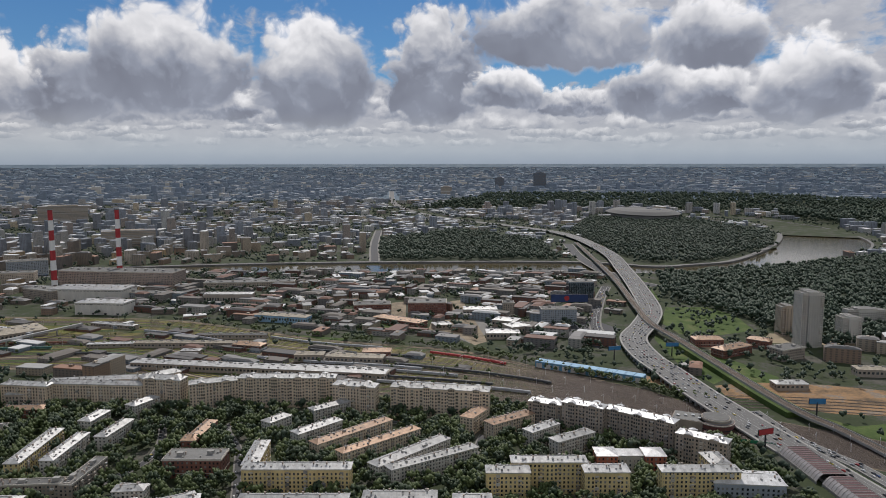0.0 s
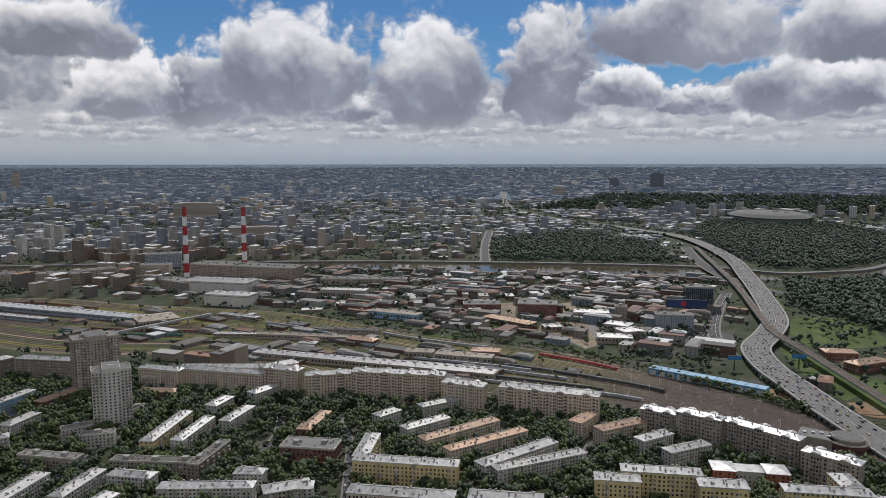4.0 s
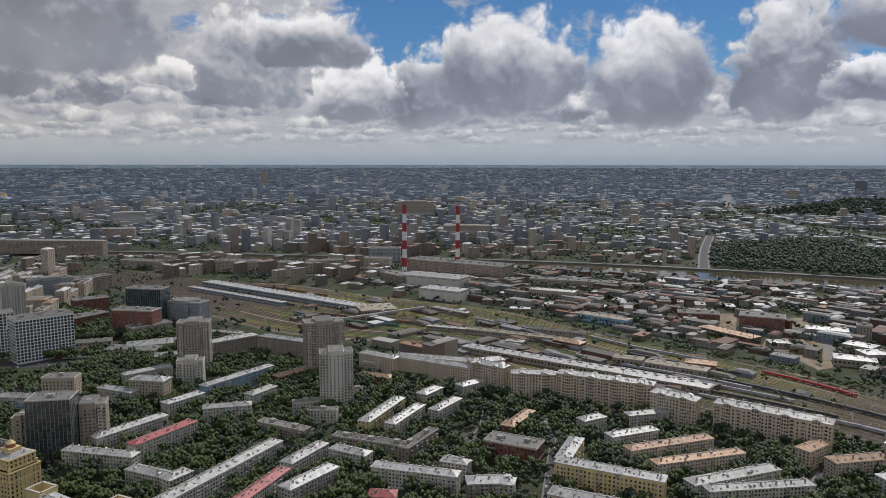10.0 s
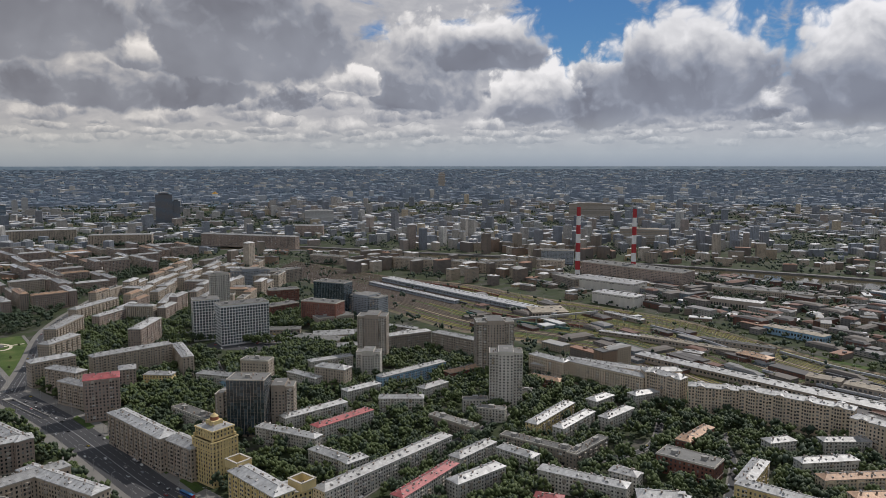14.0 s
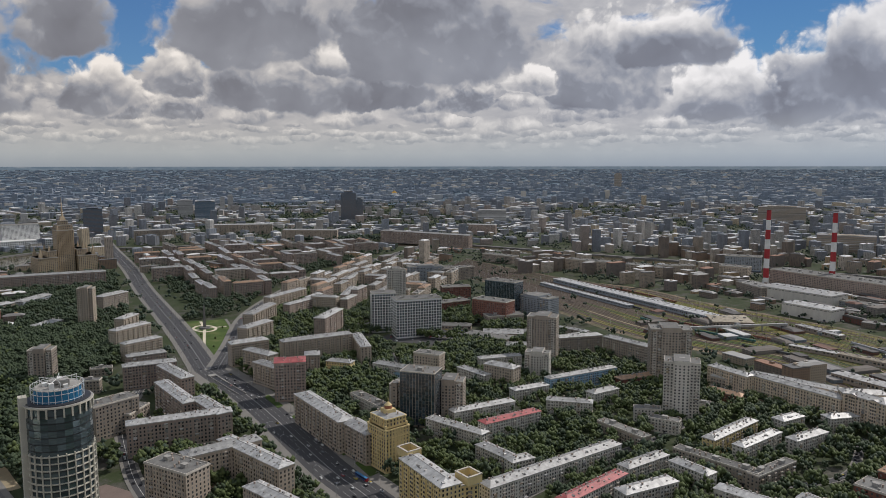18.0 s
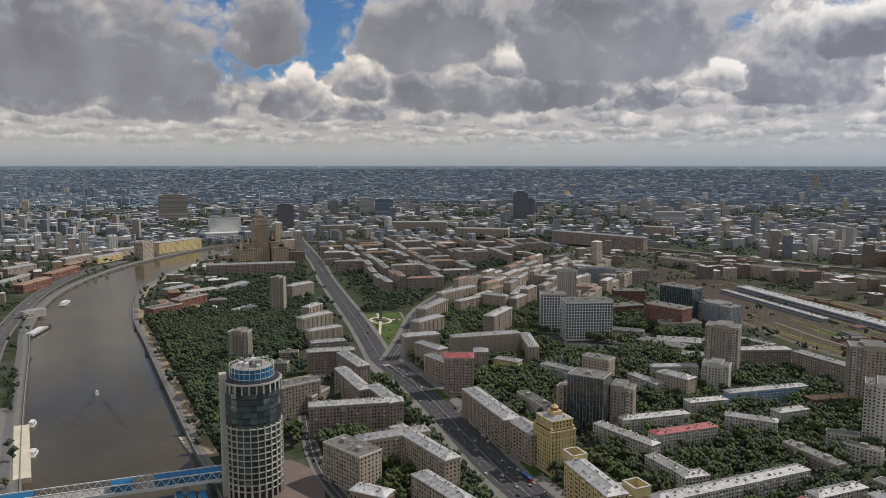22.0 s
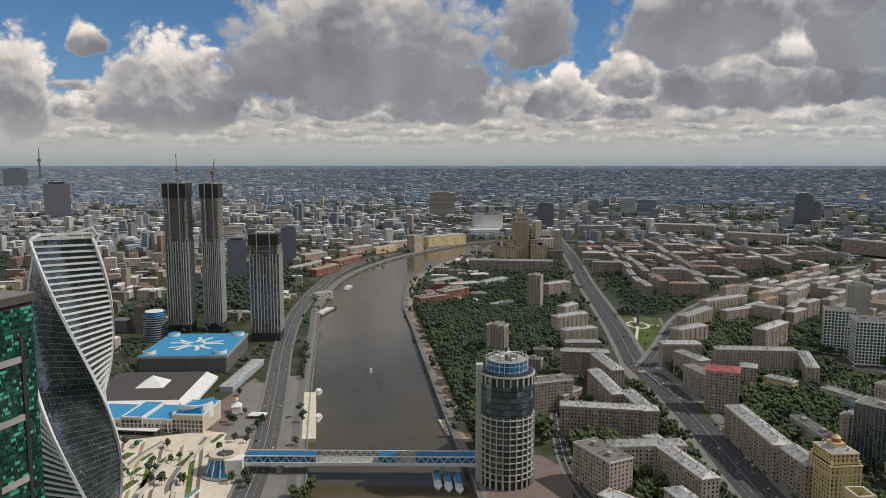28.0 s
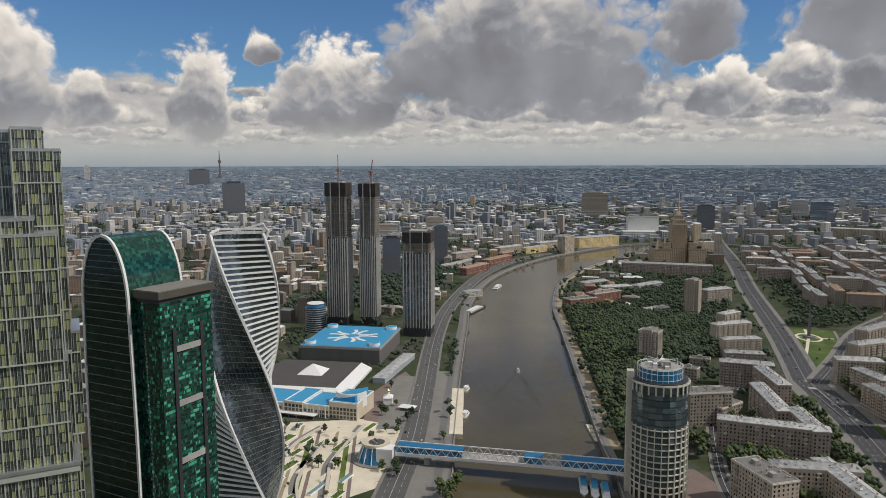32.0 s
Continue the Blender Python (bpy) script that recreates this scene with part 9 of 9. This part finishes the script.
MODELS = [tree_model(0, 11, 0), tree_model(1, 14, 0), tree_model(2, 9, 1), tree_model(3, 16, 1), tree_model(4, 12, 0)]
TREE_WORDS = ["leafy green tree in a courtyard", "tall dark green tree between houses", "small light green tree", "tall poplar-like light green tree", "broad dark green tree"]


def plant(x, y, k, s):
    trunk, crown = MODELS[k]
    t = tagged(new("tree", trunk), TREE_WORDS[k], "tree", "trees")
    t.matrix_world = pose(x, y, 0, 0, 0, rnd.uniform(0, 360)) @ Matrix.Scale(s, 4)
    part("crown", crown, None, t)


COURTS = [(-480, 190), (-700, 120), (-900, 330), (-1180, 480), (-1450, 700), (-1200, 880), (-900, 820), (-560, 830), (-300, 790), (60, 770), (280, 660), (300, 480), (100, 440), (-300, 420), (-460, 380)]
x, y = spread(COURTS, 11000)
open_ground = np.array([noise.noise((a / 26.0, b / 26.0, 1.7)) + 0.6 * noise.noise((a / 9.0, b / 9.0, 4.1)) for a, b in zip(x, y)]) > -0.36
clear = np.array([all(taken(a + dx, b + dy) != 1 for dx, dy in ((3, 0), (-3, 0), (0, 3), (0, -3))) for a, b in zip(x, y)])
x, y = x[open_ground & clear], y[open_ground & clear]
near_first = np.argsort(np.hypot(x, y))
x, y = x[near_first], y[near_first]
for a, b in zip(x[:140], y[:140]):
    plant(a, b, rnd.randrange(5), rnd.uniform(0.7, 1.15))
GROVES = thing("courtyard_trees", "dense green trees filling the courts between houses", "trees", kind="stuff")
h = rng.uniform(9, 18.5, len(x) - 140)
dark = rng.random(len(h)) < 0.45
for k, pick in enumerate((dark, ~dark)):
    part("crowns", crowns("crowns", x[140:][pick], y[140:][pick], h[pick], MAT["leaf"][k], 14), None, GROVES, kind="stuff")

QUARTERS = thing("quarter_trees", "dark green trees in the courts and streets of stone quarters", "trees", kind="stuff")
for poly, count in ((WEDGE, 2600), (NORTH_SIDE, 1200), ([(-1000, 130), (-1250, 290), (-1900, 400), (-1980, 250), (-1560, 60), (-1380, 30)], 2000)):
    x, y = spread(poly, count)
    clear = np.array([all(taken(a + dx, b + dy) != 1 for dx, dy in ((4, 0), (-4, 0), (0, 4), (0, -4))) for a, b in zip(x, y)])
    x, y = x[clear], y[clear]
    part("crowns", crowns("crowns", x, y, rng.uniform(9, 17, len(x)), MAT["leaf"][0], 8), None, QUARTERS, kind="stuff")

x, y = spread(WOODS[5], 3000)
for a, b in zip(x[:55], y[:55]):
    plant(a, b, rnd.randrange(5), rnd.uniform(0.75, 1.2))
PARK = thing("river_park_trees", "dense dark green park trees beside the river", "trees", kind="stuff")
h = rng.uniform(7, 19, len(x) - 55)
dark = rng.random(len(h)) < np.where(y[55:] < 90, 0.75, 0.95)
for k, pick in enumerate((dark, ~dark)):
    part("crowns", crowns("crowns", x[55:][pick], y[55:][pick], h[pick], MAT["leaf"][k], 14), None, PARK, kind="stuff")

# ground sheets under the woods, their shade held in the dark colour
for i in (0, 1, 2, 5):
    structure("forest_floor", Geo().prism(WOODS[i], -0.4, 0.05), MAT["forest_floor"], "leaf-littered ground under the trees, coloured dark for shade", "ground")
WOOD = thing("hill_woods", "dark green woods on the far river banks", "woods", kind="stuff")
for i, count in ((0, 9500), (1, 3400), (2, 1700), (3, 2600), (4, 1500), (6, 500), (7, 200)):
    x, y = spread(WOODS[i], count)
    size = 1.3 if i not in (3, 4) else 2.6
    part("crowns", crowns("crowns", x, y, rng.uniform(11, 18, len(x)) * size, MAT["far_leaf"], 4), None, WOOD, kind="stuff")

# street and yard greenery in the gaps of the districts
x, y, s = GAPS
x, y, s = np.repeat(x, 8), np.repeat(y, 8), np.repeat(s, 8)
x, y = x + rng.normal(0, 14, len(x)) * s, y + rng.normal(0, 14, len(x)) * s
ok = np.array([taken(a, b) == 0 for a, b in zip(x, y)]) & (rng.random(len(x)) < np.where(np.hypot(x, y) > 5200, 0.12, 0.55))
x, y, s = x[ok], y[ok], s[ok]
STREET = thing("district_trees", "green trees scattered between far houses, the farthest tinted for haze", "trees", kind="stuff")
# beyond 5.2 km the leaf colour itself holds blue haze
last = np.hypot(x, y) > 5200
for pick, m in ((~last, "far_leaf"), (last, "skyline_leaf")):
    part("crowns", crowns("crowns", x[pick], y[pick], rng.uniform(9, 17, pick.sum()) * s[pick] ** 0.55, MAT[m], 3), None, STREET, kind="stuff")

x, y = spread(WORKS, 1500)
part("crowns", crowns("crowns", x, y, rng.uniform(7, 13, len(x)), MAT["leaf"][0], 5), None, STREET, kind="stuff")
belt = []
for a, b in zip(YARD_TOP[4:9], YARD_TOP[5:10]):
    for k in range(46):
        u = rng.random()
        belt.append((a[0] + (b[0] - a[0]) * u + rng.normal(0, 3), a[1] + (b[1] - a[1]) * u + rng.uniform(-4, 16)))
belt = np.array(belt)
part("crowns", crowns("crowns", belt[:, 0], belt[:, 1], rng.uniform(6, 12, len(belt)), MAT["leaf"][1], 8), None, STREET, kind="stuff")
YARD_SPOTS = [(-900, 1240), (-480, 1180), (-200, 1060), (100, 960), (40, 830), (-300, 880), (-460, 960), (-800, 960)]
x, y = spread(YARD_SPOTS, 90, False)
part("crowns", crowns("crowns", x, y, rng.uniform(5, 10, len(x)), MAT["leaf"][1], 6), None, STREET, kind="stuff")

# trees behind the memorial and single ones on its lawn
for k in range(30):
    plant(-1252 - rnd.uniform(0, 26), 372 + rnd.uniform(0, 75), rnd.choice((0, 1, 4)), rnd.uniform(0.7, 1.0))
for a, b in ((-1040, 352), (-1092, 372), (-1128, 362), (-1160, 408)):
    plant(a, b, 2, 0.6)

# row of trees along the avenue and the promenade
P = offsets(STREAM[6:30], [-(h + 20) for h in half[6:30]])
for a, b in P:
    plant(float(a), float(b), rnd.choice((0, 2)), rnd.uniform(0.6, 0.9))
for k in range(20):
    a, b = rnd.uniform(-700, -500), rnd.uniform(-290, -150)
    if taken(a, b) == 0:
        plant(a, b, rnd.choice((2, 2, 3)), rnd.uniform(0.45, 0.75))

# single trees by the bridge head, the square and the garden
for a, b, k, f in ((-565, -83, 3, 1.0), (-555, -86, 3, 0.9), (-581, -83, 2, 1.3), (-564, -97, 2, 1.3), (-548, -92, 3, 1.0), (-540, -86, 2, 1.3), (-674, -112, 2, 1.1), (-698, -163, 0, 1.0), (-718, -158, 4, 1.0), (-731, -156, 1, 0.9), (-685, -173, 0, 0.9), (-682, -161, 2, 1.0),
                   (-591, -212, 1, 0.9), (-594, -222, 4, 0.9), (-594, -142, 4, 1.1), (-583, -137, 0, 1.0), (-673, -234, 4, 0.8), (-645, -214, 2, 0.9), (-733, -186, 1, 0.9), (-741, -192, 0, 1.0), (-765, -181, 2, 0.9), (-829, -202, 4, 0.8), (-593, -154, 3, 0.7)):
    plant(a, b, k, f)
for k in range(26):
    plant(-890 - 7 * k, -139 - 0.75 * k + rnd.uniform(-2, 2), rnd.choice((0, 2, 4)), rnd.uniform(0.5, 0.8))


# ---- traffic and trains ----
PAINTS = [surface("car_paint", c, 0.3, 0.1, vary=0.05, bump=0) for c in ((0.6, 0.6, 0.6), (0.03, 0.03, 0.035), (0.22, 0.23, 0.25), (0.35, 0.03, 0.03), (0.05, 0.09, 0.22), (0.55, 0.42, 0.06))]
PAINT_WORDS = ["white", "black", "grey", "red", "dark blue", "yellow"]
RUBBER = surface("tyre_rubber", (0.02, 0.02, 0.02), 0.9, vary=0.2)


def car_body():
    g = Geo()
    prof = [(-2.2, 0.35), (2.2, 0.35), (2.25, 0.75), (1.2, 0.95), (0.5, 1.42), (-1.1, 1.45), (-1.9, 1.0), (-2.25, 0.9)]
    k = len(prof)
    g.add([(x, -0.86, z) for x, z in prof] + [(x, 0.86, z) for x, z in prof], [tuple(range(k)), tuple(range(2 * k - 1, k - 1, -1))] + [(i + 1 if i + 1 < k else 0, i, k + i, k + (i + 1) % k) for i in range(k)])
    return g


BODY = [car_body().mesh("car", p) for p in PAINTS]
SCREEN = Geo().box(-1.5, 0.85, -0.88, 0.88, 0.98, 1.3).mesh("windows", MAT["dark_pane"])
WHEEL = Geo().cyl(0, 0, 0.33, 0.33, -0.1, 0.1, 10).mesh("wheel", RUBBER)


def park(x, y, ang, z=0.2):
    c = rnd.choices(range(6), (22, 30, 30, 5, 6, 4))[0]
    o = tagged(new("car", BODY[c]), "%s parked saloon car" % PAINT_WORDS[c], "car", "parked cars")
    o.matrix_world = pose(x, y, z, 0, 0, ang)
    part("windows", SCREEN, None, o)


PARKING = [(-948, 568), (-854, 630), (-899, 734), (-987, 727), (-967, 634)]
px, py = spread(PARKING, 60, False)
for a, b in zip(px, py):
    park(float(a), float(b), rnd.choice((30, 120, 32, 118)))
count = 0
loose = Geo()
for line, zs, width, lanes, density in sorted(CAR_LANES, key=lambda c: -c[4] * (c[2] > 12)):
    here = 0
    lanes = max(lanes, 2)
    step = 26.0 if 20 < width < 35 or width < 12 else 15.0
    for k in range(lanes):
        off = -width / 2 + width * (k + 0.5) / lanes
        P = offsets(line, off)
        for i in range(len(P) - 1):
            a, b = P[i], P[i + 1]
            d = float(np.hypot(*(b - a)))
            if np.hypot(*a) > 2300:
                continue
            u = rnd.uniform(0, step)
            while u < d:
                roll = rnd.random()
                if roll < density and (count >= 200 or here >= 90):
                    p = a + (b - a) * u / d
                    z = float(zs[i] + (zs[i + 1] - zs[i]) * u / d) + 0.45
                    d1 = Vector(((b - a) / d).tolist())
                    q = Vector((float(p[0]), float(p[1])))
                    loose.beam((*(q - d1 * 2.1), z + 0.2), (*(q + d1 * 2.1), z + 0.2), 1.7, 0.8)
                    loose.beam((*(q - d1 * 1.2), z + 0.8), (*(q + d1 * 0.8), z + 0.8), 1.5, 0.5)
                elif roll < density:
                    here += 1
                    p = a + (b - a) * u / d
                    ang = math.degrees(math.atan2(b[1] - a[1], b[0] - a[0])) + (180 if k < lanes / 2 else 0)
                    c = rnd.choices(range(6), (22, 30, 30, 5, 6, 4))[0]
                    o = tagged(new("car", BODY[c]), "%s saloon car on the road" % PAINT_WORDS[c], "car", "cars on the roads")
                    o.matrix_world = pose(p[0], p[1], float(zs[i] + (zs[i + 1] - zs[i]) * u / d) + 0.2, 0, 0, ang)
                    part("windows", SCREEN, None, o)
                    if count < 70:
                        for wx in (-1.35, 1.4):
                            for wy in (-0.8, 0.8):
                                w = part("wheel", WHEEL, None, o)
                                w.matrix_basis = pose(wx, wy, 0.33, 90, 0, 0)
                    count += 1
                u += step * rnd.uniform(0.6, 1.4)

CAR_MIX = surface("mixed_car_paint", (0.3, 0.3, 0.3), 0.35, 0.1, vary=0.05, bump=0, island=[(0.0, (0.6, 0.6, 0.6)), (0.28, (0.03, 0.03, 0.035)), (0.6, (0.20, 0.21, 0.23)), (0.88, (0.35, 0.05, 0.05)), (0.94, (0.5, 0.4, 0.08))])
tagged(part("distant_cars", loose, CAR_MIX), "distant small cars of many colours on the roads", "cars", kind="stuff")

WAGON = {}
for key, c in (("grey", (0.34, 0.35, 0.37)), ("rust", (0.22, 0.10, 0.07)), ("dark", (0.07, 0.075, 0.08)), ("green", (0.05, 0.13, 0.12)), ("red", (0.40, 0.05, 0.05))):
    m = surface(key + "_wagon_paint", c, 0.6, vary=0.35)
    WAGON[key] = (Geo().box(-11.5, 11.5, -1.5, 1.5, 1.1, 3.7).box(-11.6, 11.6, -1.2, 1.2, 3.7, 4.1, 0.2).mesh("wagon", m), Geo().box(-1.25, 1.25, -1.1, 1.1, 0.4, 1.1).mesh("bogie", MAT["dark_metal"]))
for ti, start, n, key in ((2, 24, 8, "grey"), (4, 8, 10, "rust"), (6, 26, 7, "dark"), (8, 20, 9, "grey"), (9, 12, 9, "grey"), (11, 30, 9, "dark"), (12, 25, 10, "grey"), (14, 27, 9, "grey"), (15, 15, 8, "rust"), (17, 28, 10, "dark"), (18, 14, 9, "green"), (20, 31, 8, "grey"), (21, 18, 9, "dark"), (23, 26, 7, "grey"), (3, 30, 5, "red"), (13, 8, 10, "dark")):
    T = [Vector(p) for p in TRACKS[int(ti * 1.54)]]
    s = sum((T[i + 1] - T[i]).length for i in range(start))
    for w in range(n):
        pos, i = s + w * 24.0, 0
        while i < len(T) - 2 and pos > (T[i + 1] - T[i]).length:
            pos -= (T[i + 1] - T[i]).length
            i += 1
        d = (T[i + 1] - T[i]).normalized()
        p = T[i] + d * pos
        if taken(p.x, p.y) == 1:
            continue
        o = tagged(new("railway_wagon", WAGON[key][0]), "%s railway wagon standing on the track" % key, "railway wagon", "wagons in the yard")
        o.matrix_world = pose(p.x, p.y, 0.35, 0, 0, math.degrees(math.atan2(d.y, d.x)))
        for u in (-7.2, 7.2):
            part("bogie", WAGON[key][1], None, o).location = (u, 0, 0)


# ---- street lamps, catenary masts, footbridge over the yard ----
LAMP = Geo().cyl(0, 0, 0.16, 0.09, 0, 11, 6).mesh("street_lamp", MAT["steel"])
ARM = Geo().beam((0, 0, 10.9), (2.6, 0, 11.5), 0.14).box(2.0, 3.4, -0.25, 0.25, 11.4, 11.65).mesh("lamp_head", MAT["steel"])


def lamp(x, y, ang):
    o = tagged(new("street_lamp", LAMP), "grey steel street lamp beside the road", "street lamp", "street lamps")
    o.matrix_world = pose(x, y, 0.3, 0, 0, ang)
    part("lamp_head", ARM, None, o)


def spaced(line, off, step):
    P = [Vector(p) for p in offsets(line, off)]
    s = 0.0
    for a, b in zip(P, P[1:]):
        d = (b - a).length
        while s < d:
            p = a.lerp(b, s / d)
            yield p.x, p.y, math.degrees(math.atan2(b.y - a.y, b.x - a.x))
            s += step
        s -= d


for line, width in ((AVENUE, 36), ([(-925, 300), (-1230, 346), (-1640, 400), (-1930, 448)], 30), ([(-380, -128), (-564, -136), (-660, -141), (-829, -161), (-1108, -196), (-1382, -210)], 22)):
    for off, turn in ((width / 2 + 2, -90), (-width / 2 - 2, 90)):
        for x, y, a in spaced(rounded(line, 8), off, 42):
            lamp(x, y, a + turn)

masts = Geo()
for ti in range(1, 40, 6):
    for x, y, a in spaced(TRACKS[ti], 3.0, 62):
        if taken(x, y) != 1:
            masts.box(x - 0.14, x + 0.14, y - 0.14, y + 0.14, 0, 9)
            c, s = -math.sin(radians(a)), math.cos(radians(a))
            masts.beam((x, y, 8.6), (x - 9 * c, y - 9 * s, 8.6), 0.16)
tagged(part("catenary_masts", masts, MAT["steel"]), "grey overhead-line masts along the tracks", "mast", kind="stuff")
t = thing("yard_footbridge", "long pale footbridge over the railway yard", "bridge", -640, 1060, 0, 62)
part("deck", Geo().box(-105, 105, -2, 2, 8, 8.8), MAT["concrete"], t)
for s in (-1, 1):
    part("parapet", Geo().box(-105, 105, s * 1.9 - 0.1, s * 1.9 + 0.1, 8.8, 10.2), MAT["steel"], t)
for u in (-100, -60, -20, 20, 60, 100):
    part("trestle", Geo().box(u - 0.6, u + 0.6, -1.6, 1.6, 0, 8), MAT["steel"], t)
part("roof", Geo().box(-105, 105, -2.2, 2.2, 11.2, 11.4), MAT["roof"][0], t)
for s in (-1, 1):
    part("side_screen", Geo().box(-105, 105, s * 2 - 0.06, s * 2 + 0.06, 10.2, 11.2), MAT["steel"], t)
